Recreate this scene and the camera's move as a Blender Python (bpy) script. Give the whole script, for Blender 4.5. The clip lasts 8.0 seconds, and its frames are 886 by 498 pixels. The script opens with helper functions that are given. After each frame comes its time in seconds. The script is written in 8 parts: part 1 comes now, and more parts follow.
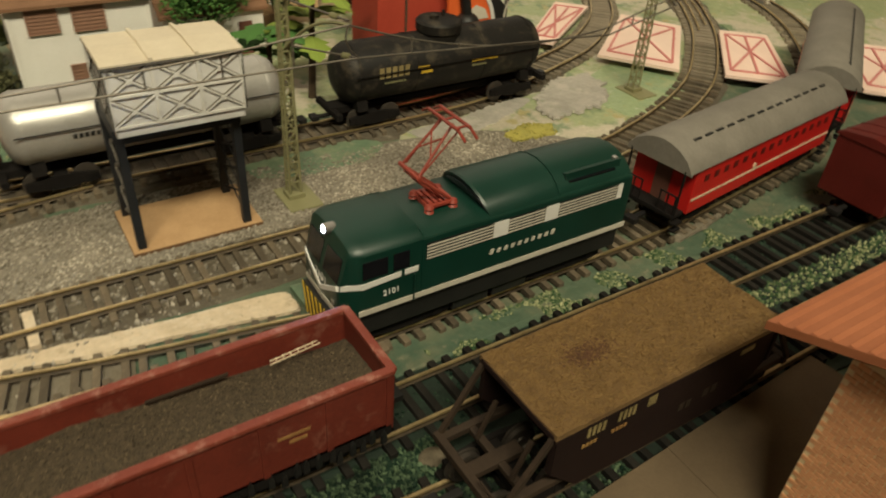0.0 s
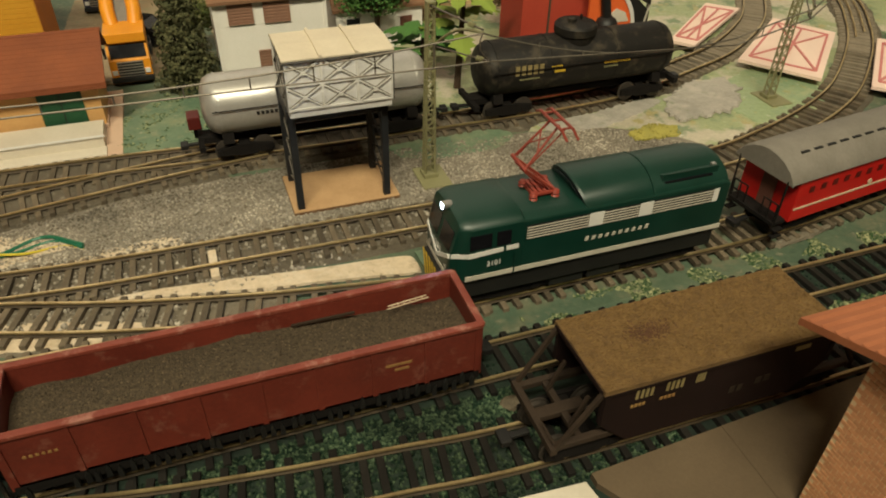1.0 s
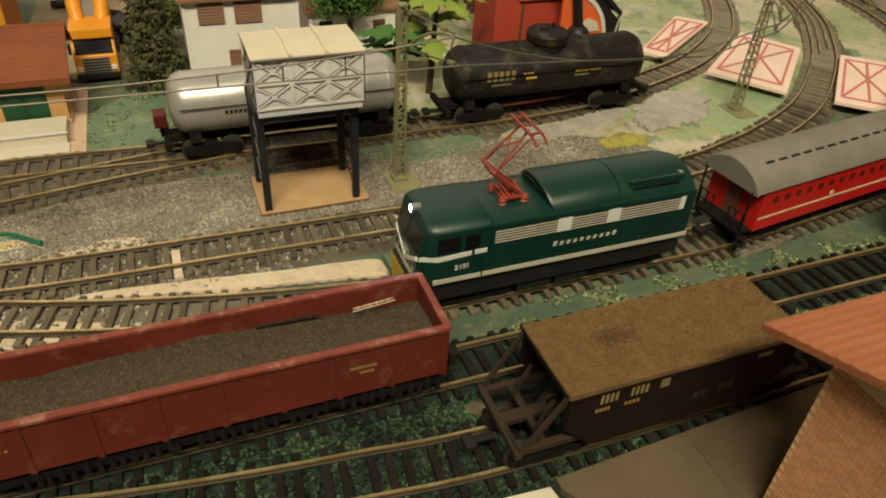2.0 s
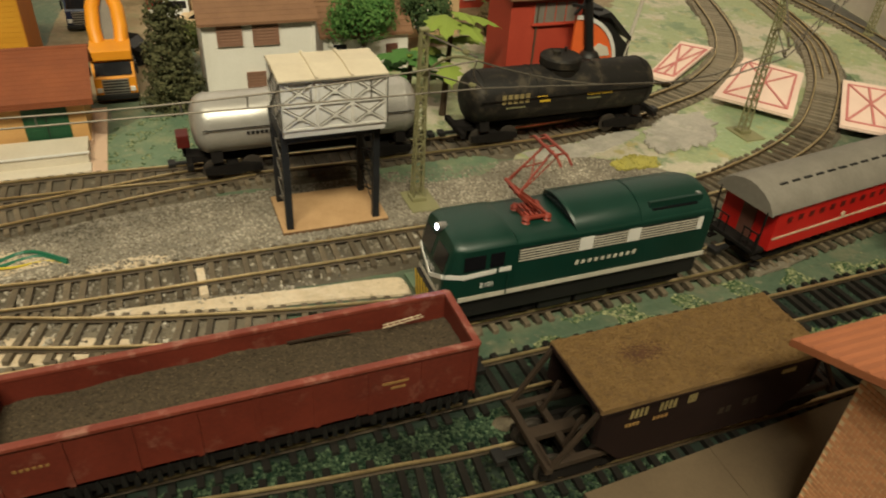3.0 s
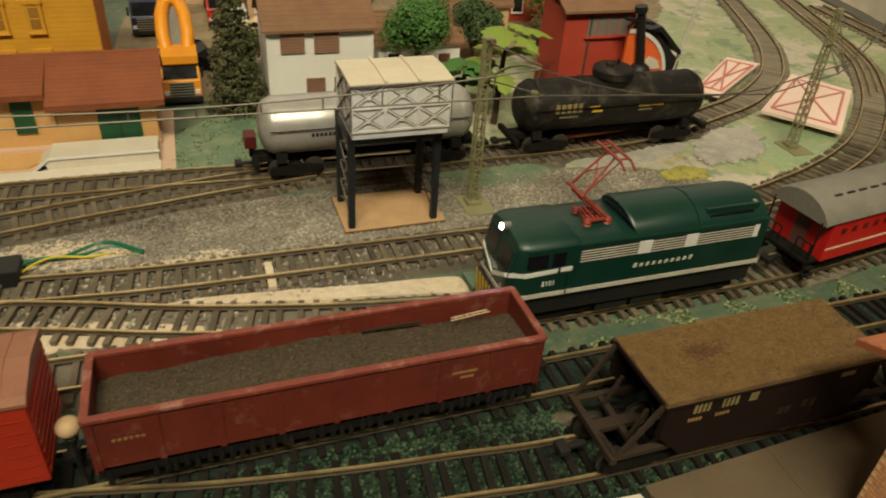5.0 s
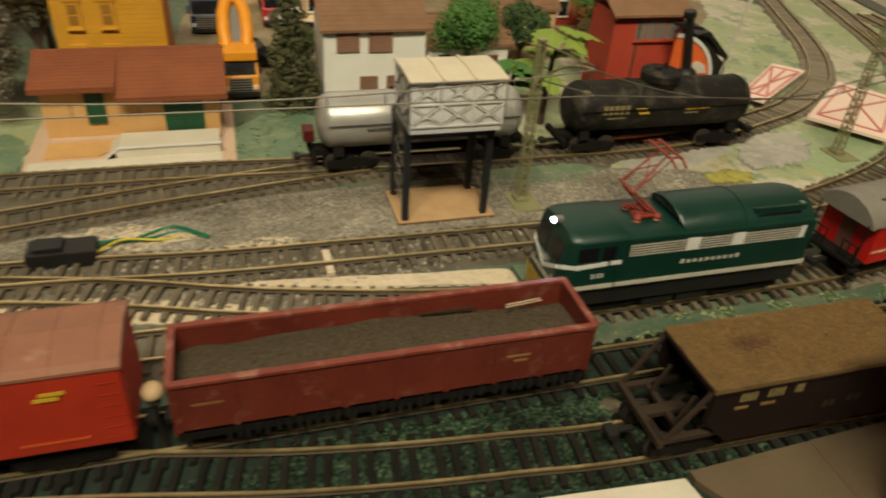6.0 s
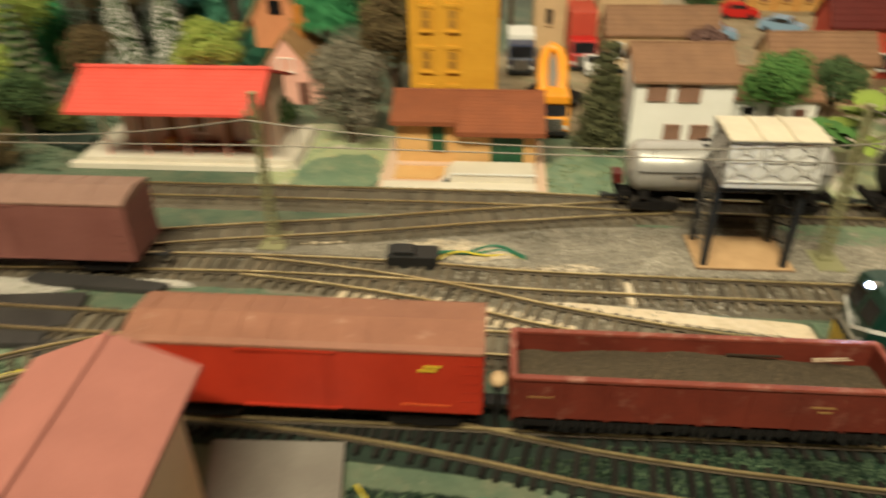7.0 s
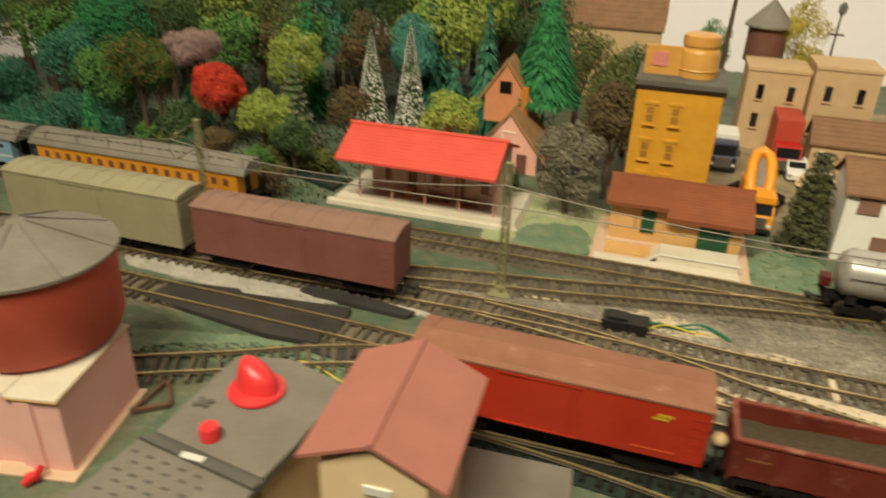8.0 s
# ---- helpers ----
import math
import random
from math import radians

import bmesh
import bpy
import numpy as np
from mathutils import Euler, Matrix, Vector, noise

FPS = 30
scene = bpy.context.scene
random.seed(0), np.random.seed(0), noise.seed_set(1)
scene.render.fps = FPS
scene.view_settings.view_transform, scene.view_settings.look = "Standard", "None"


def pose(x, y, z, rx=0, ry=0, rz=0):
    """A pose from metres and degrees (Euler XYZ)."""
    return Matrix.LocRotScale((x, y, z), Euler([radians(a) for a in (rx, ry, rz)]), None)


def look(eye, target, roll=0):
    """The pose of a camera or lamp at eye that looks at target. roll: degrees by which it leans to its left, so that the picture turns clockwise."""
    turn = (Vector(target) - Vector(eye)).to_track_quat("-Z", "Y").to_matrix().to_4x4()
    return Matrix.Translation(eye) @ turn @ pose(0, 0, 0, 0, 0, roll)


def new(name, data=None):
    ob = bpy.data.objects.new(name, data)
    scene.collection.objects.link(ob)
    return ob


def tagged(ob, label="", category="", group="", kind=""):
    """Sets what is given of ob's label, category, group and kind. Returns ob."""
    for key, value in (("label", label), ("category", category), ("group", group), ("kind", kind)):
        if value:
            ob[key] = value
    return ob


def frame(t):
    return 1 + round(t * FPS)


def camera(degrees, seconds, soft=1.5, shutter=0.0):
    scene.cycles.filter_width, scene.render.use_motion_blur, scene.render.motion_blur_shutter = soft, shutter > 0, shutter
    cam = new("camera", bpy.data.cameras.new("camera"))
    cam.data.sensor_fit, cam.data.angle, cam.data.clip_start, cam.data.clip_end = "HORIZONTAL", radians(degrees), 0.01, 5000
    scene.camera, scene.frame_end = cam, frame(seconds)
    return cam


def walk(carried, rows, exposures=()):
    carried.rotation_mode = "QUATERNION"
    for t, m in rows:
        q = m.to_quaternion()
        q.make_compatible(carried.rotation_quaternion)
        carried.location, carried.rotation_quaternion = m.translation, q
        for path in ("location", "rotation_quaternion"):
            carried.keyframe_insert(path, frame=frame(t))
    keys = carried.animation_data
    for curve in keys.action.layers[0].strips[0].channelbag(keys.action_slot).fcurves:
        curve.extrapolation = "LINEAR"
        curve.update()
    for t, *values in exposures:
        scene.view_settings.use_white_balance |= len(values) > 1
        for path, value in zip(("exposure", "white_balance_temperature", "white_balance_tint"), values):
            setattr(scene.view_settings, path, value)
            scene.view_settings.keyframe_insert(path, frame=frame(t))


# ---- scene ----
cam = camera(63.5, 8.0, soft=1.9, shutter=0.7)
PATH = [
    (0, (-0.07359, -0.12616, 0.17934), (0.06575, 0.07485, 0.00561), 4.17),
    (0.1, (-0.07517, -0.13045, 0.18177), (0.06202, 0.07200, 0.00801), 5.12),
    (0.2, (-0.07722, -0.13936, 0.18683), (0.04578, 0.07160, 0.01258), 3.79),
    (0.3, (-0.07731, -0.14580, 0.19087), (0.03270, 0.07059, 0.01459), 1.82),
    (0.5, (-0.08055, -0.15845, 0.20003), (0.00901, 0.06536, 0.02146), 0.90),
    (1, (-0.07707, -0.16486, 0.20375), (0.00584, 0.05891, 0.02194), 1.23),
    (1.5, (-0.07526, -0.16559, 0.20138), (0.01380, 0.05631, 0.02019), 2.76),
    (2.8, (-0.08304, -0.16403, 0.20170), (0.01555, 0.06043, 0.02879), 3.88),
    (3, (-0.08851, -0.16553, 0.20249), (0.00960, 0.06044, 0.03128), 4.15),
    (3.5, (-0.09248, -0.16525, 0.20269), (0.00418, 0.06237, 0.03284), 4.08),
    (4, (-0.09693, -0.16574, 0.20335), (-0.00200, 0.06349, 0.03470), 4.19),
    (4.2, (-0.09763, -0.16654, 0.20420), (-0.00192, 0.06291, 0.03629), 4.34),
    (5.5, (-0.11358, -0.17633, 0.20170), (-0.02990, 0.05861, 0.03497), 4.18),
    (6, (-0.12205, -0.18204, 0.20453), (-0.04467, 0.05509, 0.03786), 4.30),
    (6.2, (-0.13512, -0.18517, 0.21050), (-0.07140, 0.03717, 0.05269), 4.52),
    (6.5, (-0.15768, -0.18897, 0.21610), (-0.12341, 0.05820, 0.04957), 1.76),
    (6.7, (-0.16125, -0.19510, 0.22615), (-0.15521, 0.03818, 0.07142), -1.31),
    (7, (-0.16141, -0.21568, 0.22956), (-0.18052, 0.02060, 0.08054), -0.70),
    (7.1, (-0.16225, -0.22728, 0.23128), (-0.19622, 0.02714, 0.07614), -1.40),
    (7.3, (-0.16644, -0.24728, 0.24857), (-0.21371, -0.00982, 0.10793), -0.61),
    (7.5, (-0.17283, -0.25809, 0.25140), (-0.23372, -0.02137, 0.11483), -0.05),
    (7.8, (-0.18985, -0.27239, 0.25967), (-0.26041, -0.03664, 0.12609), 2.20),
    (8, (-0.20814, -0.28073, 0.25380), (-0.28016, -0.04166, 0.12708), 2.09),
]
LAMP, LED_POWER = 78.0, 3200.0
EXPOSURES = [(0.0, -0.68), (1.5, -0.60), (2.6, -0.60), (4.2, -0.66), (6.0, -0.68), (6.5, -0.42), (6.9, -0.14), (8.0, -0.30)]
walk(cam, [(t, look(eye, target, roll)) for t, eye, target, roll in PATH], EXPOSURES)

# ---- world and light ----
world = bpy.data.worlds.new("room_air")
scene.world = world
world.use_nodes = True
world.node_tree.nodes["Background"].inputs[0].default_value = (1.0, 0.86, 0.66, 1)
world.node_tree.nodes["Background"].inputs[1].default_value = 0.01


def area_lamp(name, eye, target, size, watts, colour, width=None):
    data = bpy.data.lights.new(name, "AREA")
    data.shape, data.size, data.size_y, data.energy, data.color = "RECTANGLE", size, width or size, watts, colour
    ob = new(name, data)
    ob.matrix_world = look(eye, target)
    return ob


area_lamp("tube_lamp_light", (-0.34, -0.86, 1.52), (0.35, 1.0, 0.80), 1.05, LAMP, (0.95, 0.87, 0.62), 0.10)

MM = 0.001
R = random.Random(7)


# ---- materials ----
def mat(name, a, b=None, rough=0.6, metal=0.0, grain=500.0, blotch=60.0, bump=0.15, spec=0.4, wear=None, wear_at=0.66, rand=0.0, depth=0.0004):
    """Grain and blotches between colours a and b; wear: a third colour in worn spots; rand: tint by object."""
    b = b or tuple(min(1, c * 0.72) for c in a)
    m = bpy.data.materials.new(name)
    m.use_nodes = True
    nt = m.node_tree
    n, l = nt.nodes, nt.links
    p = n["Principled BSDF"]
    p.inputs["Metallic"].default_value = metal
    p.inputs["Specular IOR Level"].default_value = spec
    tc = n.new("ShaderNodeTexCoord")
    fine, big = n.new("ShaderNodeTexNoise"), n.new("ShaderNodeTexNoise")
    for node, s, d in ((fine, grain, 4), (big, blotch, 5)):
        node.inputs["Scale"].default_value, node.inputs["Detail"].default_value = s, d
        node.inputs["Roughness"].default_value = 0.62
        l.new(tc.outputs["Object"], node.inputs["Vector"])
    add = n.new("ShaderNodeMath")
    add.operation = "MULTIPLY_ADD"
    add.inputs[1].default_value = 0.45
    l.new(fine.outputs["Fac"], add.inputs[0])
    l.new(big.outputs["Fac"], add.inputs[2])
    ramp = n.new("ShaderNodeMapRange")
    ramp.inputs["From Min"].default_value, ramp.inputs["From Max"].default_value = 0.5, 0.95
    l.new(add.outputs[0], ramp.inputs["Value"])
    mix = n.new("ShaderNodeMix")
    mix.data_type = "RGBA"
    mix.inputs[6].default_value, mix.inputs[7].default_value = (*b, 1), (*a, 1)
    l.new(ramp.outputs[0], mix.inputs[0])
    out = mix.outputs[2]
    if wear:
        wn = n.new("ShaderNodeTexNoise")
        wn.inputs["Scale"].default_value, wn.inputs["Detail"].default_value = blotch * 2.3, 8
        wn.inputs["Roughness"].default_value = 0.7
        l.new(tc.outputs["Object"], wn.inputs["Vector"])
        wr = n.new("ShaderNodeMapRange")
        wr.inputs["From Min"].default_value, wr.inputs["From Max"].default_value = wear_at - 0.06, wear_at + 0.06
        l.new(wn.outputs["Fac"], wr.inputs["Value"])
        wm = n.new("ShaderNodeMix")
        wm.data_type = "RGBA"
        wm.inputs[7].default_value = (*wear, 1)
        l.new(out, wm.inputs[6])
        l.new(wr.outputs[0], wm.inputs[0])
        out = wm.outputs[2]
    if rand:
        info, hsv = n.new("ShaderNodeObjectInfo"), n.new("ShaderNodeHueSaturation")
        rr = n.new("ShaderNodeMapRange")
        rr.inputs["To Min"].default_value, rr.inputs["To Max"].default_value = 1 - rand, 1 + rand
        l.new(info.outputs["Random"], rr.inputs["Value"])
        l.new(rr.outputs[0], hsv.inputs["Value"])
        l.new(out, hsv.inputs["Color"])
        out = hsv.outputs["Color"]
    l.new(out, p.inputs["Base Color"])
    rg = n.new("ShaderNodeMapRange")
    rg.inputs["To Min"].default_value, rg.inputs["To Max"].default_value = max(0.05, rough - 0.1), min(1, rough + 0.12)
    l.new(big.outputs["Fac"], rg.inputs["Value"])
    l.new(rg.outputs[0], p.inputs["Roughness"])
    if bump:
        bp = n.new("ShaderNodeBump")
        bp.inputs["Strength"].default_value, bp.inputs["Distance"].default_value = bump, depth
        l.new(fine.outputs["Fac"], bp.inputs["Height"])
        l.new(bp.outputs[0], p.inputs["Normal"])
    return m


def leafy(name, a, b, rough=0.75, power=1.0, field=0.0, depth=0.45):
    """Foliage or grit: each piece takes its own shade between a and b; field: scale of wide lighter and duller drifts."""
    m = bpy.data.materials.new(name)
    m.use_nodes = True
    n, l = m.node_tree.nodes, m.node_tree.links
    p = n["Principled BSDF"]
    g = n.new("ShaderNodeNewGeometry")
    mix = n.new("ShaderNodeMix")
    mix.data_type = "RGBA"
    mix.inputs[6].default_value, mix.inputs[7].default_value = (*a, 1), (*b, 1)
    if power != 1.0:
        pw = n.new("ShaderNodeMath")
        pw.operation = "POWER"
        pw.inputs[1].default_value = power
        l.new(g.outputs["Random Per Island"], pw.inputs[0])
        l.new(pw.outputs[0], mix.inputs[0])
    else:
        l.new(g.outputs["Random Per Island"], mix.inputs[0])
    out = mix.outputs[2]
    if field:
        tc, nz, rg, hsv = n.new("ShaderNodeTexCoord"), n.new("ShaderNodeTexNoise"), n.new("ShaderNodeMapRange"), n.new("ShaderNodeHueSaturation")
        nz.inputs["Scale"].default_value, nz.inputs["Detail"].default_value = field, 4
        rg.inputs["From Min"].default_value, rg.inputs["From Max"].default_value = 0.35, 0.65
        rg.inputs["To Min"].default_value, rg.inputs["To Max"].default_value = 1 - depth, 1 + depth * 0.5
        l.new(tc.outputs["Object"], nz.inputs["Vector"])
        l.new(nz.outputs["Fac"], rg.inputs["Value"])
        l.new(rg.outputs[0], hsv.inputs["Value"])
        l.new(out, hsv.inputs["Color"])
        out = hsv.outputs["Color"]
    l.new(out, p.inputs["Base Color"])
    p.inputs["Roughness"].default_value = rough
    p.inputs["Specular IOR Level"].default_value = 0.2
    return m


def glow(name, colour, strength):
    m = bpy.data.materials.new(name)
    m.use_nodes = True
    p = m.node_tree.nodes["Principled BSDF"]
    p.inputs["Base Color"].default_value = (*colour, 1)
    p.inputs["Emission Color"].default_value = (*colour, 1)
    p.inputs["Emission Strength"].default_value = strength
    return m


# Rail brass again, darkened: foreground shade put into the colour.
DARKRAIL = mat("foreground_shade_brass", (0.56, 0.43, 0.22), (0.24, 0.17, 0.085), rough=0.38, metal=0.6, grain=900, blotch=60, bump=0.1)
RAILFOOT = mat("tarnished_rail_foot", (0.075, 0.052, 0.028), (0.035, 0.025, 0.015), rough=0.6, metal=0.4, grain=900, blotch=90)
DIMLETTER = mat("faded_lettering", (0.34, 0.20, 0.06), (0.22, 0.11, 0.04), rough=0.6)
CAPRED = mat("cap_red_plastic", (0.74, 0.040, 0.045), (0.66, 0.032, 0.036), rough=0.35, grain=900)
HSHUT = mat("tan_brown_shutter", (0.30, 0.165, 0.11), (0.22, 0.12, 0.08), rough=0.7)
STATIONWALL = mat("cream_pink_wall", (0.74, 0.56, 0.45), (0.66, 0.48, 0.38), rough=0.75, grain=700, blotch=40)
OCHRECAP = mat("ochre_translucent_plastic", (0.60, 0.31, 0.075), (0.50, 0.25, 0.055), rough=0.35, grain=300, blotch=40, bump=0.1)
AMBERPANE = mat("amber_pane", (0.36, 0.185, 0.035), (0.25, 0.12, 0.025), rough=0.4)
SIGNORANGE = mat("sign_orange", (0.80, 0.15, 0.035), (0.70, 0.12, 0.03), rough=0.45)
RAIL = mat("brass_rail", (0.78, 0.62, 0.34), (0.38, 0.28, 0.14), rough=0.32, metal=0.78, grain=900, blotch=60, bump=0.1)
TIE = mat("tie_brown", (0.150, 0.117, 0.076), (0.070, 0.054, 0.036), rough=0.8, grain=900, blotch=90, rand=0.4, wear=(0.21, 0.17, 0.12), wear_at=0.66)

ROADBED = mat("dusty_roadbed", (0.215, 0.183, 0.135), (0.125, 0.105, 0.075), rough=0.9, grain=800, blotch=50, bump=1.0, wear=(0.30, 0.265, 0.205), wear_at=0.64, depth=0.0008)
DUSTBED = mat("dust_choked_ballast", (0.27, 0.225, 0.165), (0.19, 0.155, 0.11), rough=0.95, grain=900, blotch=60, bump=0.8, depth=0.0006)
DARKBED = mat("sooty_roadbed", (0.150, 0.126, 0.090), (0.078, 0.064, 0.045), rough=0.9, grain=800, blotch=60, bump=1.0, wear=(0.26, 0.225, 0.17), wear_at=0.63, depth=0.0008)
BROWNCARD = mat("brown_grey_card", (0.140, 0.102, 0.064), (0.104, 0.075, 0.048), rough=0.9, grain=1100, blotch=45, bump=0.3, spec=0.15)
MORTAR = mat("pale_mortar", (0.800, 0.658, 0.405), (0.800, 0.560, 0.338), rough=0.8)
MOSSY = leafy("moss_crumbs", (0.20, 0.185, 0.045), (0.46, 0.40, 0.10), 0.9)
MOSS = mat("yellow_moss", (0.44, 0.38, 0.085), (0.30, 0.28, 0.075), rough=0.9, grain=900, blotch=90, bump=0.8)
ASPHALT = mat("black_card", (0.050, 0.045, 0.042), (0.028, 0.025, 0.024), rough=0.55, grain=700, blotch=40, bump=0.3, wear=(0.12, 0.11, 0.10), wear_at=0.7)
STONE = leafy("gravel_stones", (0.19, 0.163, 0.125), (0.49, 0.44, 0.36), 0.9, 1.7, 26.0)
GRAVELBED = mat("gravel_glue_bed", (0.285, 0.25, 0.195), (0.165, 0.147, 0.115), rough=0.85, grain=700, blotch=90, bump=1.0, wear=(0.36, 0.33, 0.28), wear_at=0.64, depth=0.0009)
BROWNWOOD = mat("brown_wood", (0.16, 0.085, 0.05), (0.10, 0.055, 0.035), rough=0.7, grain=600, blotch=80)
PALEPINK = mat("pale_pink_card_wall", (0.82, 0.47, 0.43), (0.75, 0.41, 0.37), rough=0.75, grain=800, blotch=50)
LETTER = mat("cream_yellow_letters", (0.32, 0.25, 0.11), (0.20, 0.155, 0.065), rough=0.6)
# Dark sleepers of the near tracks, with foreground shade in their tone.
DARKTIE = mat("foreground_shade_sleeper", (0.017, 0.015, 0.012), (0.008, 0.007, 0.006), rough=0.85, spec=0.2, grain=900, blotch=90, rand=0.3, wear=(0.045, 0.038, 0.028), wear_at=0.7)
TANKRED = mat("tank_orange_red", (0.52, 0.095, 0.055), (0.43, 0.070, 0.042), rough=0.55, grain=800, blotch=40)
DUSTTIE = mat("dusty_sleeper", (0.235, 0.195, 0.14), (0.16, 0.13, 0.09), rough=0.9, grain=900, blotch=90, rand=0.2)
TURF = leafy("green_turf", (0.005, 0.018, 0.010), (0.095, 0.140, 0.078), 0.75, 2.4, 45.0, 0.6)
# Greens for the near ground, deepened to stand in for foreground shade.
DARKTURF = leafy("dark_turf", (0.004, 0.014, 0.009), (0.05, 0.09, 0.055), power=3.0)
DEEP = mat("dark_green_bed", (0.016, 0.032, 0.020), (0.007, 0.013, 0.009), rough=0.85, grain=600, blotch=60, bump=0.8)
TURF2 = leafy("pale_turf", (0.035, 0.075, 0.030), (0.40, 0.40, 0.22), power=2.4)
LOCO_GREEN = mat("loco_green", (0.0042, 0.034, 0.0235), (0.0030, 0.025, 0.0165), rough=0.40, grain=1500, blotch=50, bump=0.10, spec=0.5, wear=(0.014, 0.052, 0.038), wear_at=0.70)
WHITE = mat("white_paint", (0.72, 0.70, 0.66), (0.62, 0.60, 0.56), rough=0.5, grain=900, blotch=80, bump=0.05)
BLACK = mat("black_plastic", (0.014, 0.013, 0.012), (0.008, 0.008, 0.008), rough=0.5, grain=900, blotch=80, bump=0.2)
DARK = mat("sooty_underframe", (0.011, 0.009, 0.008), (0.006, 0.005, 0.0045), rough=0.85, spec=0.15, grain=900, blotch=100, bump=0.3)
STEEL = mat("wheel_steel", (0.10, 0.085, 0.07), (0.05, 0.042, 0.036), rough=0.5, metal=0.6, grain=900)
RIMRED = mat("scuffed_red_rim", (0.23, 0.052, 0.032), (0.150, 0.028, 0.017), rough=0.5, grain=800, blotch=70, bump=0.2, wear=(0.30, 0.13, 0.095), wear_at=0.58)
OXIDE = mat("red_oxide", (0.160, 0.026, 0.014), (0.094, 0.015, 0.009), rough=0.55, grain=700, blotch=34, bump=0.2, wear=(0.20, 0.075, 0.052), wear_at=0.62)
PANTO = mat("pantograph_red", (0.28, 0.045, 0.028), (0.19, 0.030, 0.018), rough=0.45, grain=900)
HOPPER = mat("hopper_brown", (0.014, 0.0055, 0.0045), (0.009, 0.0035, 0.003), rough=0.75, spec=0.2, grain=700, blotch=60, wear=(0.036, 0.017, 0.012), wear_at=0.70)
SILL = mat("worn_brown_metal", (0.042, 0.027, 0.017), (0.024, 0.016, 0.011), rough=0.7, spec=0.25, grain=800, blotch=80)
LOAD = mat("fibre_load", (0.235, 0.138, 0.048), (0.130, 0.073, 0.026), rough=0.9, grain=1700, blotch=160, bump=1.0, wear=(0.10, 0.055, 0.025), wear_at=0.70, depth=0.0012)
GRAINS = leafy("ballast_grains", (0.040, 0.029, 0.018), (0.20, 0.15, 0.092), 0.95, 2.2)
FIBRES = leafy("load_fibres", (0.13, 0.075, 0.027), (0.225, 0.138, 0.053), 0.9, 1.2)
STAIN = mat("dark_fibre", (0.12, 0.056, 0.024), (0.075, 0.034, 0.016), rough=0.9, grain=520, blotch=60, bump=1.0, depth=0.001)
COAL = mat("dark_ballast_load", (0.115, 0.084, 0.050), (0.050, 0.036, 0.021), rough=0.95, grain=1900, blotch=700, bump=1.0, depth=0.0012)
RED = mat("coach_red", (0.50, 0.016, 0.012), (0.42, 0.012, 0.010), rough=0.4, grain=900, blotch=60, bump=0.05)
DKRED = mat("dark_wagon_red", (0.105, 0.010, 0.007), (0.075, 0.007, 0.005), rough=0.5, grain=900, blotch=60)
GREYROOF = mat("grey_roof", (0.215, 0.195, 0.165), (0.15, 0.135, 0.112), rough=0.65, grain=700, blotch=50, bump=0.2)
BOXRED = mat("boxcar_red", (0.42, 0.032, 0.012), (0.34, 0.024, 0.010), rough=0.45, grain=900, blotch=50, wear=(0.46, 0.10, 0.055), wear_at=0.74)
BOXROOF = mat("boxcar_roof_salmon", (0.29, 0.125, 0.075), (0.215, 0.088, 0.052), rough=0.6, grain=900, blotch=50, wear=(0.36, 0.19, 0.13), wear_at=0.66)
YELLOW = mat("lettering_yellow", (0.62, 0.40, 0.03), (0.50, 0.32, 0.03), rough=0.5, grain=900, bump=0.0)
SILVER = mat("silver_tank", (0.50, 0.48, 0.45), (0.38, 0.365, 0.34), rough=0.36, metal=0.45, grain=900, blotch=40)
TANKBLACK = mat("black_tank", (0.012, 0.010, 0.008), (0.007, 0.006, 0.005), rough=0.6, spec=0.3, grain=700, blotch=40, wear=(0.050, 0.040, 0.027), wear_at=0.57)
TANKTOP = mat("cream_tank_roof", (0.66, 0.58, 0.44), (0.56, 0.48, 0.36), rough=0.6, grain=700, blotch=50)
TANKSIDE = mat("white_tank_panel", (0.70, 0.69, 0.67), (0.60, 0.58, 0.56), rough=0.5, grain=900, blotch=60)
LEG = mat("black_iron_legs", (0.020, 0.022, 0.026), (0.010, 0.011, 0.013), rough=0.5, grain=900)
PLY = mat("orange_tan_base", (0.52, 0.33, 0.17), (0.40, 0.24, 0.115), rough=0.75, grain=800, blotch=60, wear=(0.25, 0.14, 0.07), wear_at=0.72)
EDGE = mat("brown_base_edge", (0.16, 0.085, 0.04), (0.11, 0.06, 0.03), rough=0.8)
OLIVE = mat("olive_mast", (0.25, 0.235, 0.12), (0.19, 0.18, 0.09), rough=0.5, grain=900)
WIRE = mat("dull_wire", (0.22, 0.195, 0.155), (0.14, 0.12, 0.10), rough=0.55, metal=0.7, grain=900)
PINKPLATE = mat("pale_pink_card", (0.86, 0.66, 0.56), (0.78, 0.58, 0.49), rough=0.7, grain=800, blotch=30, bump=0.1)
PINKBAR = mat("pink_bracing", (0.62, 0.22, 0.20), (0.52, 0.17, 0.16), rough=0.7)
HOUSE = mat("white_clapboard", (0.80, 0.77, 0.72), (0.72, 0.69, 0.63), rough=0.7, grain=700, blotch=40)
BROWNROOF = mat("brown_roof", (0.245, 0.130, 0.070), (0.18, 0.092, 0.050), rough=0.75, grain=900, blotch=70, bump=0.5)
SHUTTER = mat("brown_shutter", (0.16, 0.065, 0.045), (0.11, 0.045, 0.03), rough=0.7)
CARDTAN = mat("pinkish_card", (0.62, 0.44, 0.32), (0.54, 0.37, 0.26), rough=0.8, grain=600, blotch=30, bump=0.1)
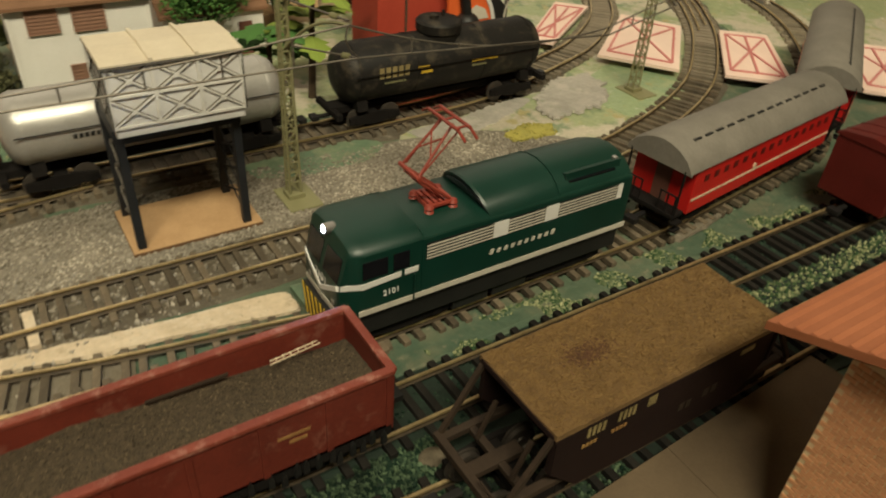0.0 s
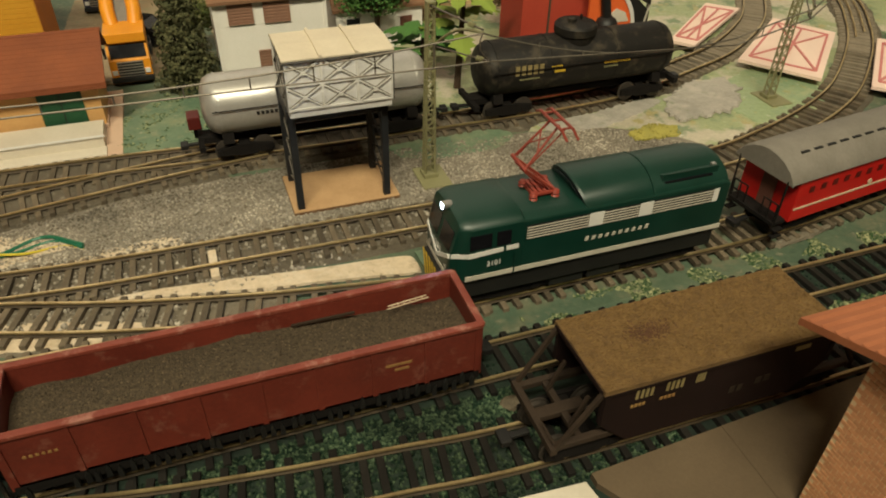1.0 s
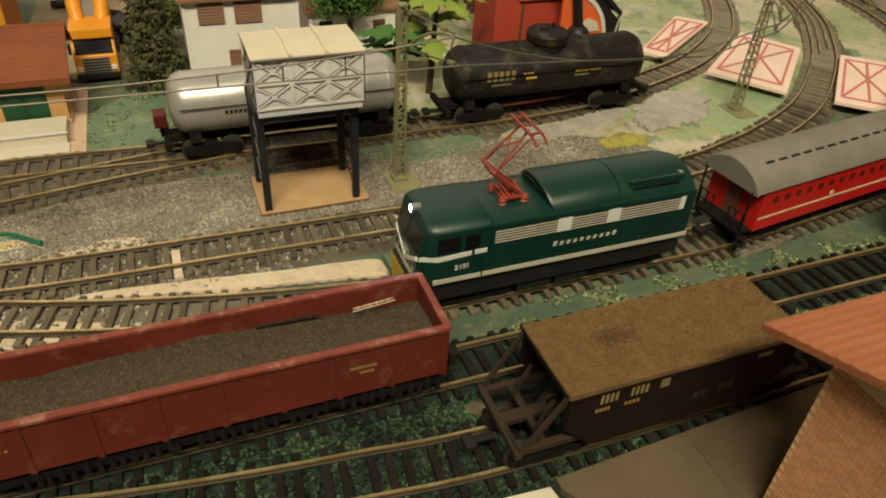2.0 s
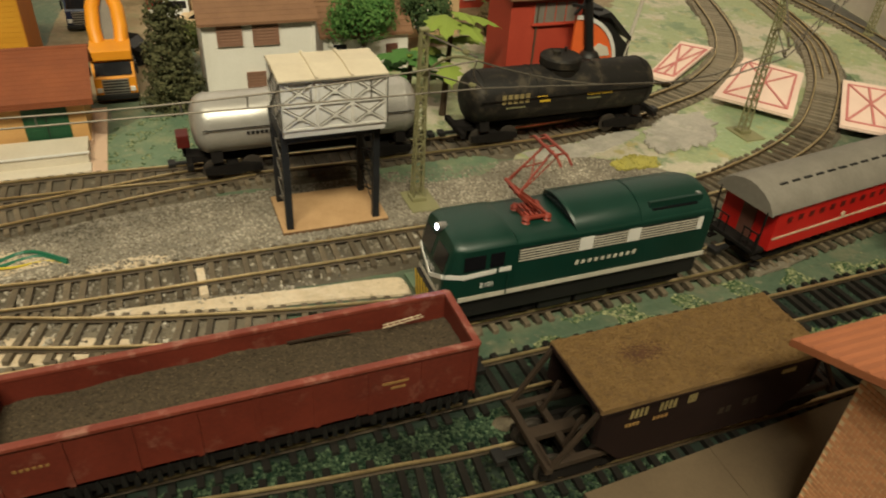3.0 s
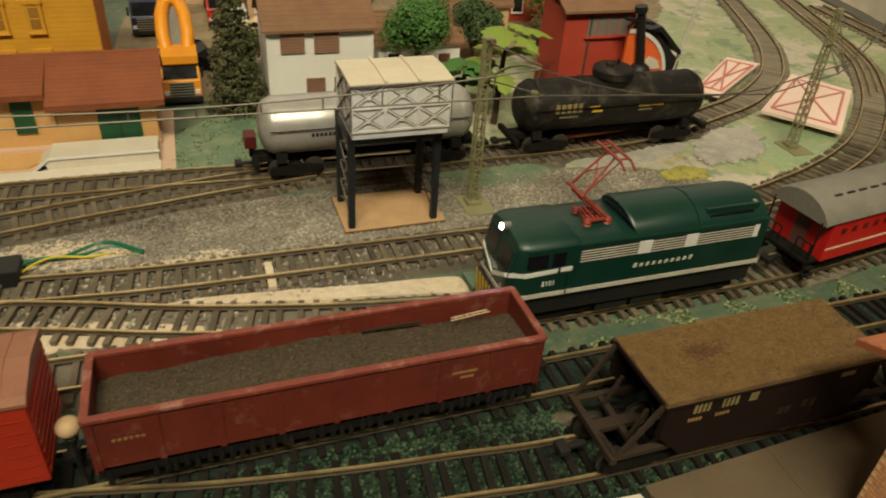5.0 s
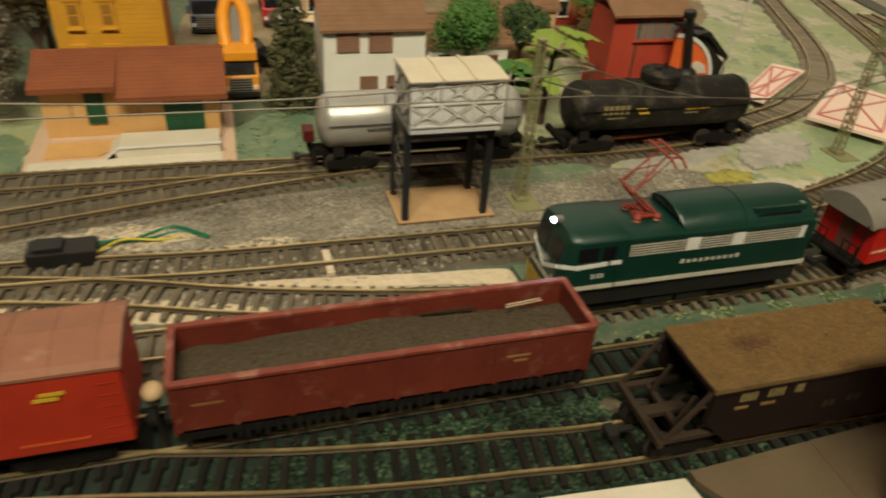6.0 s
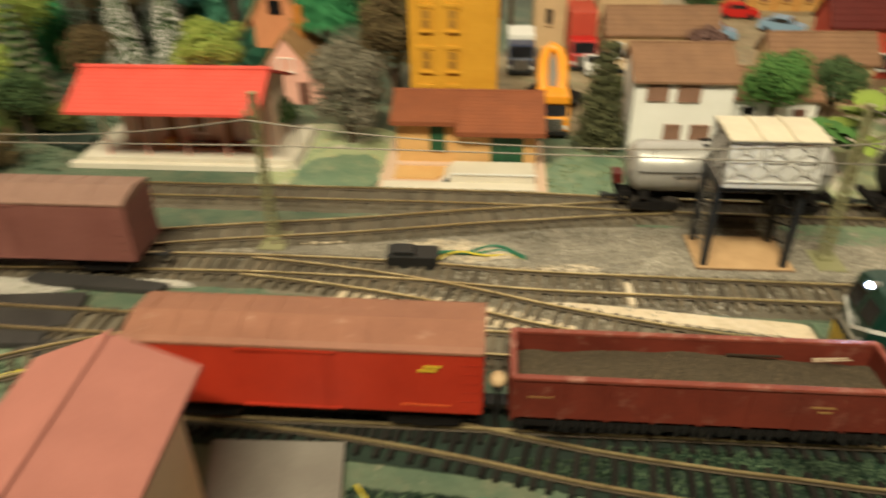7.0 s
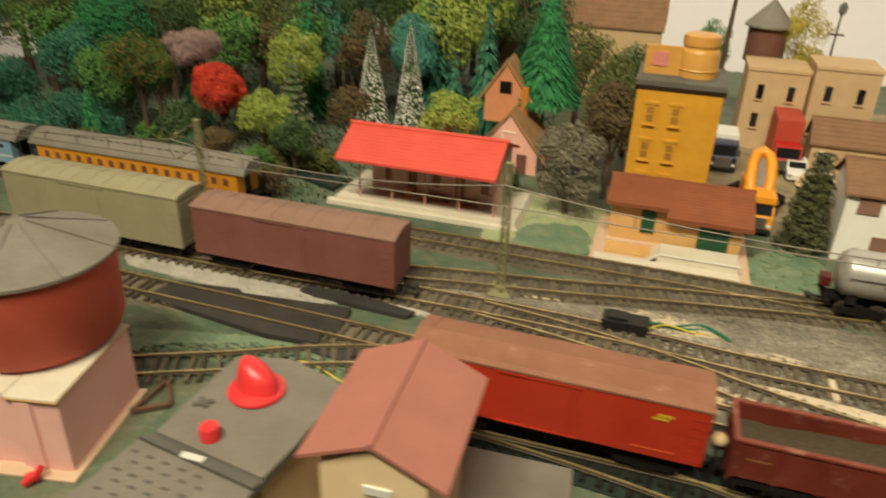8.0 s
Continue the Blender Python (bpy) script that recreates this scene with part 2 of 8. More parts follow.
OCHREWALL = mat("ochre_town_wall", (0.52, 0.29, 0.09), (0.42, 0.22, 0.06), rough=0.75, grain=600, blotch=40)
STNWALL = mat("ochre_station_wall", (0.64, 0.38, 0.15), (0.54, 0.30, 0.11), rough=0.75, grain=700, blotch=40)
STNROOF = mat("rust_tile_roof", (0.25, 0.074, 0.028), (0.185, 0.052, 0.020), rough=0.75, grain=900, blotch=60, bump=0.5)
DOORGREEN = mat("dark_green_door", (0.012, 0.075, 0.030), (0.008, 0.055, 0.022), rough=0.6)
PLATFORM = mat("white_platform", (0.66, 0.60, 0.50), (0.56, 0.50, 0.40), rough=0.75, grain=600, blotch=40, wear=(0.40, 0.33, 0.24), wear_at=0.7)
YELLOWB = mat("yellow_ochre_brick", (0.66, 0.34, 0.036), (0.54, 0.26, 0.025), rough=0.42, grain=900, blotch=50, bump=0.4)
ORANGEW = mat("orange_gable", (0.60, 0.25, 0.12), (0.50, 0.20, 0.09), rough=0.7)
ORANGEB = mat("orange_side", (0.52, 0.20, 0.03), (0.42, 0.15, 0.02), rough=0.6)
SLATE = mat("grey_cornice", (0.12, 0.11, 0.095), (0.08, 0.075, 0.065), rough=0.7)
BRIGHTRED = mat("bright_red_roof", (0.66, 0.085, 0.060), (0.57, 0.065, 0.045), rough=0.55, grain=800, blotch=50, bump=0.3)
PINK = mat("pink_wall", (0.80, 0.43, 0.34), (0.70, 0.35, 0.27), rough=0.7, grain=800, blotch=60)
THATCH = mat("straw_roof", (0.38, 0.215, 0.095), (0.28, 0.15, 0.065), rough=0.9, grain=900, blotch=90, bump=0.8)
ORANGE = mat("orange_plastic", (0.80, 0.32, 0.02), (0.70, 0.26, 0.015), rough=0.4, grain=900)
BLUE = mat("navy_truck", (0.018, 0.026, 0.075), (0.012, 0.018, 0.05), rough=0.35)
GLASSD = mat("dark_glass", (0.010, 0.010, 0.012), (0.006, 0.006, 0.008), rough=0.12, bump=0.0, spec=0.6)
CHROME = mat("dull_chrome", (0.55, 0.53, 0.50), (0.40, 0.38, 0.36), rough=0.3, metal=0.8)
SHEDROOF = mat("salmon_tile_roof", (0.40, 0.155, 0.122), (0.34, 0.128, 0.10), rough=0.7, grain=900, blotch=50, bump=0.3)
SHEDWALL = mat("cream_wall", (0.76, 0.58, 0.37), (0.68, 0.50, 0.31), rough=0.75, grain=800, blotch=60)
GREYFLAT = mat("grey_flat_roof", (0.20, 0.178, 0.152), (0.155, 0.136, 0.116), rough=0.8, grain=800, blotch=50, bump=0.2)
TERRA = mat("terracotta_roof", (0.36, 0.125, 0.055), (0.29, 0.095, 0.040), rough=0.7, grain=900, blotch=50, bump=0.2)
TILE = mat("brick_orange", (0.72, 0.37, 0.19), (0.62, 0.29, 0.14), rough=0.75, grain=900, blotch=60, rand=0.12)
BEIGE = mat("beige_brick", (0.55, 0.38, 0.215), (0.46, 0.31, 0.17), rough=0.75, grain=900, blotch=40)
TAN = mat("tan_boxcar", (0.32, 0.285, 0.18), (0.26, 0.23, 0.145), rough=0.6, grain=700, blotch=40)
MAROONROOF = mat("dull_brown_roof", (0.27, 0.155, 0.115), (0.21, 0.115, 0.085), rough=0.65, grain=700, blotch=40)
MAROON = mat("maroon_boxcar", (0.22, 0.085, 0.070), (0.17, 0.06, 0.05), rough=0.55, grain=700, blotch=40)
COACHY = mat("coach_orange", (0.66, 0.27, 0.02), (0.55, 0.22, 0.015), rough=0.45)
CABIN = mat("signal_cabin_red", (0.46, 0.065, 0.035), (0.37, 0.045, 0.025), rough=0.6, grain=900, blotch=40)
BARK = mat("bark", (0.10, 0.065, 0.04), (0.055, 0.035, 0.022), rough=0.9, grain=900, blotch=120, bump=0.8)
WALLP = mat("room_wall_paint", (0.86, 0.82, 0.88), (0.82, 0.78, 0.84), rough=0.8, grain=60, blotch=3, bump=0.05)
# Dark tone for unseen walls and ceiling, added to cut bounced fill light.
DIMWALL = mat("bounce_cut_paint", (0.16, 0.12, 0.09), (0.13, 0.10, 0.07), rough=0.85, grain=60, blotch=3, bump=0.05)
FLOORM = mat("room_floor", (0.30, 0.20, 0.12), (0.22, 0.14, 0.08), rough=0.5, grain=40, blotch=5)
BOARD = mat("table_timber", (0.38, 0.25, 0.13), (0.28, 0.18, 0.09), rough=0.7, grain=90, blotch=12)


def mottled(name, tones, scale=28.0, rough=0.5, bump=0.7, depth=0.0009, soft=1.0):
    """Washed paint on plaster: ragged fields of several tones, with grain and small chips."""
    m = bpy.data.materials.new(name)
    m.use_nodes = True
    n, l = m.node_tree.nodes, m.node_tree.links
    p = n["Principled BSDF"]
    p.inputs["Specular IOR Level"].default_value = 0.45
    tc = n.new("ShaderNodeTexCoord")
    out = None
    for i, tone in enumerate(tones):
        nz = n.new("ShaderNodeTexNoise")
        nz.noise_dimensions = "4D"
        nz.inputs["W"].default_value = 3.7 * i
        nz.inputs["Scale"].default_value = scale * (1.0, 1.0, 1.6, 3.2, 7.0)[i]
        nz.inputs["Detail"].default_value, nz.inputs["Roughness"].default_value = 9, 0.66
        l.new(tc.outputs["Object"], nz.inputs["Vector"])
        hue = n.new("ShaderNodeMix")
        hue.data_type = "RGBA"
        hue.inputs[6].default_value, hue.inputs[7].default_value = (*[c * 0.72 for c in tone], 1), (*[min(1, c * 1.2) for c in tone], 1)
        fine = n.new("ShaderNodeTexNoise")
        fine.inputs["Scale"].default_value, fine.inputs["Detail"].default_value = 420 + 90 * i, 5
        l.new(tc.outputs["Object"], fine.inputs["Vector"])
        l.new(fine.outputs["Fac"], hue.inputs[0])
        if out is None:
            out = hue.outputs[2]
            continue
        rg = n.new("ShaderNodeMapRange")
        at = (0, 0.51, 0.55, 0.60, 0.64)[i]
        rg.inputs["From Min"].default_value, rg.inputs["From Max"].default_value = at - 0.05 * soft, at + 0.09 * soft
        l.new(nz.outputs["Fac"], rg.inputs["Value"])
        mx = n.new("ShaderNodeMix")
        mx.data_type = "RGBA"
        l.new(rg.outputs[0], mx.inputs[0])
        l.new(out, mx.inputs[6])
        l.new(hue.outputs[2], mx.inputs[7])
        out = mx.outputs[2]
    l.new(out, p.inputs["Base Color"])
    rn = n.new("ShaderNodeTexNoise")
    rn.inputs["Scale"].default_value, rn.inputs["Detail"].default_value = 260, 8
    l.new(tc.outputs["Object"], rn.inputs["Vector"])
    rr = n.new("ShaderNodeMapRange")
    rr.inputs["To Min"].default_value, rr.inputs["To Max"].default_value = rough - 0.2, rough + 0.25
    l.new(rn.outputs["Fac"], rr.inputs["Value"])
    l.new(rr.outputs[0], p.inputs["Roughness"])
    bp = n.new("ShaderNodeBump")
    bp.inputs["Strength"].default_value, bp.inputs["Distance"].default_value = bump, depth
    l.new(rn.outputs["Fac"], bp.inputs["Height"])
    l.new(bp.outputs[0], p.inputs["Normal"])
    return m


# Mottled ground paint, its tones lifted to put lens haze into the colour.
WASHED = mottled("haze_paled_green_ground", [(0.33, 0.37, 0.20), (0.52, 0.465, 0.355), (0.19, 0.255, 0.14), (0.42, 0.36, 0.17), (0.72, 0.66, 0.54)], 19, soft=0.5)
EARTH = mottled("tan_earth", [(0.26, 0.19, 0.11), (0.34, 0.27, 0.17), (0.18, 0.14, 0.08), (0.22, 0.22, 0.12), (0.44, 0.37, 0.26)], 24, 0.65)
LAWN = mottled("pale_green_paint", [(0.31, 0.385, 0.21), (0.24, 0.33, 0.19), (0.40, 0.42, 0.24), (0.38, 0.35, 0.14), (0.66, 0.62, 0.50)], 34, 0.4, soft=0.7)
GROUND = mottled("painted_green_board", [(0.10, 0.135, 0.085), (0.065, 0.105, 0.068), (0.15, 0.15, 0.095), (0.20, 0.185, 0.12), (0.30, 0.26, 0.18)], 26, 0.6)
GREEN_PAINT = mottled("sea_green_paint", [(0.15, 0.22, 0.135), (0.11, 0.18, 0.115), (0.21, 0.26, 0.155), (0.28, 0.28, 0.17), (0.42, 0.39, 0.29)], 40, 0.5)
CREAM = mottled("cream_plaster", [(0.62, 0.50, 0.35), (0.54, 0.43, 0.29), (0.66, 0.56, 0.42), (0.40, 0.31, 0.20), (0.22, 0.18, 0.12)], 60, 0.75)
GREY_PAINT = mottled("grey_plaster", [(0.43, 0.395, 0.345), (0.35, 0.325, 0.28), (0.50, 0.455, 0.395), (0.29, 0.30, 0.225), (0.60, 0.54, 0.45)], 46, 0.6)
LBLUE = mat("pale_blue_paint", (0.22, 0.34, 0.46), (0.17, 0.27, 0.38), rough=0.35)
LED = glow("headlight_led", (0.55, 0.72, 1.0), LED_POWER)
GREENW = mat("green_wire", (0.02, 0.16, 0.09), (0.015, 0.11, 0.06), rough=0.4)
YELW = mat("yellow_wire", (0.62, 0.50, 0.05), (0.55, 0.42, 0.04), rough=0.4)


# ---- mesh helpers, in millimetres ----
def B():
    return bmesh.new()


def put(bm, verts, faces):
    vs = [bm.verts.new(v) for v in verts]
    for f in faces:
        try:
            bm.faces.new([vs[i] for i in f])
        except ValueError:
            pass
    return vs


BOXF = [(0, 3, 2, 1), (4, 5, 6, 7), (0, 1, 5, 4), (1, 2, 6, 5), (2, 3, 7, 6), (3, 0, 4, 7)]


def box(bm, x0, x1, y0, y1, z0, z1, bev=0.0):
    """A box; bev rounds its edges by a chamfer."""
    c = [(x0, y0), (x1, y0), (x1, y1), (x0, y1)]
    if bev <= 0:
        put(bm, [(x, y, z0) for x, y in c] + [(x, y, z1) for x, y in c], BOXF)
        return bm
    t = B()
    put(t, [(x, y, z0) for x, y in c] + [(x, y, z1) for x, y in c], BOXF)
    bmesh.ops.bevel(t, geom=t.edges[:], offset=bev, segments=2, affect="EDGES", profile=0.6)
    merge(bm, t)
    return bm


def merge(bm, other, m=None):
    if m:
        bmesh.ops.transform(other, matrix=m, verts=other.verts)
    data = bpy.data.meshes.new("scratch")
    other.to_mesh(data)
    other.free()
    bm.from_mesh(data)
    bpy.data.meshes.remove(data)
    return bm


def rod(bm, p, q, r, seg=8, r2=None, caps=True):
    """A round bar from p to q."""
    p, q = Vector(p), Vector(q)
    d = (q - p).normalized()
    u = d.orthogonal().normalized()
    v = d.cross(u)
    r2 = r if r2 is None else r2
    rings = []
    for c, rad in ((p, r), (q, r2)):
        rings.append([bm.verts.new(c + rad * (math.cos(a) * u + math.sin(a) * v)) for a in [2 * math.pi * i / seg for i in range(seg)]])
    for i in range(seg):
        j = (i + 1) % seg
        bm.faces.new((rings[0][i], rings[0][j], rings[1][j], rings[1][i]))
    if caps:
        bm.faces.new(rings[0][::-1])
        bm.faces.new(rings[1])
    return bm


def tube(bm, pts, r, seg=7):
    """A round wire through points, in one piece."""
    pts = [Vector(p) for p in pts]
    rings, u = [], None
    for i, p in enumerate(pts):
        d = (pts[min(i + 1, len(pts) - 1)] - pts[max(i - 1, 0)]).normalized()
        u = d.orthogonal().normalized() if u is None else (u - d * u.dot(d)).normalized()
        v = d.cross(u)
        rings.append([tuple(p + r * (math.cos(a) * u + math.sin(a) * v)) for a in [2 * math.pi * k / seg for k in range(seg)]])
    return loft(bm, rings)


def bar(bm, p, q, w, h):
    """A square bar from p to q."""
    p, q = Vector(p), Vector(q)
    d = (q - p).normalized()
    u = d.cross(Vector((0, 0, 1)))
    u = u.normalized() if u.length > 1e-4 else Vector((1, 0, 0))
    v = u.cross(d)
    c = [p + a * u * w / 2 + b * v * h / 2 for a, b in ((-1, -1), (1, -1), (1, 1), (-1, 1))]
    c += [x + (q - p) for x in c]
    put(bm, c, BOXF)
    return bm


def prism(bm, poly, a, b, axis="x"):
    """A profile drawn out from a to b along an axis; the profile runs in the other two axes."""
    def at(u, v, w):
        return (w, u, v) if axis == "x" else (u, w, v) if axis == "y" else (u, v, w)
    n = len(poly)
    lo = [bm.verts.new(at(u, v, a)) for u, v in poly]
    hi = [bm.verts.new(at(u, v, b)) for u, v in poly]
    for i in range(n):
        j = (i + 1) % n
        bm.faces.new((lo[i], lo[j], hi[j], hi[i]))
    bm.faces.new(lo[::-1])
    bm.faces.new(hi)
    return bm


def loft(bm, rings, caps=True):
    """Rings of equal length joined to a skin."""
    vs = [[bm.verts.new(p) for p in ring] for ring in rings]
    n = len(rings[0])
    for a, b in zip(vs, vs[1:]):
        for i in range(n):
            j = (i + 1) % n
            bm.faces.new((a[i], a[j], b[j], b[i]))
    if caps:
        bm.faces.new(vs[0][::-1])
        bm.faces.new(vs[-1])
    return bm


def lathe(bm, profile, at=(0, 0, 0), seg=24, axis="z"):
    """Radius and height pairs turned round an axis."""
    rings = []
    for r, h in profile:
        ring = []
        for i in range(seg):
            a = 2 * math.pi * i / seg
            c, s = r * math.cos(a), r * math.sin(a)
            p = (c, s, h) if axis == "z" else (h, c, s) if axis == "x" else (s, h, c)
            ring.append((p[0] + at[0], p[1] + at[1], p[2] + at[2]))
        rings.append(ring)
    return loft(bm, rings)


def ball(bm, c, r, sub=1, squash=(1, 1, 1), rough=0.0, rnd=None):
    t = B()
    bmesh.ops.create_icosphere(t, subdivisions=sub, radius=1)
    for v in t.verts:
        k = r * (1 + (rnd.uniform(-rough, rough) if rnd else 0))
        v.co = Vector((v.co.x * squash[0] * k + c[0], v.co.y * squash[1] * k + c[1], v.co.z * squash[2] * k + c[2]))
    return merge(bm, t)


def mesh_of(name, bm, material, smooth=False):
    bmesh.ops.recalc_face_normals(bm, faces=bm.faces)
    for v in bm.verts:
        v.co *= MM
    data = bpy.data.meshes.new(name)
    bm.to_mesh(data)
    bm.free()
    data.materials.append(material)
    if smooth:
        data.shade_smooth()
        data.set_sharp_from_angle(angle=radians(38))
    return data


def mesh_raw(name, verts, faces, material):
    data = bpy.data.meshes.new(name)
    data.from_pydata([(a * MM, b * MM, c * MM) for a, b, c in verts], [], faces)
    data.materials.append(material)
    return data


def thing(name, x, y, z=0.0, turn=0.0, label="", category="", group="", kind=""):
    """An Empty at a thing's base, in millimetres."""
    ob = new(name)
    ob.empty_display_size = 0.01
    ob.matrix_basis = pose(x * MM, y * MM, z * MM, 0, 0, turn)
    return tagged(ob, label, category, group, kind)


def part(name, bm, material, parent, label="", smooth=False):
    ob = new(name, bm if isinstance(bm, bpy.types.Mesh) else mesh_of(name, bm, material, smooth))
    ob.parent = parent
    return tagged(ob, label)


def placed(name, data, parent, x, y, z, rz=0.0, label=""):
    ob = new(name, data)
    ob.parent = parent
    ob.matrix_basis = pose(x * MM, y * MM, z * MM, 0, 0, rz)
    return tagged(ob, label)


def solid(name, bm, material, x=0.0, y=0.0, z=0.0, turn=0.0, label="", category="", group="", kind="", smooth=False):
    """A thing of one mesh."""
    ob = new(name, mesh_of(name, bm, material, smooth))
    ob.matrix_basis = pose(x * MM, y * MM, z * MM, 0, 0, turn)
    return tagged(ob, label, category, group, kind)


def glide(points, step=6.0):
    """A smooth line through plan points, resampled."""
    pts = [Vector((*p, 0)) for p in points]
    pts = [2 * pts[0] - pts[1], *pts, 2 * pts[-1] - pts[-2]]
    dense = []
    for i in range(1, len(pts) - 2):
        p0, p1, p2, p3 = pts[i - 1:i + 3]
        for k in range(24):
            t = k / 24
            dense.append(0.5 * (2 * p1 + (p2 - p0) * t + (2 * p0 - 5 * p1 + 4 * p2 - p3) * t * t + (3 * p1 - p0 - 3 * p2 + p3) * t ** 3))
    dense.append(pts[-2])
    out, left = [dense[0]], 0.0
    for a, b in zip(dense, dense[1:]):
        d = (b - a).length
        while left + d >= step and d > 1e-9:
            k = (step - left) / d
            a = a + (b - a) * k
            out.append(a.copy())
            d, left = (b - a).length, 0.0
        left += d
    return out


def writing(text, size, material, parent, m, name="lettering"):
    """Raised letters lying in the x-y plane of m (millimetres)."""
    data = bpy.data.curves.new(name, "FONT")
    data.body, data.size, data.extrude, data.align_x = text, size * MM, 0.00012, "CENTER"
    tmp = bpy.data.objects.new("scratch", data)
    mesh = bpy.data.meshes.new_from_object(tmp)
    bpy.data.objects.remove(tmp)
    mesh.materials.clear()
    mesh.materials.append(material)
    ob = new(name, mesh)
    ob.parent = parent
    ob.matrix_basis = m
    return ob


def on_near_side(x, y, z):
    """The pose of letters on an upright face that looks to -y."""
    return pose(x * MM, y * MM, z * MM, 90, 0, 0)


def bars(name, parent, material, x0, x1, y, z0, z1, n, gap=0.35, lean=0.0):
    """Plain bars in place of writing, on a face that looks to -y."""
    bm = B()
    w = (x1 - x0) / n
    for i in range(n):
        a = x0 + i * w
        box(bm, a, a + w * (1 - gap), y - 0.12, y + 0.05, z0 + lean * i, z1 + lean * i)
    return part(name, bm, material, parent)

# ---- room and table ----
def room():
    x0, x1, y0, y1, z0, z1 = -1900, 1700, -1700, 985, -900, 1720
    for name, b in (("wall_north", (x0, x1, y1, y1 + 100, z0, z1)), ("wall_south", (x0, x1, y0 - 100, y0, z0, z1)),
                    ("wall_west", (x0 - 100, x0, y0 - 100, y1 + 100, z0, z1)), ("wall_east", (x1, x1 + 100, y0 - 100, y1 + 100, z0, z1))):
        # Only the north wall is pale; the unseen ones are darkened against bounce.
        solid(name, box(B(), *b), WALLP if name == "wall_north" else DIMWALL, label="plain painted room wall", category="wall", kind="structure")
    solid("floor", box(B(), x0 - 100, x1 + 100, y0 - 100, y1 + 100, z0 - 60, z0), FLOORM, label="brown floor of the room", category="floor", kind="structure")
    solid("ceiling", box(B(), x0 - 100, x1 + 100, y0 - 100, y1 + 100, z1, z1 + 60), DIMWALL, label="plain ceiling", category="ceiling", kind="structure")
    t = thing("layout_table", 0, 0, -900, label="timber table that carries the model railway", category="table")
    part("tabletop", box(B(), -1150, 950, -190, 980, 878, 896, 2), BOARD, t)
    for x in (-1080, 880):
        for y in (-120, 910):
            part("leg", box(B(), x - 30, x + 30, y - 30, y + 30, 0, 878, 3), BOARD, t)
    lamp = thing("ceiling_lamp", -340, -870, 1720, label="warm white tube lamp under the ceiling", category="lamp")
    part("batten", box(B(), -600, 600, -40, 40, -60, 0, 3), WHITE, lamp)


def land():
    """The painted board: low bumps, raised slowly towards the back."""
    bm = B()
    nx, ny = 150, 104
    grid = []
    for j in range(ny + 1):
        row = []
        for i in range(nx + 1):
            x, y = -1150 + 2100 * i / nx, -190 + 1168 * j / ny
            z = -0.6 + 0.55 * noise.noise((x / 40, y / 40, 0)) + 0.25 * noise.noise((x / 14, y / 14, 3))
            z = min(z, 0.2)
            row.append(bm.verts.new((x, y, z)))
        grid.append(row)
    for a, b in zip(grid, grid[1:]):
        for i in range(nx):
            bm.faces.new((a[i], a[i + 1], b[i + 1], b[i]))
    edge = [v for v in grid[0]] + [r[-1] for r in grid[1:]] + grid[-1][-2::-1] + [r[0] for r in grid[-2:0:-1]]
    low = [bm.verts.new((v.co.x, v.co.y, -4)) for v in edge]
    for i in range(len(edge)):
        j = (i + 1) % len(edge)
        bm.faces.new((edge[j], edge[i], low[i], low[j]))
    solid("ground", bm, GROUND, label="green painted model landscape board", category="ground", kind="structure", smooth=True)


def patch(name, pts, material, z=0.8, seed=1, ragged=3.0, label="", depth=1.4):
    """A low ragged sheet on the board, round plan points."""
    line = glide([*pts, pts[0]], 1.5)
    bm, top, low = B(), [], []
    c = sum((p for p in line), Vector()) / len(line)
    for p in line[:-1]:
        k = ragged * (noise.noise((p.x / 9, p.y / 9, seed * 7.3)) + 0.6 * noise.noise((p.x / 3.5, p.y / 3.5, seed)) + 0.4 * noise.noise((p.x / 1.5, p.y / 1.5, seed + 4)))
        q = p + (p - c).normalized() * k
        top.append((q.x, q.y, z + 0.15 * noise.noise((q.x / 6, q.y / 6, 1))))
        low.append((q.x + (q - c).normalized().x * 0.8, q.y + (q - c).normalized().y * 0.8, z - depth))
    loft(bm, [low, top], caps=False)
    mid = bm.verts.new((c.x, c.y, z + 0.3))
    n = len(top)
    bm.verts.ensure_lookup_table()
    for i in range(n):
        bm.faces.new((bm.verts[n + i], bm.verts[n + (i + 1) % n], mid))
    solid(name, bm, material, label=label, category="ground patch", kind="structure")


def inside(x, y, poly):
    hit = False
    for (ax, ay), (bx, by) in zip(poly, poly[1:] + poly[:1]):
        if (ay > y) != (by > y) and x < (bx - ax) * (y - ay) / (by - ay) + ax:
            hit = not hit
    return hit


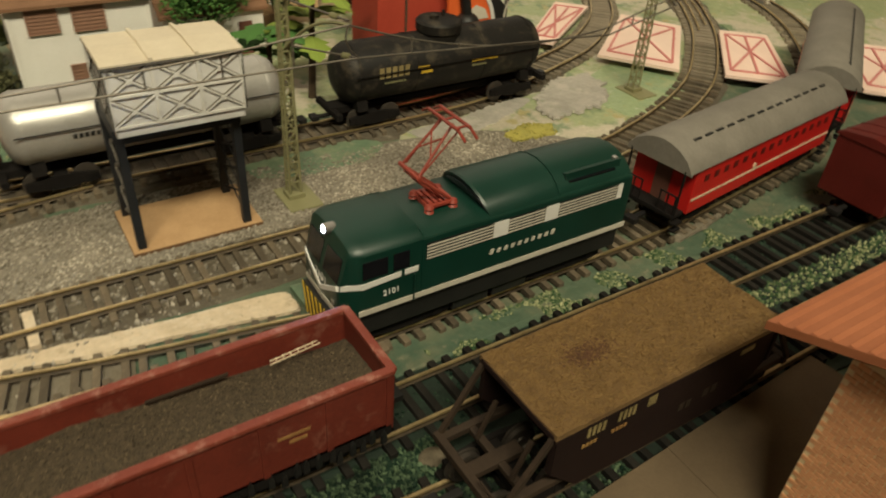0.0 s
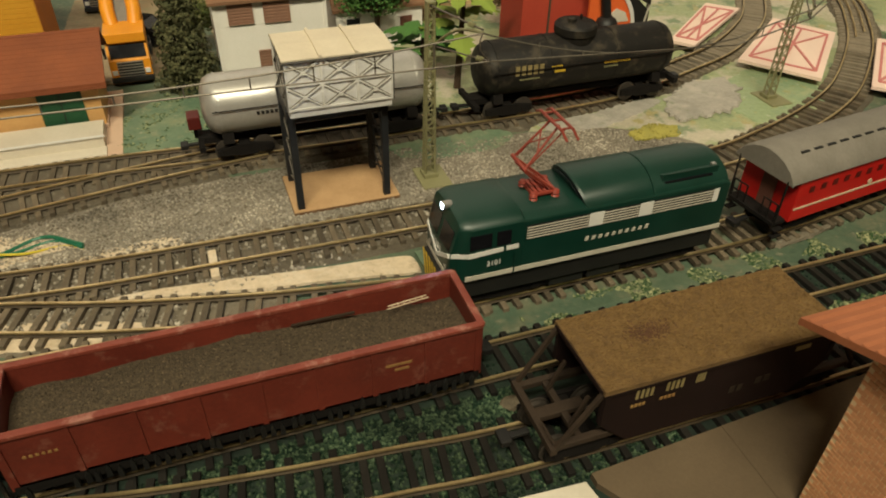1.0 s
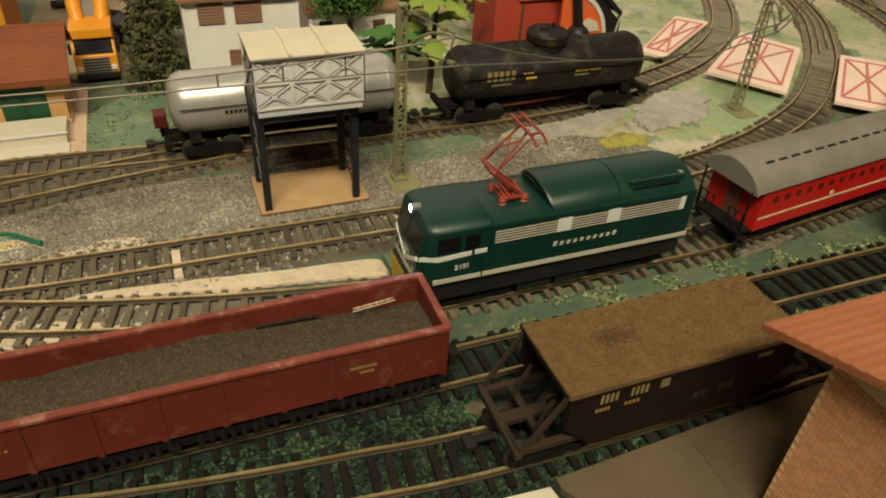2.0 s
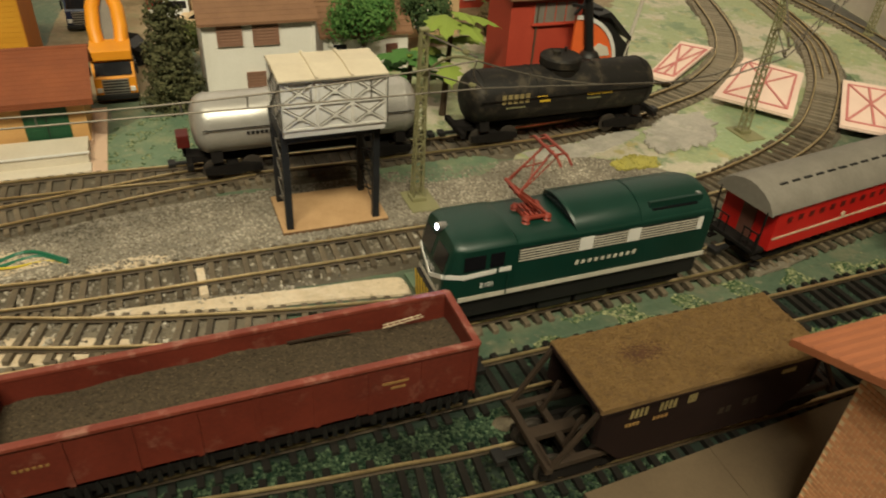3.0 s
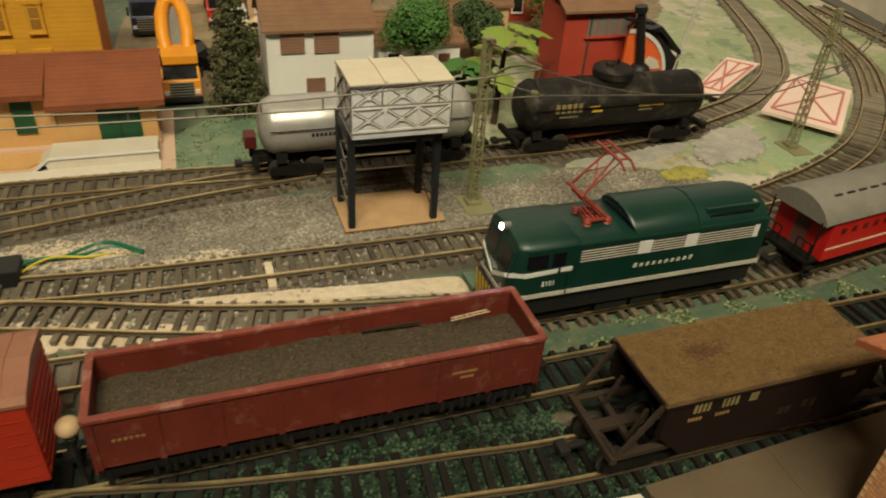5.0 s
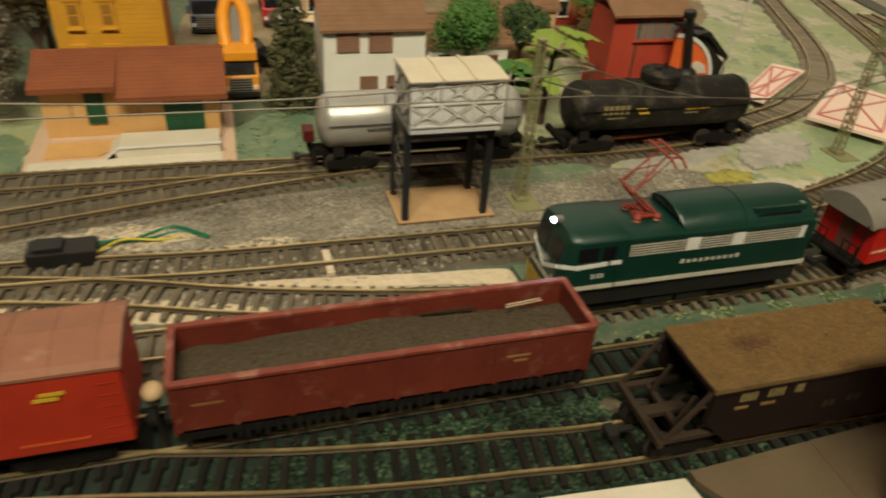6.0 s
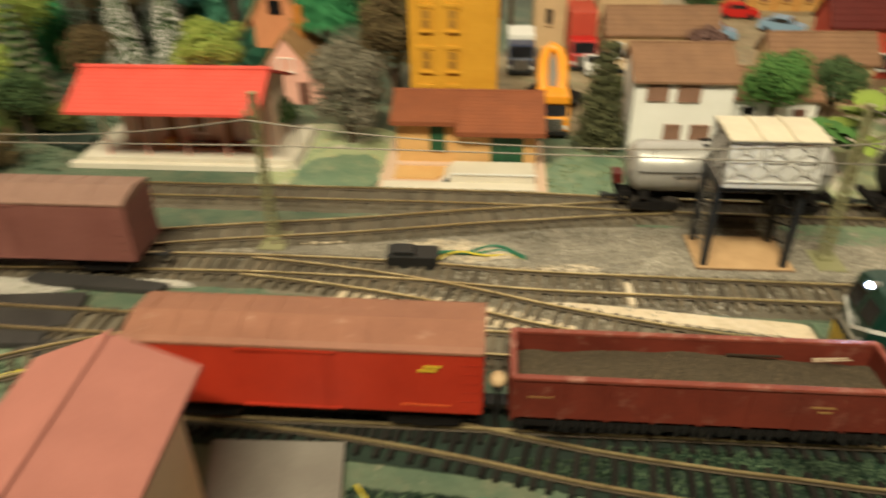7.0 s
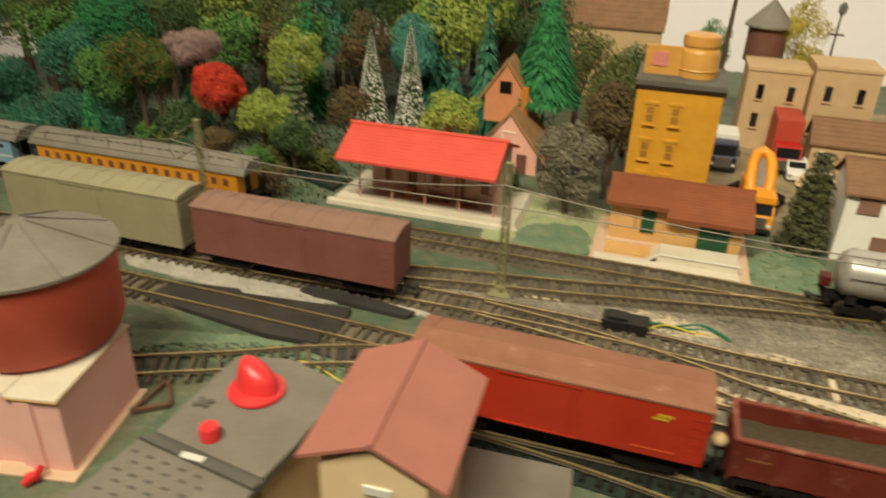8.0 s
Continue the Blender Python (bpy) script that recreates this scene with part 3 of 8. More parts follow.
def scatter(name, poly, n, size, material, z=0.4, seed=1, label="", flat=0.8, spare=None):
    """Countless small stones or turf crumbs over a stretch of the board: one object."""
    rnd = random.Random(seed)
    xs, ys = [p[0] for p in poly], [p[1] for p in poly]
    verts, faces = [], []
    tries = 0
    while n and tries < 200000:
        tries += 1
        x, y = rnd.uniform(min(xs), max(xs)), rnd.uniform(min(ys), max(ys))
        if not inside(x, y, poly) or (spare and spare(x, y, rnd)):
            continue
        n -= 1
        s = size * rnd.uniform(0.35, 1.55)
        lump = 1.1 * max(0.0, noise.noise((x / 7, y / 7, seed))) * flat
        k, a = len(verts), rnd.uniform(0, 6.3)
        for i in range(3):
            verts.append((x + s * math.cos(a + 2.1 * i) * rnd.uniform(0.6, 1.1), y + s * math.sin(a + 2.1 * i) * rnd.uniform(0.6, 1.1), z - 0.4))
        for i in range(3):
            verts.append((x + 0.7 * s * math.cos(a + 0.6 + 2.1 * i), y + 0.7 * s * math.sin(a + 0.6 + 2.1 * i), z + lump + s * flat * rnd.uniform(0.4, 1.1)))
        faces += [(k + p, k + q, k + r) for p, q, r in ((0, 1, 3), (1, 4, 3), (1, 2, 4), (2, 5, 4), (2, 0, 5), (0, 3, 5), (3, 4, 5))]
    data = bpy.data.meshes.new(name)
    data.from_pydata([(x * MM, y * MM, zz * MM) for x, y, zz in verts], [], faces)
    data.materials.append(material)
    tagged(new(name, data), label, "scatter", kind="stuff")


# ---- tracks ----
GAUGE = 8.75
LINES = dict(
    near=[(420, -31), (200, -31.5), (20, -31.5), (-41, -27), (-80, -23), (-121, -17), (-170, -7), (-214, 0), (-262, 5), (-310, 8)],
    goods=[(640, 9), (300, 9), (0, 9), (-200, 9), (-330, 9)],
    main=[(576, 480), (566, 415), (554, 349), (540, 294), (513, 236), (474, 186), (428, 143), (387, 114), (350, 94), (306, 70.5), (272, 63.8), (226, 57.8), (180, 52.4), (150, 50.4), (120, 50), (0, 50), (-90, 54), (-165, 57), (-300, 60), (-430, 64), (-560, 66), (-760, 68)],
    cross=[(22, 50.6), (-14, 57), (-63, 65), (-107, 74.5), (-139, 83), (-171, 93), (-211, 103), (-260, 112), (-305, 117.5)],
    loop=[(590, 590), (556, 502), (531, 442), (515, 402), (494, 355), (468, 305), (437, 264), (405, 228), (365, 192), (330, 165), (300, 148), (270, 135), (236, 123.5), (190, 113), (100, 108), (0, 109), (-80, 110.5),
          (-140, 112), (-214, 118), (-300, 120), (-400, 118), (-500, 115), (-620, 114), (-780, 112)],
    branch=[(-50, 201), (-100, 194), (-140, 187), (-175, 181), (-250, 166), (-330, 153), (-400, 139), (-470, 125), (-530, 117)],
    back=[(500, 550), (466, 476), (442, 424), (416, 373), (388, 330), (350, 287), (296, 249), (250, 230), (186, 209), (140, 202), (60, 201), (-60, 203), (-150, 207), (-260, 208), (-420, 208), (-620, 206), (-840, 202)],
    siding=[(-240, 58.5), (-300, 55), (-365, 37), (-424, 8), (-469, -13), (-530, -45)],
)


def track(key, label, every=7.4, lift=0.0, guards=()):
    line = glide(LINES[key], 3.0)
    t = thing("railway_track", 0, 0, label=label, category="railway track", group="tracks", kind="structure")
    tangents = [(line[min(i + 1, len(line) - 1)] - line[max(i - 1, 0)]).normalized() for i in range(len(line))]
    # The near and goods rails take the copy with shade in its colour.
    shapes = (("rail", DARKRAIL if key in ("near", "goods") else RAIL, [(-0.3, 3.9), (0.3, 3.9), (0.58, 4.35), (0.48, 5.0), (-0.48, 5.0), (-0.58, 4.35)]), ("rail_foot", RAILFOOT, [(-1.0, 2.9), (1.0, 2.9), (0.5, 3.4), (0.34, 3.95), (-0.34, 3.95), (-0.5, 3.4)]))
    for side in (-1, 1):
        for name, metal, shape in shapes:
            rings = []
            for p, d in list(zip(line, tangents))[::2]:
                s = Vector((-d.y, d.x, 0))
                rings.append([tuple(p + s * (side * GAUGE + u) + Vector((0, 0, v + lift))) for u, v in shape])
            part(name, loft(B(), rings), metal, t)
    for a, b, off in guards:
        rings = []
        for p, d in list(zip(line, tangents))[int(a * len(line)):int(b * len(line)):2]:
            s = Vector((-d.y, d.x, 0))
            rings.append([tuple(p + s * (off + u) + Vector((0, 0, v + lift))) for u, v in shapes[0][2]])
        part("guard_rail", loft(B(), rings), RAIL, t)
    rnd = random.Random(len(key) * 31 + 5)
    bm = box(B(), -1.35, 1.35, -14.5, 14.5, 0.2, 2.9, 0.3)
    tie = mesh_of("sleeper", bm, TIE)
    dusty = mesh_of("sleeper", box(B(), -1.35, 1.35, -14.5, 14.5, 0.2, 2.9, 0.3), DUSTTIE)
    shade_tie = mesh_of("sleeper", box(B(), -1.35, 1.35, -14.5, 14.5, 0.2, 2.9, 0.3), DARKTIE)
    k = 0
    stride = max(1, round(every / 3.0 * 2)) / 2
    i = 0.0
    while i < len(line) - 1 and k < 300:
        p, d = line[int(i)], tangents[int(i)]
        placed("sleeper", dusty if p.y > 80 and p.x > (232 if key == "back" else 330) else shade_tie if key in ("near", "goods") else tie, t, p.x + rnd.uniform(-0.3, 0.3), p.y, lift * 0.5 + rnd.uniform(-0.15, 0.05), math.degrees(math.atan2(d.y, d.x)) + rnd.uniform(-1.5, 1.5))
        i += every / 3.0
        k += 1
    return t


def roadbed(key, lo, hi, half=17.0, z=0.7, label="dusty grey brown roadbed under the rails", seed=1, material=None):
    """A ragged low strip under a stretch of a track, between two points of its length (0 to 1)."""
    line = glide(LINES[key], 6.0)
    line = line[int(lo * len(line)):max(2, int(hi * len(line)))]
    bm, rows = B(), []
    for i, p in enumerate(line):
        d = (line[min(i + 1, len(line) - 1)] - line[max(i - 1, 0)]).normalized()
        s = Vector((-d.y, d.x, 0))
        a = half + 2.5 * noise.noise((p.x / 12, p.y / 12, seed))
        b = half + 2.5 * noise.noise((p.x / 12, p.y / 12, seed + 9))
        rows.append([bm.verts.new(p + s * u + Vector((0, 0, h))) for u, h in ((-a - 1.5, -1.2), (-a, z - 0.3), (-a * 0.5, z), (0, z), (b * 0.5, z), (b, z - 0.3), (b + 1.5, -1.2))])
    for a, b in zip(rows, rows[1:]):
        for i in range(6):
            bm.faces.new((a[i], a[i + 1], b[i + 1], b[i]))
    solid("roadbed", bm, material or DARKBED, label=label, category="roadbed", kind="structure")


# ---- running gear shared by the wagons ----
def wheel_mesh():
    bm = B()
    lathe(bm, [(1.0, -1.3), (5.6, -1.3), (6.1, -1.1), (6.1, -0.6), (5.3, -0.4), (5.2, 1.0), (4.3, 1.2), (3.9, 0.7), (1.6, 0.8), (1.4, 1.4), (0.6, 1.4)], seg=20, axis="y")
    return mesh_of("wheel", bm, STEEL, True)


WHEEL = wheel_mesh()


def bogie(parent, x, base=22.0, frame_mat=None, half=10.5):
    """A two-axled bogie with its wheels, standing on the rail tops (local z = 0)."""
    bm = B()
    for s in (-1, 1):
        y = s * half
        prism(bm, [(x - base / 2 - 5, 3.6), (x - base / 2 - 5, 7.0), (x - 5, 8.6), (x + 5, 8.6), (x + base / 2 + 5, 7.0), (x + base / 2 + 5, 3.6),
                   (x + base / 2 - 3, 3.2), (x + 4, 2.2), (x - 4, 2.2), (x - base / 2 + 3, 3.2)], y - 0.9, y + 0.9, "y")
        for k in (-1, 1):
            box(bm, x + k * base / 2 - 2, x + k * base / 2 + 2, y + s * 0.6 - 0.6, y + s * 0.6 + 0.6, 3.0, 7.2, 0.3)
        for k in (-2, 0, 2):
            rod(bm, (x + k, y, 3.5), (x + k, y, 7.5), 0.8, 7)
    box(bm, x - 3, x + 3, -half, half, 4.5, 8.0, 0.4)
    b = part("bogie", bm, frame_mat or DARK, parent)
    for k in (-1, 1):
        for s in (-1, 1):
            w = placed("wheel", WHEEL, b, x + k * base / 2, s * 7.6, 6.1 - 0.9, 0 if s < 0 else 180)
    return b


def coupler(parent, x, d):
    bm = B()
    box(bm, min(x, x + d * 9), max(x, x + d * 9), -1.2, 1.2, 6.2, 7.6, 0.3)
    a, b = sorted((x + d * 7, x + d * 11))
    box(bm, a, b, -3.0, 3.0, 5.6, 8.2, 0.4)
    part("coupler", bm, BLACK, parent)


LOUVRE = mat("aged_white_slats", (0.55, 0.51, 0.43), (0.44, 0.40, 0.33), rough=0.6, grain=900, blotch=80)


def crisp(ob, degrees=24.0):
    """Keep folds sharper than the angle as edges on a smooth skin."""
    ob.data.set_sharp_from_angle(angle=math.radians(degrees))
    return ob


# ---- the green electric locomotive ----
def loco():
    t = thing("electric_locomotive", 0, 50, 5, label="dark green model electric locomotive with white stripes, headlight on", category="locomotive")
    w = 16.0

    def ring(x, hw, zb, ze, zr):
        """Cross-section: half width, sill, eave and roof heights."""
        pts = [(-hw, zb), (-hw, ze - 0.7), (-hw + 0.35, ze), (-hw + 1.8, ze + 0.35 * (zr - ze)), (-hw + 5, ze + 0.72 * (zr - ze)), (-5, zr - 0.15 * (zr - ze)), (0, zr)]
        pts = pts + [(-u, v) for u, v in pts[-2::-1]]
        return [(x, u, v) for u, v in pts]

    body = B()
    z0 = 18.4
    loft(body, [ring(0.1, 12.2, z0, 29.0, 29.6), ring(0.6, 13.0, z0, 31.5, 32.2), ring(3.4, 13.7, z0, 41.8, 43.2), ring(4.2, 14.4, z0, 42.6, 45.5), ring(6.0, 15.3, z0, 42.9, 46.5), ring(8.5, 16, z0, 43, 46.9),
                ring(27, 16, z0, 43, 46.9), ring(29.2, 16, z0, 43, 46.4), ring(30.2, 16, z0, 42.7, 44.6), ring(50, 16, z0, 42.7, 44.6), ring(50.4, 16, z0, 42.6, 44.7), ring(121, 16, z0, 42.6, 44.7), ring(124.8, 15.4, z0, 41.2, 43.4), ring(126.6, 13.8, z0, 38.6, 40.8)])
    crisp(part("body", body, LOCO_GREEN, t, smooth=True))
    part("cab_seam", box(B(), 29.4, 29.9, -16.15, 16.15, z0, 42.4), LOCO_GREEN, t)
    # the raised arched roof behind the pantograph well
    hood = B()
    arch = [(-15.7, 41.6), (-15.2, 43.2), (-13.2, 45.8), (-10.0, 48.2), (-5.4, 50.0), (0, 50.7)]
    arch = arch + [(-u, v) for u, v in arch[-2::-1]]
    loft(hood, [[(57.2 - 0.32 * (v - 40.4), u, v) for u, v in arch], [(58.0 - 0.32 * (v - 40.4), u, v + 0.5) for u, v in arch], [(86.5, u, v + 0.4) for u, v in arch], [(87.2, u, v - 0.2) for u, v in arch], [(120, u, v - 0.6) for u, v in arch], [(124, u * 0.98, v - 1.6) for u, v in arch], [(126, u * 0.93, v - 4.2) for u, v in arch]])
    crisp(part("roof_hood", hood, LOCO_GREEN, t, smooth=True))
    part("hood_seam", loft(B(), [[(87.0, u * 1.004, v + 0.5) for u, v in arch], [(87.9, u * 1.004, v + 0.5) for u, v in arch]]), LOCO_GREEN, t)
    # The hood end is closed; a dark plate paints the shade on it.
    part("hood_end", loft(B(), [[(56.9 + dx - 0.32 * (v - 40.4), u * 0.86, 44.2 + max(0, v - 44.2) * 0.80) for u, v in arch[1:-1]] for dx in (-0.1, 0.5)]), GLASSD, t, "dark plate standing in for shade in the hood end")
    for s in (-1, 1):
        a, b = sorted((s * 8.0, s * 12.4))
        part("roof_duct", prism(B(), [(a, 44), (b, 44), (b, 47.4 if s < 0 else 49.0), (a, 49.0 if s < 0 else 47.4)] if s < 0 else [(a, 44), (b, 44), (b, 46.6), (a, 48.3)], 92, 119), LOCO_GREEN, t)
        # Dark bar laid on beside the duct for the shade of its recess.
        part("duct_recess_shade", box(B(), 93, 116, s * 12.9 - 0.5, s * 12.9 + 0.5, 45.2, 46.0), GLASSD, t)
    part("duct_tip", box(B(), 116.5, 118.4, -11.6, -9.6, 48.2, 49.4, 0.3), CHROME, t, "bright duct corner")
    # louvres between white panels on both sides
    for s in (-1, 1):
        y = s * 16.05
        back = B()
        box(back, 31.0, 119.0, min(y, y + s * 0.15), max(y, y + s * 0.15), 33.7, 40.2)
        part("louvre_recess", back, BLACK, t)
        for a, b in ((31.0, 58), (64.6, 81), (87.4, 116.5)):
            for k in range(5):
                sl = B()
                box(sl, a, b, min(y, y + s * 0.32), max(y, y + s * 0.32), 33.95 + 1.26 * k, 34.45 + 1.26 * k)
                part("louvre_slat", sl, LOUVRE, t)
            x = a + (b - a) / 3
            st = B()
            while x < b:
                box(st, x, x + 0.35, y - 0.3, y + 0.3, 33.7, 40.2)
                x += (b - a) / 3
            part("louvre_stay", st, BLACK, t)
        for a, b in ((58.1, 64.5), (81.1, 87.3), (116.6, 119.2)):
            part("white_panel", box(B(), a, b, y - 0.3, y + 0.3, 33.8, 40.1), WHITE, t)
        part("waist_stripe", box(B(), 6.0, 125, y - 0.2, y + 0.2, 18.7, 20.8), LOUVRE, t)
        part("cab_stripe", prism(B(), [(7, 29.6), (21.5, 30.4), (21.5, 32.4), (7, 31.8)], y - 0.2, y + 0.2, "y"), WHITE, t)
        part("cab_stripe", box(B(), 22.8, 28, y - 0.2, y + 0.2, 30.5, 32.5), WHITE, t)
        part("cab_window", box(B(), 7.5, 16.5, y - 0.15, y + 0.15, 33.4, 40), GLASSD, t)
        part("cab_window", box(B(), 18.5, 24.5, y - 0.15, y + 0.15, 33.4, 40), GLASSD, t)
        part("handrail", rod(B(), (26.3, y + s * 0.8, 19), (26.3, y + s * 0.8, 30), 0.3, 6), LOCO_GREEN, t)
    for k in range(10):
        x, z = 57.5 + 3.1 * k, 26.9
        mark = prism(B(), [(x, z), (x + 1.4, z), (x + 1.85, z + (2.0 if k in (0, 9) else 1.6)), (x + 0.45, z + (2.0 if k in (0, 9) else 1.6))], -16.3, -16.0, "y")
        part("side_lettering", mark, LOUVRE, t)
    writing("2101", 3.2, WHITE, t, on_near_side(18.0, -16.15, 24.4), "side_number")
    # the cab front: two slanted panes, V stripe, number, headlight, footboard
    for s in (-1, 1):
        pane = B()
        ya, yb = s * 1.3, s * 11.8
        put(pane, [(0.25, ya, 31.4), (0.45, yb, 31.4), (2.5, yb, 40.2), (2.45, ya, 40.2), (2.5, ya, 31.4), (2.5, yb, 31.4), (4.0, yb, 40.2), (4.0, ya, 40.2)], BOXF)
        part("windscreen_pane", pane, GLASSD, t)
        v = B()
        bar(v, (0.0, 0, 23.0), (0.3, s * 12.4, 30.2), 0.9, 1.7)
        bar(v, (0.4, s * 12.4, 30.2), (8.0, s * 15.95, 30.7), 0.8, 2.0)
        part("front_stripe", v, WHITE, t)
        part("sill_stripe", bar(B(), (0.0, s * 0.4, 19.6), (0.3, s * 12.4, 19.8), 0.7, 1.9), LOUVRE, t)
        lamp = B()
        rod(lamp, (1.2, s * 9.0, 22.6), (-0.2, s * 9.0, 22.6), 1.2, 12)
        part("marker_lamp", lamp, CHROME, t)
    writing("2101", 4.6, WHITE, t, pose(-0.1 * MM, 0, 26.2 * MM, 84, 0, -90), "front_number")
    head = part("headlight", lathe(B(), [(0.5, 3.4), (1.6, 3.2), (1.8, 1.0), (1.8, -0.8), (1.45, -0.8), (1.3, 1.0), (0.3, 1.4)], at=(2.4, 0, 45.4), seg=18, axis="x"), CHROME, t, smooth=True)
    bulb = B()
    ball(bulb, (2.5, 0, 45.4), 0.85, 2)
    part("led", bulb, LED, head, "glowing blue-white light", smooth=True)
    foot = B()
    box(foot, -1.6, 3.0, -12.0, 12.0, 5.2, 18.2, 0.5)
    part("footboard", foot, BLACK, t)
    for k in range(7):
        y = -10.5 + k * 3.5
        part("hazard_stripe", bar(B(), (-1.75, y - 1.4, 5.6), (-1.75, y + 1.4, 17.6), 0.3, 1.0), YELLOW, t)
    under = box(B(), 3, 124, -14.2, 14.2, 8.5, 18.6, 0.5)
    for x in (54, 72):
        box(under, x - 8, x + 8, -12.5, 12.5, 3.0, 7, 0.6)
    part("underframe", under, BLACK, t)
    bogie(t, 26, 28)
    bogie(t, 100, 28)
    coupler(t, 126, 1)
    coupler(t, 0, -1)
    # pantograph
    p = part("pantograph", box(B(), 38, 48, -4.4, 4.4, 43.0, 46.2, 0.8), PANTO, t, "red metal pantograph")
    foot = B()
    for x in (38, 47.5):
        for y in (-5.2, 5.2):
            lathe(foot, [(1.5, 43.3), (1.9, 44.2), (1.2, 45.0), (1.8, 45.8), (1.0, 47.0)], at=(x, y, 0), seg=10)
    box(foot, 37, 49, -5.8, -4.6, 45.6, 46.8, 0.3)
    box(foot, 37, 49, 4.6, 5.8, 45.6, 46.8, 0.3)
    for k in range(5):
        box(foot, 38.5 + k * 2.0, 39.6 + k * 2.0, -5.0, 5.0, 45.8, 47.2, 0.2)
    part("base_frame", foot, PANTO, p)
    arm = B()
    for s in (-1, 1):
        rod(arm, (46.5, s * 4.6, 47), (33, s * 5.6, 58.5), 0.55, 7)
        rod(arm, (43.5, s * 3.0, 47), (32.4, s * 2.4, 57.6), 0.35, 6)
    rod(arm, (33, -6.5, 58.5), (33, 6.5, 58.5), 0.8, 8)
    rod(arm, (46, -5, 48), (33, 5.6, 58), 0.3, 6)
    part("lower_arm", arm, PANTO, p)
    up = B()
    for s in (-1, 1):
        rod(up, (33, s * 5.2, 58.5), (47, s * 2.8, 74), 0.5, 7)
        rod(up, (34.4, s * 4.8, 59), (48.0, s * 5.4, 73.0), 0.3, 6)
    rod(up, (38, -4.4, 64), (43, 3.6, 70), 0.3, 6)
    rod(up, (38, 4.4, 64), (43, -3.6, 70), 0.3, 6)
    part("upper_arm", up, PANTO, p)
    head2 = B()
    for x in (44.8, 49.4):
        rod(head2, (x, -9, 74.8), (x, 9, 74.8), 0.65, 7)
        rod(head2, (x, 9, 74.8), (x + 0.3, 13, 72.4), 0.5, 6)
        rod(head2, (x, -9, 74.8), (x + 0.3, -13, 72.4), 0.5, 6)
    for y in (-7, 0, 7):
        rod(head2, (44.8, y, 74.5), (49.4, y, 74.5), 0.45, 6)
    part("collector_head", head2, PANTO, p)
    return t


# ---- red passenger coach ----
def coach(name, x, y, turn, length, side, roof, label, windows, stripe, group, under=DARK):
    t = thing(name, x, y, 5, turn, label=label, category="railway coach", group=group)
    L = length
    body = box(B(), 8, L - 8, -15.5, 15.5, 11, 34, 0.4)
    part("body", body, side, t)
    for s in (-1, 1):
        yy = s * 15.6
        n = windows
        for k in range(n):
            a = 13 + (L - 26) * (k + 0.30) / n
            b = 13 + (L - 26) * (k + 0.70) / n
            win = part("window", box(B(), a, b, yy - 0.25, yy + 0.25, 22.8 if side is COACHY else 25.4, 28.4), SHUTTER if side is COACHY else DKRED if side is RED else GLASSD, t)
        part("stripe", box(B(), 8.5, L - 8.5, yy - 0.2, yy + 0.2, 17.4, 18.3), stripe, t)
        part("letterboard", box(B(), 8.5, L - 8.5, yy - 0.15, yy + 0.15, 31.2, 33.2), side, t)
        for a in (11, L - 24):
            bars("lettering", t, stripe, a, a + 13, yy, 31.6, 32.8, 8, 0.35)
        part("emblem", lathe(B(), [(1.4, yy - 0.3), (1.4, yy + 0.3)], at=(L * 0.42, 0, 20), seg=14, axis="y"), stripe, t)
    arch = [(-17, 33.5), (-16.4, 35.2), (-13.5, 39), (-9, 42), (-4.5, 43.6), (0, 44.2), (4.5, 43.6), (9, 42), (13.5, 39), (16.4, 35.2), (17, 33.5)]
    rf = B()
    loft(rf, [[(0.5, u, v - 0.8) for u, v in arch], [(2, u, v) for u, v in arch], [(L - 2, u, v) for u, v in arch], [(L - 0.5, u, v - 0.8) for u, v in arch]])
    part("roof", rf, roof, t, smooth=True)
    for s in (-1, 1) if side is not RED else (-1,):
        k = 12.0
        vent = mesh_of("roof_vent", box(B(), 0, 5.4, -0.7, 0.7, 0, 1.3, 0.25), BLACK)
        while k < L - 14:
            placed("roof_vent", vent, t, k, s * 7.4, 41.6)
            k += 8.4
    for e, d in ((0, 1), (L, -1)):
        plat = B()
        box(plat, min(e, e + d * 8), max(e, e + d * 8), -14, 14, 10, 12, 0.3)
        part("end_platform", plat, under, t)
        for yy in (-13, -9, -5, 5, 9, 13):
            part("baluster", rod(B(), (e + d * 0.8, yy, 12), (e + d * 0.8, yy, 21), 0.4, 6), under, t)
        for zz in (16, 21):
            part("railing_bar", rod(B(), (e + d * 0.8, -13.4, zz), (e + d * 0.8, -4.6, zz), 0.4, 6), under, t)
            part("railing_bar", rod(B(), (e + d * 0.8, 4.6, zz), (e + d * 0.8, 13.4, zz), 0.4, 6), under, t)
        for yy in (-14, 14):
            part("roof_post", rod(B(), (e + d * 0.8, yy, 12), (e + d * 0.8, yy, 34), 0.5, 6), under, t)
        part("end_door", box(B(), e + d * 8 - 0.4, e + d * 8 + 0.2, -4, 4, 12, 31), SHUTTER if side is RED else GLASSD, t)
        for zz in (3.5, 7):
            for s in (-1, 1):
                a, b = sorted((e + d * 1.5, e + d * 7))
                part("step", box(B(), a, b, s * 14 - 1.5, s * 14 + 1.5, zz, zz + 0.8), under, t)
    part("underframe", box(B(), 3, L - 3, -12, 12, 7.6, 11, 0.4), under, t)
    bogie(t, 24, 20)
    bogie(t, L - 24, 20)
    coupler(t, 0, -1)
    coupler(t, L, 1)
    return t


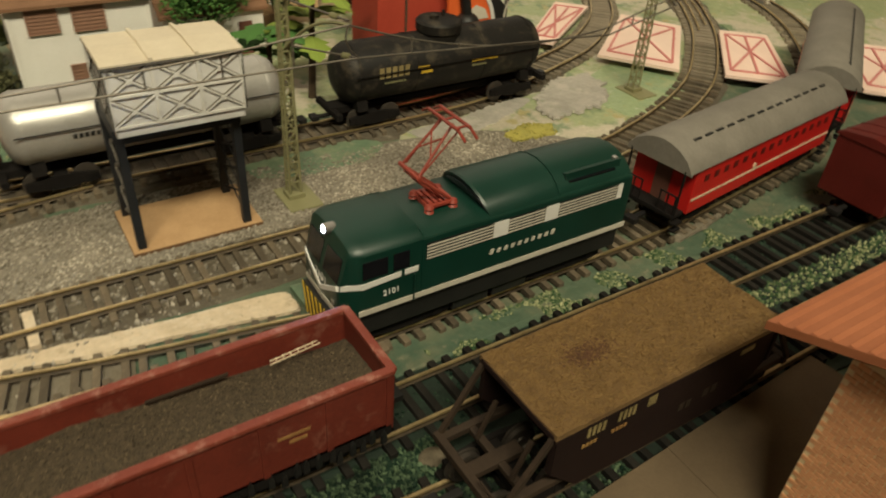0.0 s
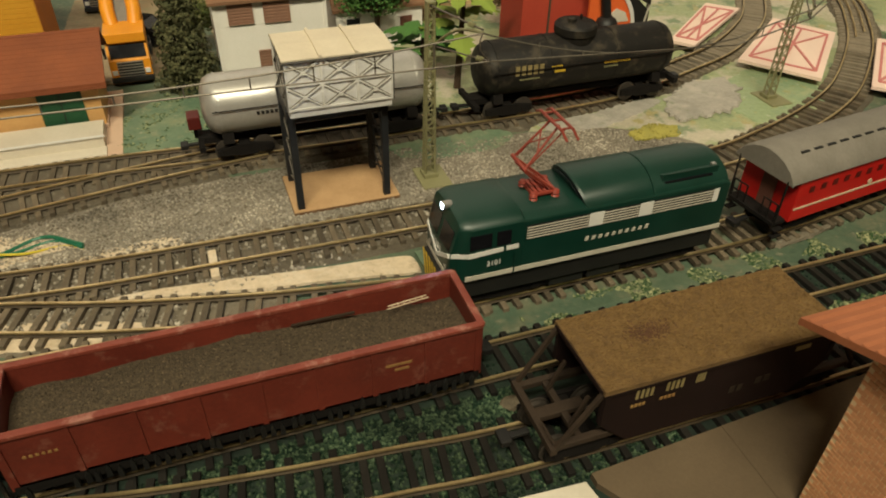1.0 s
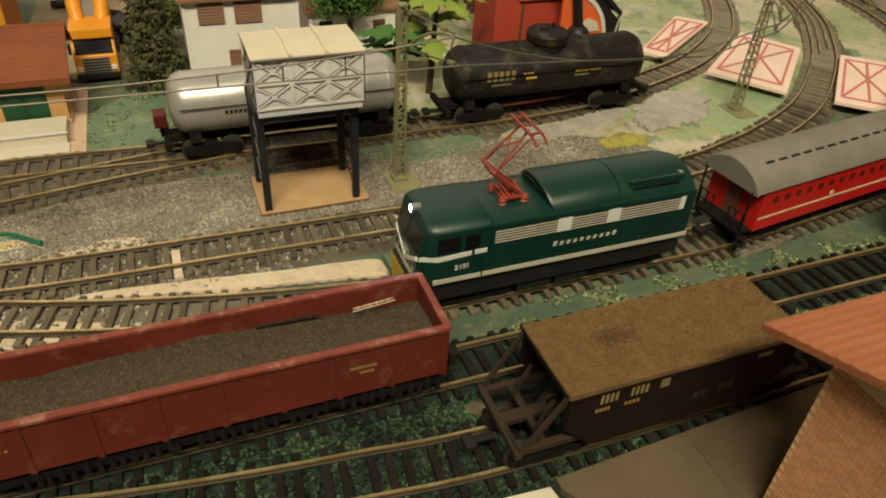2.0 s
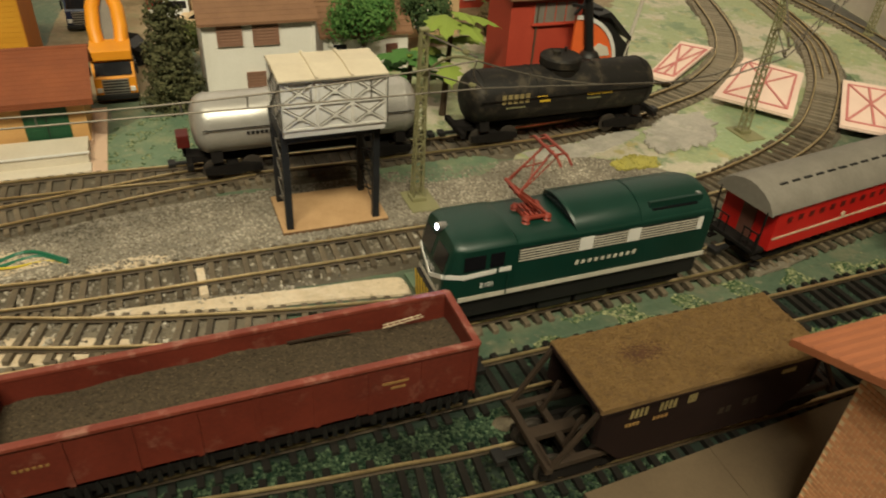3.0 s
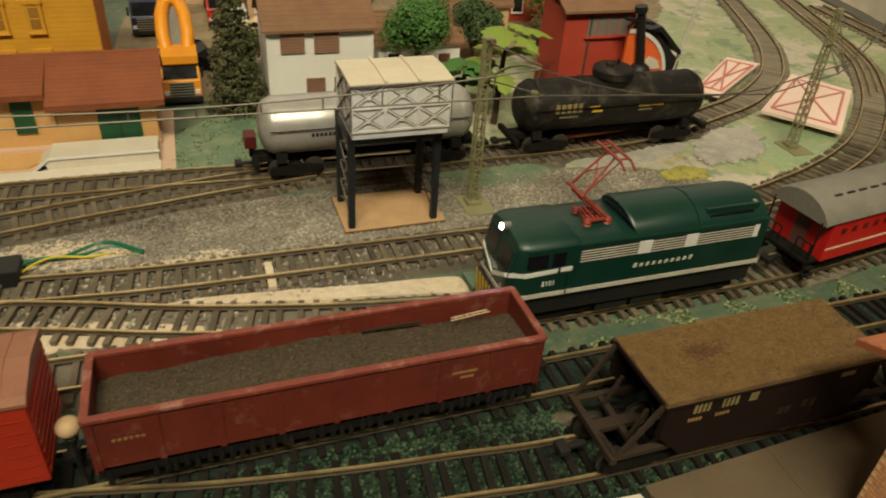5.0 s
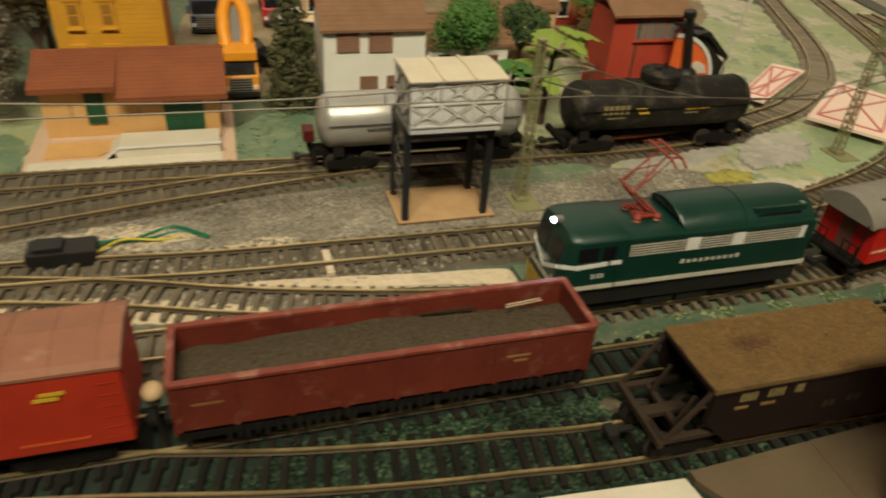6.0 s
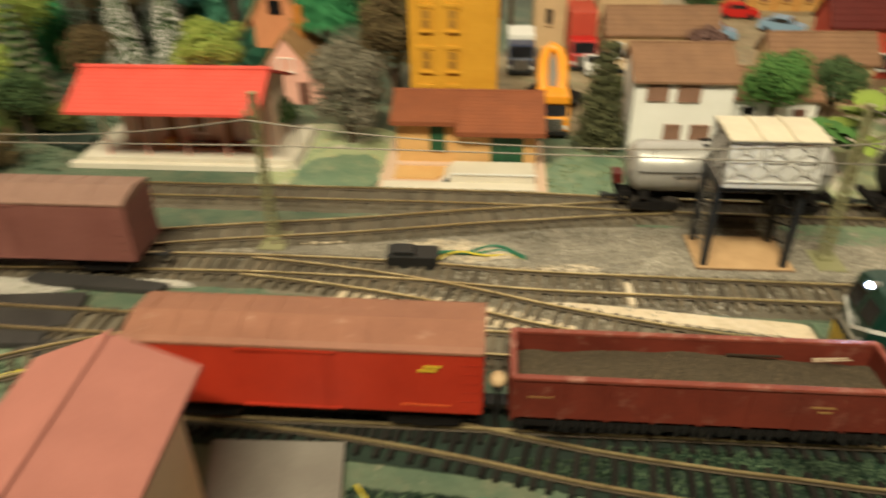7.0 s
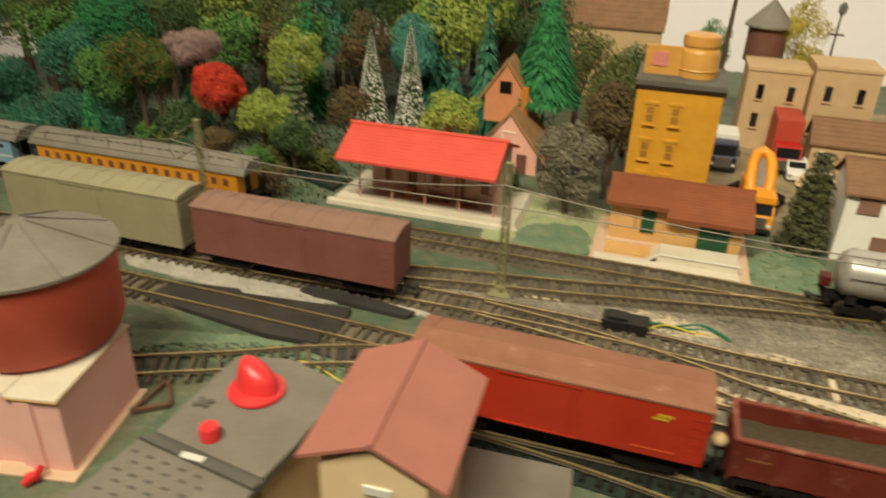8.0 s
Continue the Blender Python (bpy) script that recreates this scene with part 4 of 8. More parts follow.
# ---- open wagon ----
def gondola():
    L, w, top = 147.5, 14.9, 35.0
    t = thing("gondola_wagon", -151.3, 9, 5, label="red oxide open goods wagon loaded with dark ballast", category="railway wagon", group="goods wagons")
    for s in (-1, 1):
        part("side_wall", box(B(), 0, L, min(s * w, s * (w - 1.6)), max(s * w, s * (w - 1.6)), 12.4, top - 0.6, 0.2), OXIDE, t)
        part("top_rim", box(B(), -0.5, L + 0.5, s * (w - 0.5) - 1.3, s * (w - 0.5) + 1.3, top - 1.6, top, 0.35), RIMRED, t)
        n = 8
        for k in range(n + 1):
            x = 1.0 + (L - 2) * k / n
            part("side_stake", prism(B(), [(x - 0.9, 13.2), (x + 0.9, 13.2), (x + 0.9, top - 2), (x - 0.9, top - 2)], min(s * w, s * (w + 0.4)), max(s * w, s * (w + 0.4)), "y"), OXIDE, t)
        hook = mesh_of("rope_hook", prism(B(), [(-0.9, 8.6), (0.9, 8.6), (0.8, 12.4), (0.2, 14.0), (-0.6, 12.2)], -0.5, 0.5, "y"), BLACK)
        for k in range(44):
            x = 3 + (L - 6) * k / 43 + R.uniform(-0.4, 0.4)
            if R.random() < 0.12:
                continue
            placed("rope_hook", hook, t, x + R.uniform(-0.6, 0.6), s * (w + 0.4), R.uniform(-2.2, 0.5), R.uniform(-25, 25))
        part("sill", box(B(), 0, L, min(s * w, s * (w - 1.2)), max(s * w, s * (w - 1.2)), 9.0, 13.6), DARK, t)
    for e in (0, L):
        part("end_wall", box(B(), e - 0.9, e + 0.9, -w + 0.4, w - 0.4, 10.5, top - 0.4, 0.2), OXIDE, t)
        part("end_rim", box(B(), e - 1.3, e + 1.3, -w, w, top - 1.6, top + 0.05, 0.35), RIMRED, t)
        for k in (-7, 0, 7):
            d = -1 if e == 0 else 1
            a, b = sorted((e, e + d * 1.6))
            part("end_stake", box(B(), a, b, k - 0.9, k + 0.9, 10, top - 2), OXIDE, t)
    part("floor_pan", box(B(), 0.5, L - 0.5, -w + 0.6, w - 0.6, 9.2, 11.0), DARK, t)
    load = B()
    nx, ny = 74, 15
    g = []
    for j in range(ny + 1):
        row = []
        for i in range(nx + 1):
            x, y = 1 + (L - 2) * i / nx, -w + 1.6 + (2 * w - 3.2) * j / ny
            k = (x / L)
            z = 25.5 + 3.2 * math.sin(min(1, k * 1.1) * math.pi) * 0.9 + 1.6 * noise.noise((x / 16, y / 12, 4)) + 0.5 * noise.noise((x / 2.2, y / 2.2, 9)) - 0.010 * y * y
            row.append(load.verts.new((x, y, z)))
        g.append(row)
    for a, b in zip(g, g[1:]):
        for i in range(nx):
            load.faces.new((a[i], a[i + 1], b[i + 1], b[i]))
    loaded = part("ballast_load", load, COAL, t, "heap of dark brown ballast")
    crumb_verts, crumb_faces = [], []
    rnd = random.Random(77)
    for _ in range(5200):
        x, y = rnd.uniform(1.5, L - 1.5), rnd.uniform(-w + 2, w - 2)
        z = 25.5 + 3.2 * math.sin(min(1, x / L * 1.1) * math.pi) * 0.9 + 1.6 * noise.noise((x / 16, y / 12, 4)) + 0.5 * noise.noise((x / 2.2, y / 2.2, 9)) - 0.010 * y * y
        q, a, k = rnd.uniform(0.22, 0.5), rnd.uniform(0, 6.28), len(crumb_verts)
        crumb_verts += [(x + q * math.cos(a + 2.09 * i), y + q * math.sin(a + 2.09 * i), z - 0.1) for i in range(3)] + [(x, y, z + q * rnd.uniform(0.5, 1.1))]
        crumb_faces += [(k, k + 1, k + 3), (k + 1, k + 2, k + 3), (k + 2, k, k + 3)]
    tagged(part("grain_layer", mesh_raw("grain_layer", crumb_verts, crumb_faces, GRAINS), GRAINS, loaded), kind="stuff")
    scraps = B()
    bar(scraps, (121, 7.6, 29.6), (137, 9.4, 29.4), 0.35, 0.3)
    bar(scraps, (121.5, 9.0, 29.6), (136.5, 10.6, 29.5), 0.3, 0.3)
    for k in range(6):
        bar(scraps, (123 + 2.3 * k, 7.6 + 0.26 * k, 29.7), (123.3 + 2.3 * k, 9.4 + 0.24 * k, 29.7), 0.3, 0.25)
    part("dark_stick", bar(B(), (88, 11.4, 28.2), (110, 10.4, 29.0), 0.9, 0.7), SILL, loaded, "dark wooden stick")
    part("wood_scrap", scraps, CREAM, loaded, "pale splinters on the load")
    bars("lettering", t, DIMLETTER, 114, 123, -w - 0.05, 25.0, 26.0, 1, 0.0)
    bars("lettering", t, DIMLETTER, 117, 122, -w - 0.05, 22.6, 23.6, 1, 0.0)
    bars("lettering", t, DIMLETTER, 6, 16, -w - 0.05, 24.2, 25.2, 6, 0.4)
    bogie(t, 24, 22)
    bogie(t, L - 24, 22)
    coupler(t, 0, -1)
    coupler(t, L, 1)


# ---- hopper wagon ----
def hopper():
    t = thing("hopper_wagon", 0, -31.5, 5, label="dark brown hopper wagon heaped level with brown fibre load", category="railway wagon", group="goods wagons")
    x0, x1, w, top = 19.0, 108.0, 15.6, 37.6
    for s in (-1, 1):
        y = s * w
        part("side_wall", prism(B(), [(x0, top - 1), (x1, top - 1), (x1, 22), (x1 - 12, 10), (x0 + 12, 10), (x0, 22)], min(y, y - s * 1.4), max(y, y - s * 1.4), "y"), HOPPER, t)
        part("top_rim", box(B(), x0 - 0.6, x1 + 0.6, y - 1.0, y + 1.0, top - 3.0, top - 1.7, 0.3), HOPPER, t)
        for k in (0, 7):
            x = x0 + 1 + (x1 - x0 - 2) * k / 7
            part("side_rib", box(B(), x - 0.7, x + 0.7, min(y, y + s * 0.6), max(y, y + s * 0.6), 22, top - 2.2), HOPPER, t)
        part("sill", box(B(), 5, 122, s * 13.2 - 1.2, s * 13.2 + 1.2, 12.6, 15.0, 0.3), SILL, t)
        for e, d in ((5, 1), (122, -1)):
            part("end_brace", bar(B(), (e + 1, s * 14.6, 15), ((x0 if d > 0 else x1), s * 15.0, top - 1.6), 1.4, 1.4), SILL, t)
            part("end_post", bar(B(), (e + d * 9, s * 8, 14.5), ((x0 if d > 0 else x1), s * 8, 27), 1.1, 1.1), SILL, t)
    for xe, d in ((x0, 1), (x1, -1)):
        sl = B()
        a = xe
        prism(sl, [(a, top - 1), (a + d * 1.5, top - 1), (a + d * 20, 9), (a + d * 18, 9)], -w + 0.6, w - 0.6, "y")
        part("slope_sheet", sl, HOPPER, t)
        part("end_rim", box(B(), xe - 0.9, xe + 0.9, -w, w, top - 2.4, top - 0.5, 0.3), HOPPER, t)
    for e, d in ((5, 1), (122, -1)):
        fr = B()
        a, b = sorted((e - d * 1.2, e + d * 1.2))
        box(fr, a, b, -15.4, 15.4, 12.4, 15.2, 0.3)
        a, b = sorted((e, e + d * 18))
        box(fr, a, b, -2.2, 2.2, 12.6, 15.0, 0.3)
        a, b = sorted((e + d * 9, e + d * 11.4))
        box(fr, a, b, -13.6, 13.6, 12.6, 14.6, 0.3)
        part("end_sill", fr, SILL, t)
        part("grab_iron", rod(B(), (e, -15, 17.5), (e, -6, 17.5), 0.35, 6), SILL, t)
    chute = B()
    for c in (42, 63.5, 85):
        prism(chute, [(c - 9, 12), (c + 9, 12), (c + 4, 5.2), (c - 4, 5.2)], -10, 10, "y")
    part("discharge_chutes", chute, HOPPER, t)
    ld = B()
    nx, ny = 84, 32
    g = []
    for j in range(ny + 1):
        row = []
        for i in range(nx + 1):
            x, y = x0 - 0.6 + (x1 - x0 + 1.2) * i / nx, -w - 0.9 + (2 * w + 1.8) * j / ny
            z = top + 0.2 + 0.5 * noise.noise((x / 9, y / 9, 2)) + 0.4 * noise.noise((x / 2.4, y / 1.6, 5)) - 0.9 * math.exp(-((x - 45) ** 2 + (y - 2) ** 2) / 60)
            row.append(ld.verts.new((x, y, z)))
        g.append(row)
    for a, b in zip(g, g[1:]):
        for i in range(nx):
            ld.faces.new((a[i], a[i + 1], b[i + 1], b[i]))
    rim = g[0] + [r[-1] for r in g[1:]] + g[-1][-2::-1] + [r[0] for r in g[-2:0:-1]]
    low = [ld.verts.new((v.co.x, v.co.y, top - 1.6)) for v in rim]
    for i in range(len(rim)):
        ld.faces.new((rim[i - 1], rim[i], low[i], low[i - 1]))
    fl = part("fibre_load", ld, LOAD, t, "coarse brown fibre board load")
    rnd = random.Random(78)
    sliver_verts, sliver_faces = [], []
    for _ in range(4200):
        x, y, a, q = rnd.uniform(x0, x1), rnd.uniform(-w - 0.4, w + 0.4), rnd.gauss(0.35, 0.7), rnd.uniform(0.5, 1.5)
        z = top + 0.2 + 0.5 * noise.noise((x / 9, y / 9, 2)) + 0.4 * noise.noise((x / 2.4, y / 1.6, 5)) - 0.9 * math.exp(-((x - 45) ** 2 + (y - 2) ** 2) / 60)
        c, d, k = math.cos(a), math.sin(a), len(sliver_verts)
        sliver_verts += [(x - q * c, y - q * d, z), (x + 0.14 * d, y - 0.14 * c, z), (x + q * c, y + q * d, z + 0.05), (x - 0.14 * d, y + 0.14 * c, z), (x, y, z + rnd.uniform(0.18, 0.42))]
        sliver_faces += [(k, k + 1, k + 4), (k + 1, k + 2, k + 4), (k + 2, k + 3, k + 4), (k + 3, k, k + 4)]
    tagged(part("fibre_layer", mesh_raw("fibre_layer", sliver_verts, sliver_faces, FIBRES), FIBRES, fl), kind="stuff")
    st = B()
    for k in range(460):
        cx, cy = 45 + R.gauss(0, 3.4) + 3.0 * math.sin(k), 3 + R.gauss(0, 1.9)
        zz = top + 0.35 + 0.5 * noise.noise((cx / 9, cy / 9, 2)) + 0.4 * noise.noise((cx / 2.4, cy / 1.6, 5)) - 0.9 * math.exp(-((cx - 45) ** 2 + (cy - 2) ** 2) / 60)
        a, q = R.uniform(0, 6.28), R.uniform(0.3, 0.7)
        put(st, [(cx + q * math.cos(a + 2.09 * i), cy + q * math.sin(a + 2.09 * i), zz - 0.15) for i in range(3)] + [(cx, cy, zz + 0.2)], [(0, 1, 3), (1, 2, 3), (2, 0, 3)])
    tagged(part("dark_stain", st, STAIN, fl, "dark brown stained fibres"), "dark brown stained fibres", kind="stuff")
    for a, b in ((30.5, 37.5), (41.5, 48.5), (52.5, 56)):
        bars("lettering", t, LETTER, a, b, -w - 0.15, 29.6, 34.6, 4, 0.45, 0.0)
    bars("lettering", t, DIMLETTER, 29.5, 35, -w - 0.15, 26.0, 27.4, 4, 0.35)
    bars("lettering", t, DIMLETTER, 40, 46, -w - 0.15, 26.0, 27.4, 4, 0.35)
    bars("lettering", t, LETTER, 91, 97, -w - 0.15, 31.0, 33.0, 1, 0.0)
    bars("lettering", t, SILL, 68, 74, -w - 0.15, 19.0, 22.0, 2, 0.3)
    bars("lettering", t, SILL, 78, 85, -w - 0.15, 20.0, 23.0, 2, 0.3)
    bogie(t, 20, 20)
    bogie(t, 106, 20)
    coupler(t, 4, -1)
    coupler(t, 123, 1)


# ---- box wagons ----
def boxcar(x, y, turn, L, side, roof, label, ridge_ends=False, logo=None, group="goods wagons", height=45.0, low=9.0, ribbed=True):
    t = thing("boxcar", x, y, 5, turn, label=label, category="railway wagon", group=group)
    w, h = 16.0, height
    part("body", box(B(), 0, L, -w, w, low, h - 2.5, 0.4), side, t)
    rf = prism(B(), [(-w - 0.5, h - 3), (-w - 0.5, h - 1.8), (-w + 2, h - 0.6), (0, h + 1.6), (w - 2, h - 0.6), (w + 0.5, h - 1.8), (w + 0.5, h - 3)], -0.6, L + 0.6)
    part("roof", rf, roof, t)
    for k in range(11):
        a = L * (k + 0.5) / 11
        part("roof_rib", prism(B(), [(-w - 0.3, h - 1.9), (-w + 2, h - 0.7), (0, h + 1.5), (w - 2, h - 0.7), (w + 0.3, h - 1.9), (w + 0.3, h - 1.45), (w - 2, h - 0.3), (0, h + 1.9), (-w + 2, h - 0.3), (-w - 0.3, h - 1.45)], a - 0.4, a + 0.4), roof, t)
    part("running_board", box(B(), 2, L - 2, -2.2, 2.2, h + 2.4, h + 3.0), roof, t) if ridge_ends else None
    for s in (-1, 1):
        y0 = s * w
        dx = L / 2
        door = part("sliding_door", box(B(), dx - 12, dx + 12, min(y0, y0 + s * 0.3), max(y0, y0 + s * 0.3), low + 1, h - 4, 0.2), side, t)
        for z in (low + 1, h - 4):
            part("door_rail", box(B(), dx - 26, dx + 14, min(y0, y0 + s * 0.75), max(y0, y0 + s * 0.75), z - 0.5, z + 0.3), side, t)
        part("door_bar", rod(B(), (dx + 9, y0 + s * 0.7, low + 3), (dx + 9, y0 + s * 0.7, h - 6), 0.22, 6), side, door)
        for k in range(1, 12):
            a = L * k / 12
            if abs(a - dx) < 14:
                continue
            part("side_rib", box(B(), a - 0.35, a + 0.35, min(y0, y0 + s * 0.09), max(y0, y0 + s * 0.09), low + 0.5, h - 4), side, t)
        for k in range(6):
            part("ladder_rung", rod(B(), (L - 8, y0 + s * 0.3, low + 3 + 4.6 * k), (L - 1.5, y0 + s * 0.3, low + 3 + 4.6 * k), 0.10, 5), side, t)
    for e, d in ((0, -1), (L, 1)):
        for k in range(int((h - low - 5) / 3.7) if ribbed else 0):
            a, b = sorted((e, e + d * 0.5))
            part("end_corrugation", box(B(), a, b, -w + 1.4, w - 1.4, low + 2 + 3.7 * k, low + 3.8 + 3.7 * k, 0.3), side, t)
    if logo:
        bars("emblem", t, YELLOW, L - 25, L - 18, -w - 0.45, 36.6, 38.0, 1, 0)
        bars("emblem", t, YELLOW, L - 23, L - 16, -w - 0.45, 38.6, 40.0, 1, 0)
        bars("lettering", t, SIGNORANGE, L - 32, L - 12, -w - 0.45, low + 4.2, low + 5.2, 12, 0.5)
    part("underframe", box(B(), 2, L - 2, -11, 11, 7, low + 0.2, 0.3), DARK, t)
    bogie(t, 24, 20)
    bogie(t, L - 24, 20)
    coupler(t, 0, -1)
    coupler(t, L, 1)
    return t


# ---- tank wagons ----
def tank_wagon(x, L, skin, label, dome, letters):
    y = 201.5
    t = thing("tank_wagon", x, y, 5, label=label, category="railway wagon", group="tank wagons")
    r, zc = 16.0, 28.5
    prof = [(0.3, 3.0), (6, 3.3), (11, 4.6), (14, 6.6), (15.6, 9.6), (r, 12), (r, L - 12), (15.6, L - 9.6), (14, L - 6.6), (11, L - 4.6), (6, L - 3.3), (0.3, L - 3.0)]
    part("tank", lathe(B(), prof, at=(0, 0, zc), seg=36, axis="x"), skin, t, smooth=True)
    for k in (12, L * 0.34, L * 0.66, L - 12):
        part("tank_band", lathe(B(), [(r - 0.5, k - 0.6), (r + 0.3, k - 0.6), (r + 0.3, k + 0.6), (r - 0.5, k + 0.6)], at=(0, 0, zc), seg=36, axis="x"), skin, t)
    if dome:
        d = part("dome", lathe(B(), [(11.5, 40), (11.8, 44), (12.8, 45), (12.8, 49.2), (11.6, 50.4), (5, 51.2), (0.5, 51.4)], at=(L * 0.49, 0, 0), seg=28), skin, t, smooth=True)
        part("hatch", lathe(B(), [(2.6, 52), (2.6, 54.2), (0.4, 54.8)], at=(L * 0.49 - 3, 0, -1.2), seg=14), skin, d)
        part("valve", rod(B(), (L * 0.49 + 4, 2, 50), (L * 0.49 + 4, 2, 54), 0.9, 8), skin, d)
    else:
        part("hatch", lathe(B(), [(4, 43.5), (4, 46.4), (3, 47.2), (0.4, 47.4)], at=(L * 0.5, 0, 0), seg=18), skin, t)
        w = B()
        for s in (-1, 1):
            box(w, L * 0.5 - 18, L * 0.5 + 18, s * 4.5 - 1.5, s * 4.5 + 1.5, 44.2, 44.9)
        part("walkway", w, DARK, t)
    rail = B()
    for s in (-1, 1):
        rod(rail, (8, s * (r + 0.8), zc + 3), (L - 8, s * (r + 0.8), zc + 3), 0.3, 6)
        for k in (10, L * 0.35, L * 0.65, L - 10):
            rod(rail, (k, s * (r - 0.4), zc + 3), (k, s * (r + 0.8), zc + 3), 0.3, 6)
    part("handrail", rail, DARK, t)
    ch = box(B(), -1, L + 1, -5, 5, 8.4, 12.2, 0.4)
    for e in (0, L):
        box(ch, e - 1.6, e + 1.6, -14, 14, 8.4, 11.8, 0.4)
    for k in (14, L - 14):
        prism(ch, [(-13, 11), (13, 11), (11, 17), (-11, 17)], k - 3, k + 3)
    part("chassis", ch, DARK, t)
    ring = 15.75
    for a, b, z0, z1, n, m in letters:
        yb = -math.sqrt(max(1, (r + 0.15) ** 2 - ((z0 + z1) / 2 - zc) ** 2))
        bars("lettering", t, m, a, b, yb, z0, z1, n, 0.3)
    if not dome:
        bx = box(B(), -5, 1.5, -6, 4, 18, 25, 0.6)
        part("brake_box", bx, DKRED, t, "dark red box at the wagon end")
        part("brake_stand", rod(B(), (-2, -1, 11), (-2, -1, 19), 0.8, 8), DARK, t)
    bogie(t, 22, 20)
    bogie(t, L - 22, 20)
    coupler(t, 0, -1)
    coupler(t, L, 1)
    return t

# ---- water tank on legs ----
def water_tank():
    t = thing("water_tank_tower", -45, 133, 0, label="white panelled water tank on black legs over a tan base", category="water tower")
    W, D = 54.0, 36.0
    part("base_plate", box(B(), 0, W, 0, D, 1.9, 2.8, 0.2), PLY, t)
    part("base_edge", box(B(), -0.2, W + 0.2, -0.2, D + 0.2, -0.6, 2.3, 0.1), EDGE, t)
    for x in (4, 48):
        for y in (3.5, 31.5):
            part("leg", box(B(), x - 1.7, x + 1.7, y - 1.7, y + 1.7, 2.6, 54, 0.3), LEG, t)
    for x in (4, 48):
        for k in range(4):
            z = 6 + 11 * k
            part("cross_brace", bar(B(), (x, 4, z), (x, 31, z + 11), 0.5, 0.9), LEG if x > 20 else GREYROOF, t)
            part("cross_brace", bar(B(), (x, 31, z), (x, 4, z + 11), 0.5, 0.9), LEG if x > 20 else GREYROOF, t)
    for y in (3.5, 31.5):
        part("support_beam", box(B(), 2, 50, y - 1.6, y + 1.6, 50, 56, 0.3), LEG, t)
    for x in (4, 48):
        part("support_beam", box(B(), x - 1.5, x + 1.5, 3.5, 31.5, 50, 55.6, 0.3), LEG, t)
    x0, x1, y0, y1, z0, z1 = 2.6, 50.6, -4.6, 27.0, 59.0, 82.0
    part("tank_body", box(B(), x0 + 0.5, x1 - 0.5, y0 + 0.5, y1 - 0.5, z0 - 3.5, z1), TANKSIDE, t)
    for s, y in ((-1, y0), (1, y1)):
        fm = B()
        for k in range(4):
            x = x0 + (x1 - x0) * k / 3
            box(fm, x - 0.55, x + 0.55, y - 0.45, y + 0.45, z0, z1)
        for z in (z0, (z0 + z1) / 2, z1 - 0.8):
            box(fm, x0, x1, y - 0.4, y + 0.4, z, z + 0.9)
        part("panel_frame", fm, WHITE, t)
        for k in range(3):
            for j in range(2):
                a, b = x0 + (x1 - x0) * k / 3, x0 + (x1 - x0) * (k + 1) / 3
                c, d = z0 + (z1 - z0) * j / 2, z0 + (z1 - z0) * (j + 1) / 2
                xb = B()
                bar(xb, (a, y, c + 0.6), (b, y, d - 0.2), 0.7, 0.7)
                bar(xb, (b, y, c + 0.6), (a, y, d - 0.2), 0.7, 0.7)
                m, q = (a + b) / 2, (c + d) / 2
                box(xb, m - 1.1, m + 1.1, y - 0.45, y + 0.45, q - 0.9, q + 0.9)
                brace = part("panel_brace", xb, WHITE, t)
                seam = B()
                for p0, p1 in (((a + 0.9, c + 1.2), (b - 0.9, d - 0.6)), ((b - 0.9, c + 1.2), (a + 0.9, d - 0.6))):
                    bar(seam, (p0[0], y - s * 0.22, p0[1]), (p1[0], y - s * 0.22, p1[1]), 0.8, 1.25)
                part("brace_seam", seam, GREYROOF, brace, "dark seam round the brace")
    for x in (x0, x1):
        for k in range(2):
            a, b = y0 + (y1 - y0) * k / 2, y0 + (y1 - y0) * (k + 1) / 2
            for j in range(2):
                c, d = z0 + (z1 - z0) * j / 2, z0 + (z1 - z0) * (j + 1) / 2
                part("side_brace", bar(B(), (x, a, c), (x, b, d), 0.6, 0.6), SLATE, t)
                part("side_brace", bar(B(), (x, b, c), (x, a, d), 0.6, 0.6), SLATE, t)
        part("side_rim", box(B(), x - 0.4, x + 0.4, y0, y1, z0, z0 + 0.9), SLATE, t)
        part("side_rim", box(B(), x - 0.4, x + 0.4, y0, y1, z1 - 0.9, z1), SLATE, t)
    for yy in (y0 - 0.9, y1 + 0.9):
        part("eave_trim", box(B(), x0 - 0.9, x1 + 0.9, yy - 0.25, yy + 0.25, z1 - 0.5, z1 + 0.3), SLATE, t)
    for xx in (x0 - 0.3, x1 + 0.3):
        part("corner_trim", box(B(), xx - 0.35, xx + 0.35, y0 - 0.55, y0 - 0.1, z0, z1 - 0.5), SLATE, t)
    part("tank_roof", prism(B(), [(y0 - 0.8, z1), (y1 + 0.8, z1), (y1 + 0.8, z1 + 0.9), (11, z1 + 1.8), (y0 - 0.8, z1 + 0.9)], x0 - 0.8, x1 + 0.8), TANKTOP, t)
    for k in (1, 2):
        x = x0 + (x1 - x0) * k / 3
        part("roof_batten", prism(B(), [(y0 - 0.9, z1 + 0.7), (y1 + 0.9, z1 + 0.7), (y1 + 0.9, z1 + 1.9), (11, z1 + 2.8), (y0 - 0.9, z1 + 1.9)], x - 0.7, x + 0.7), TANKTOP, t)


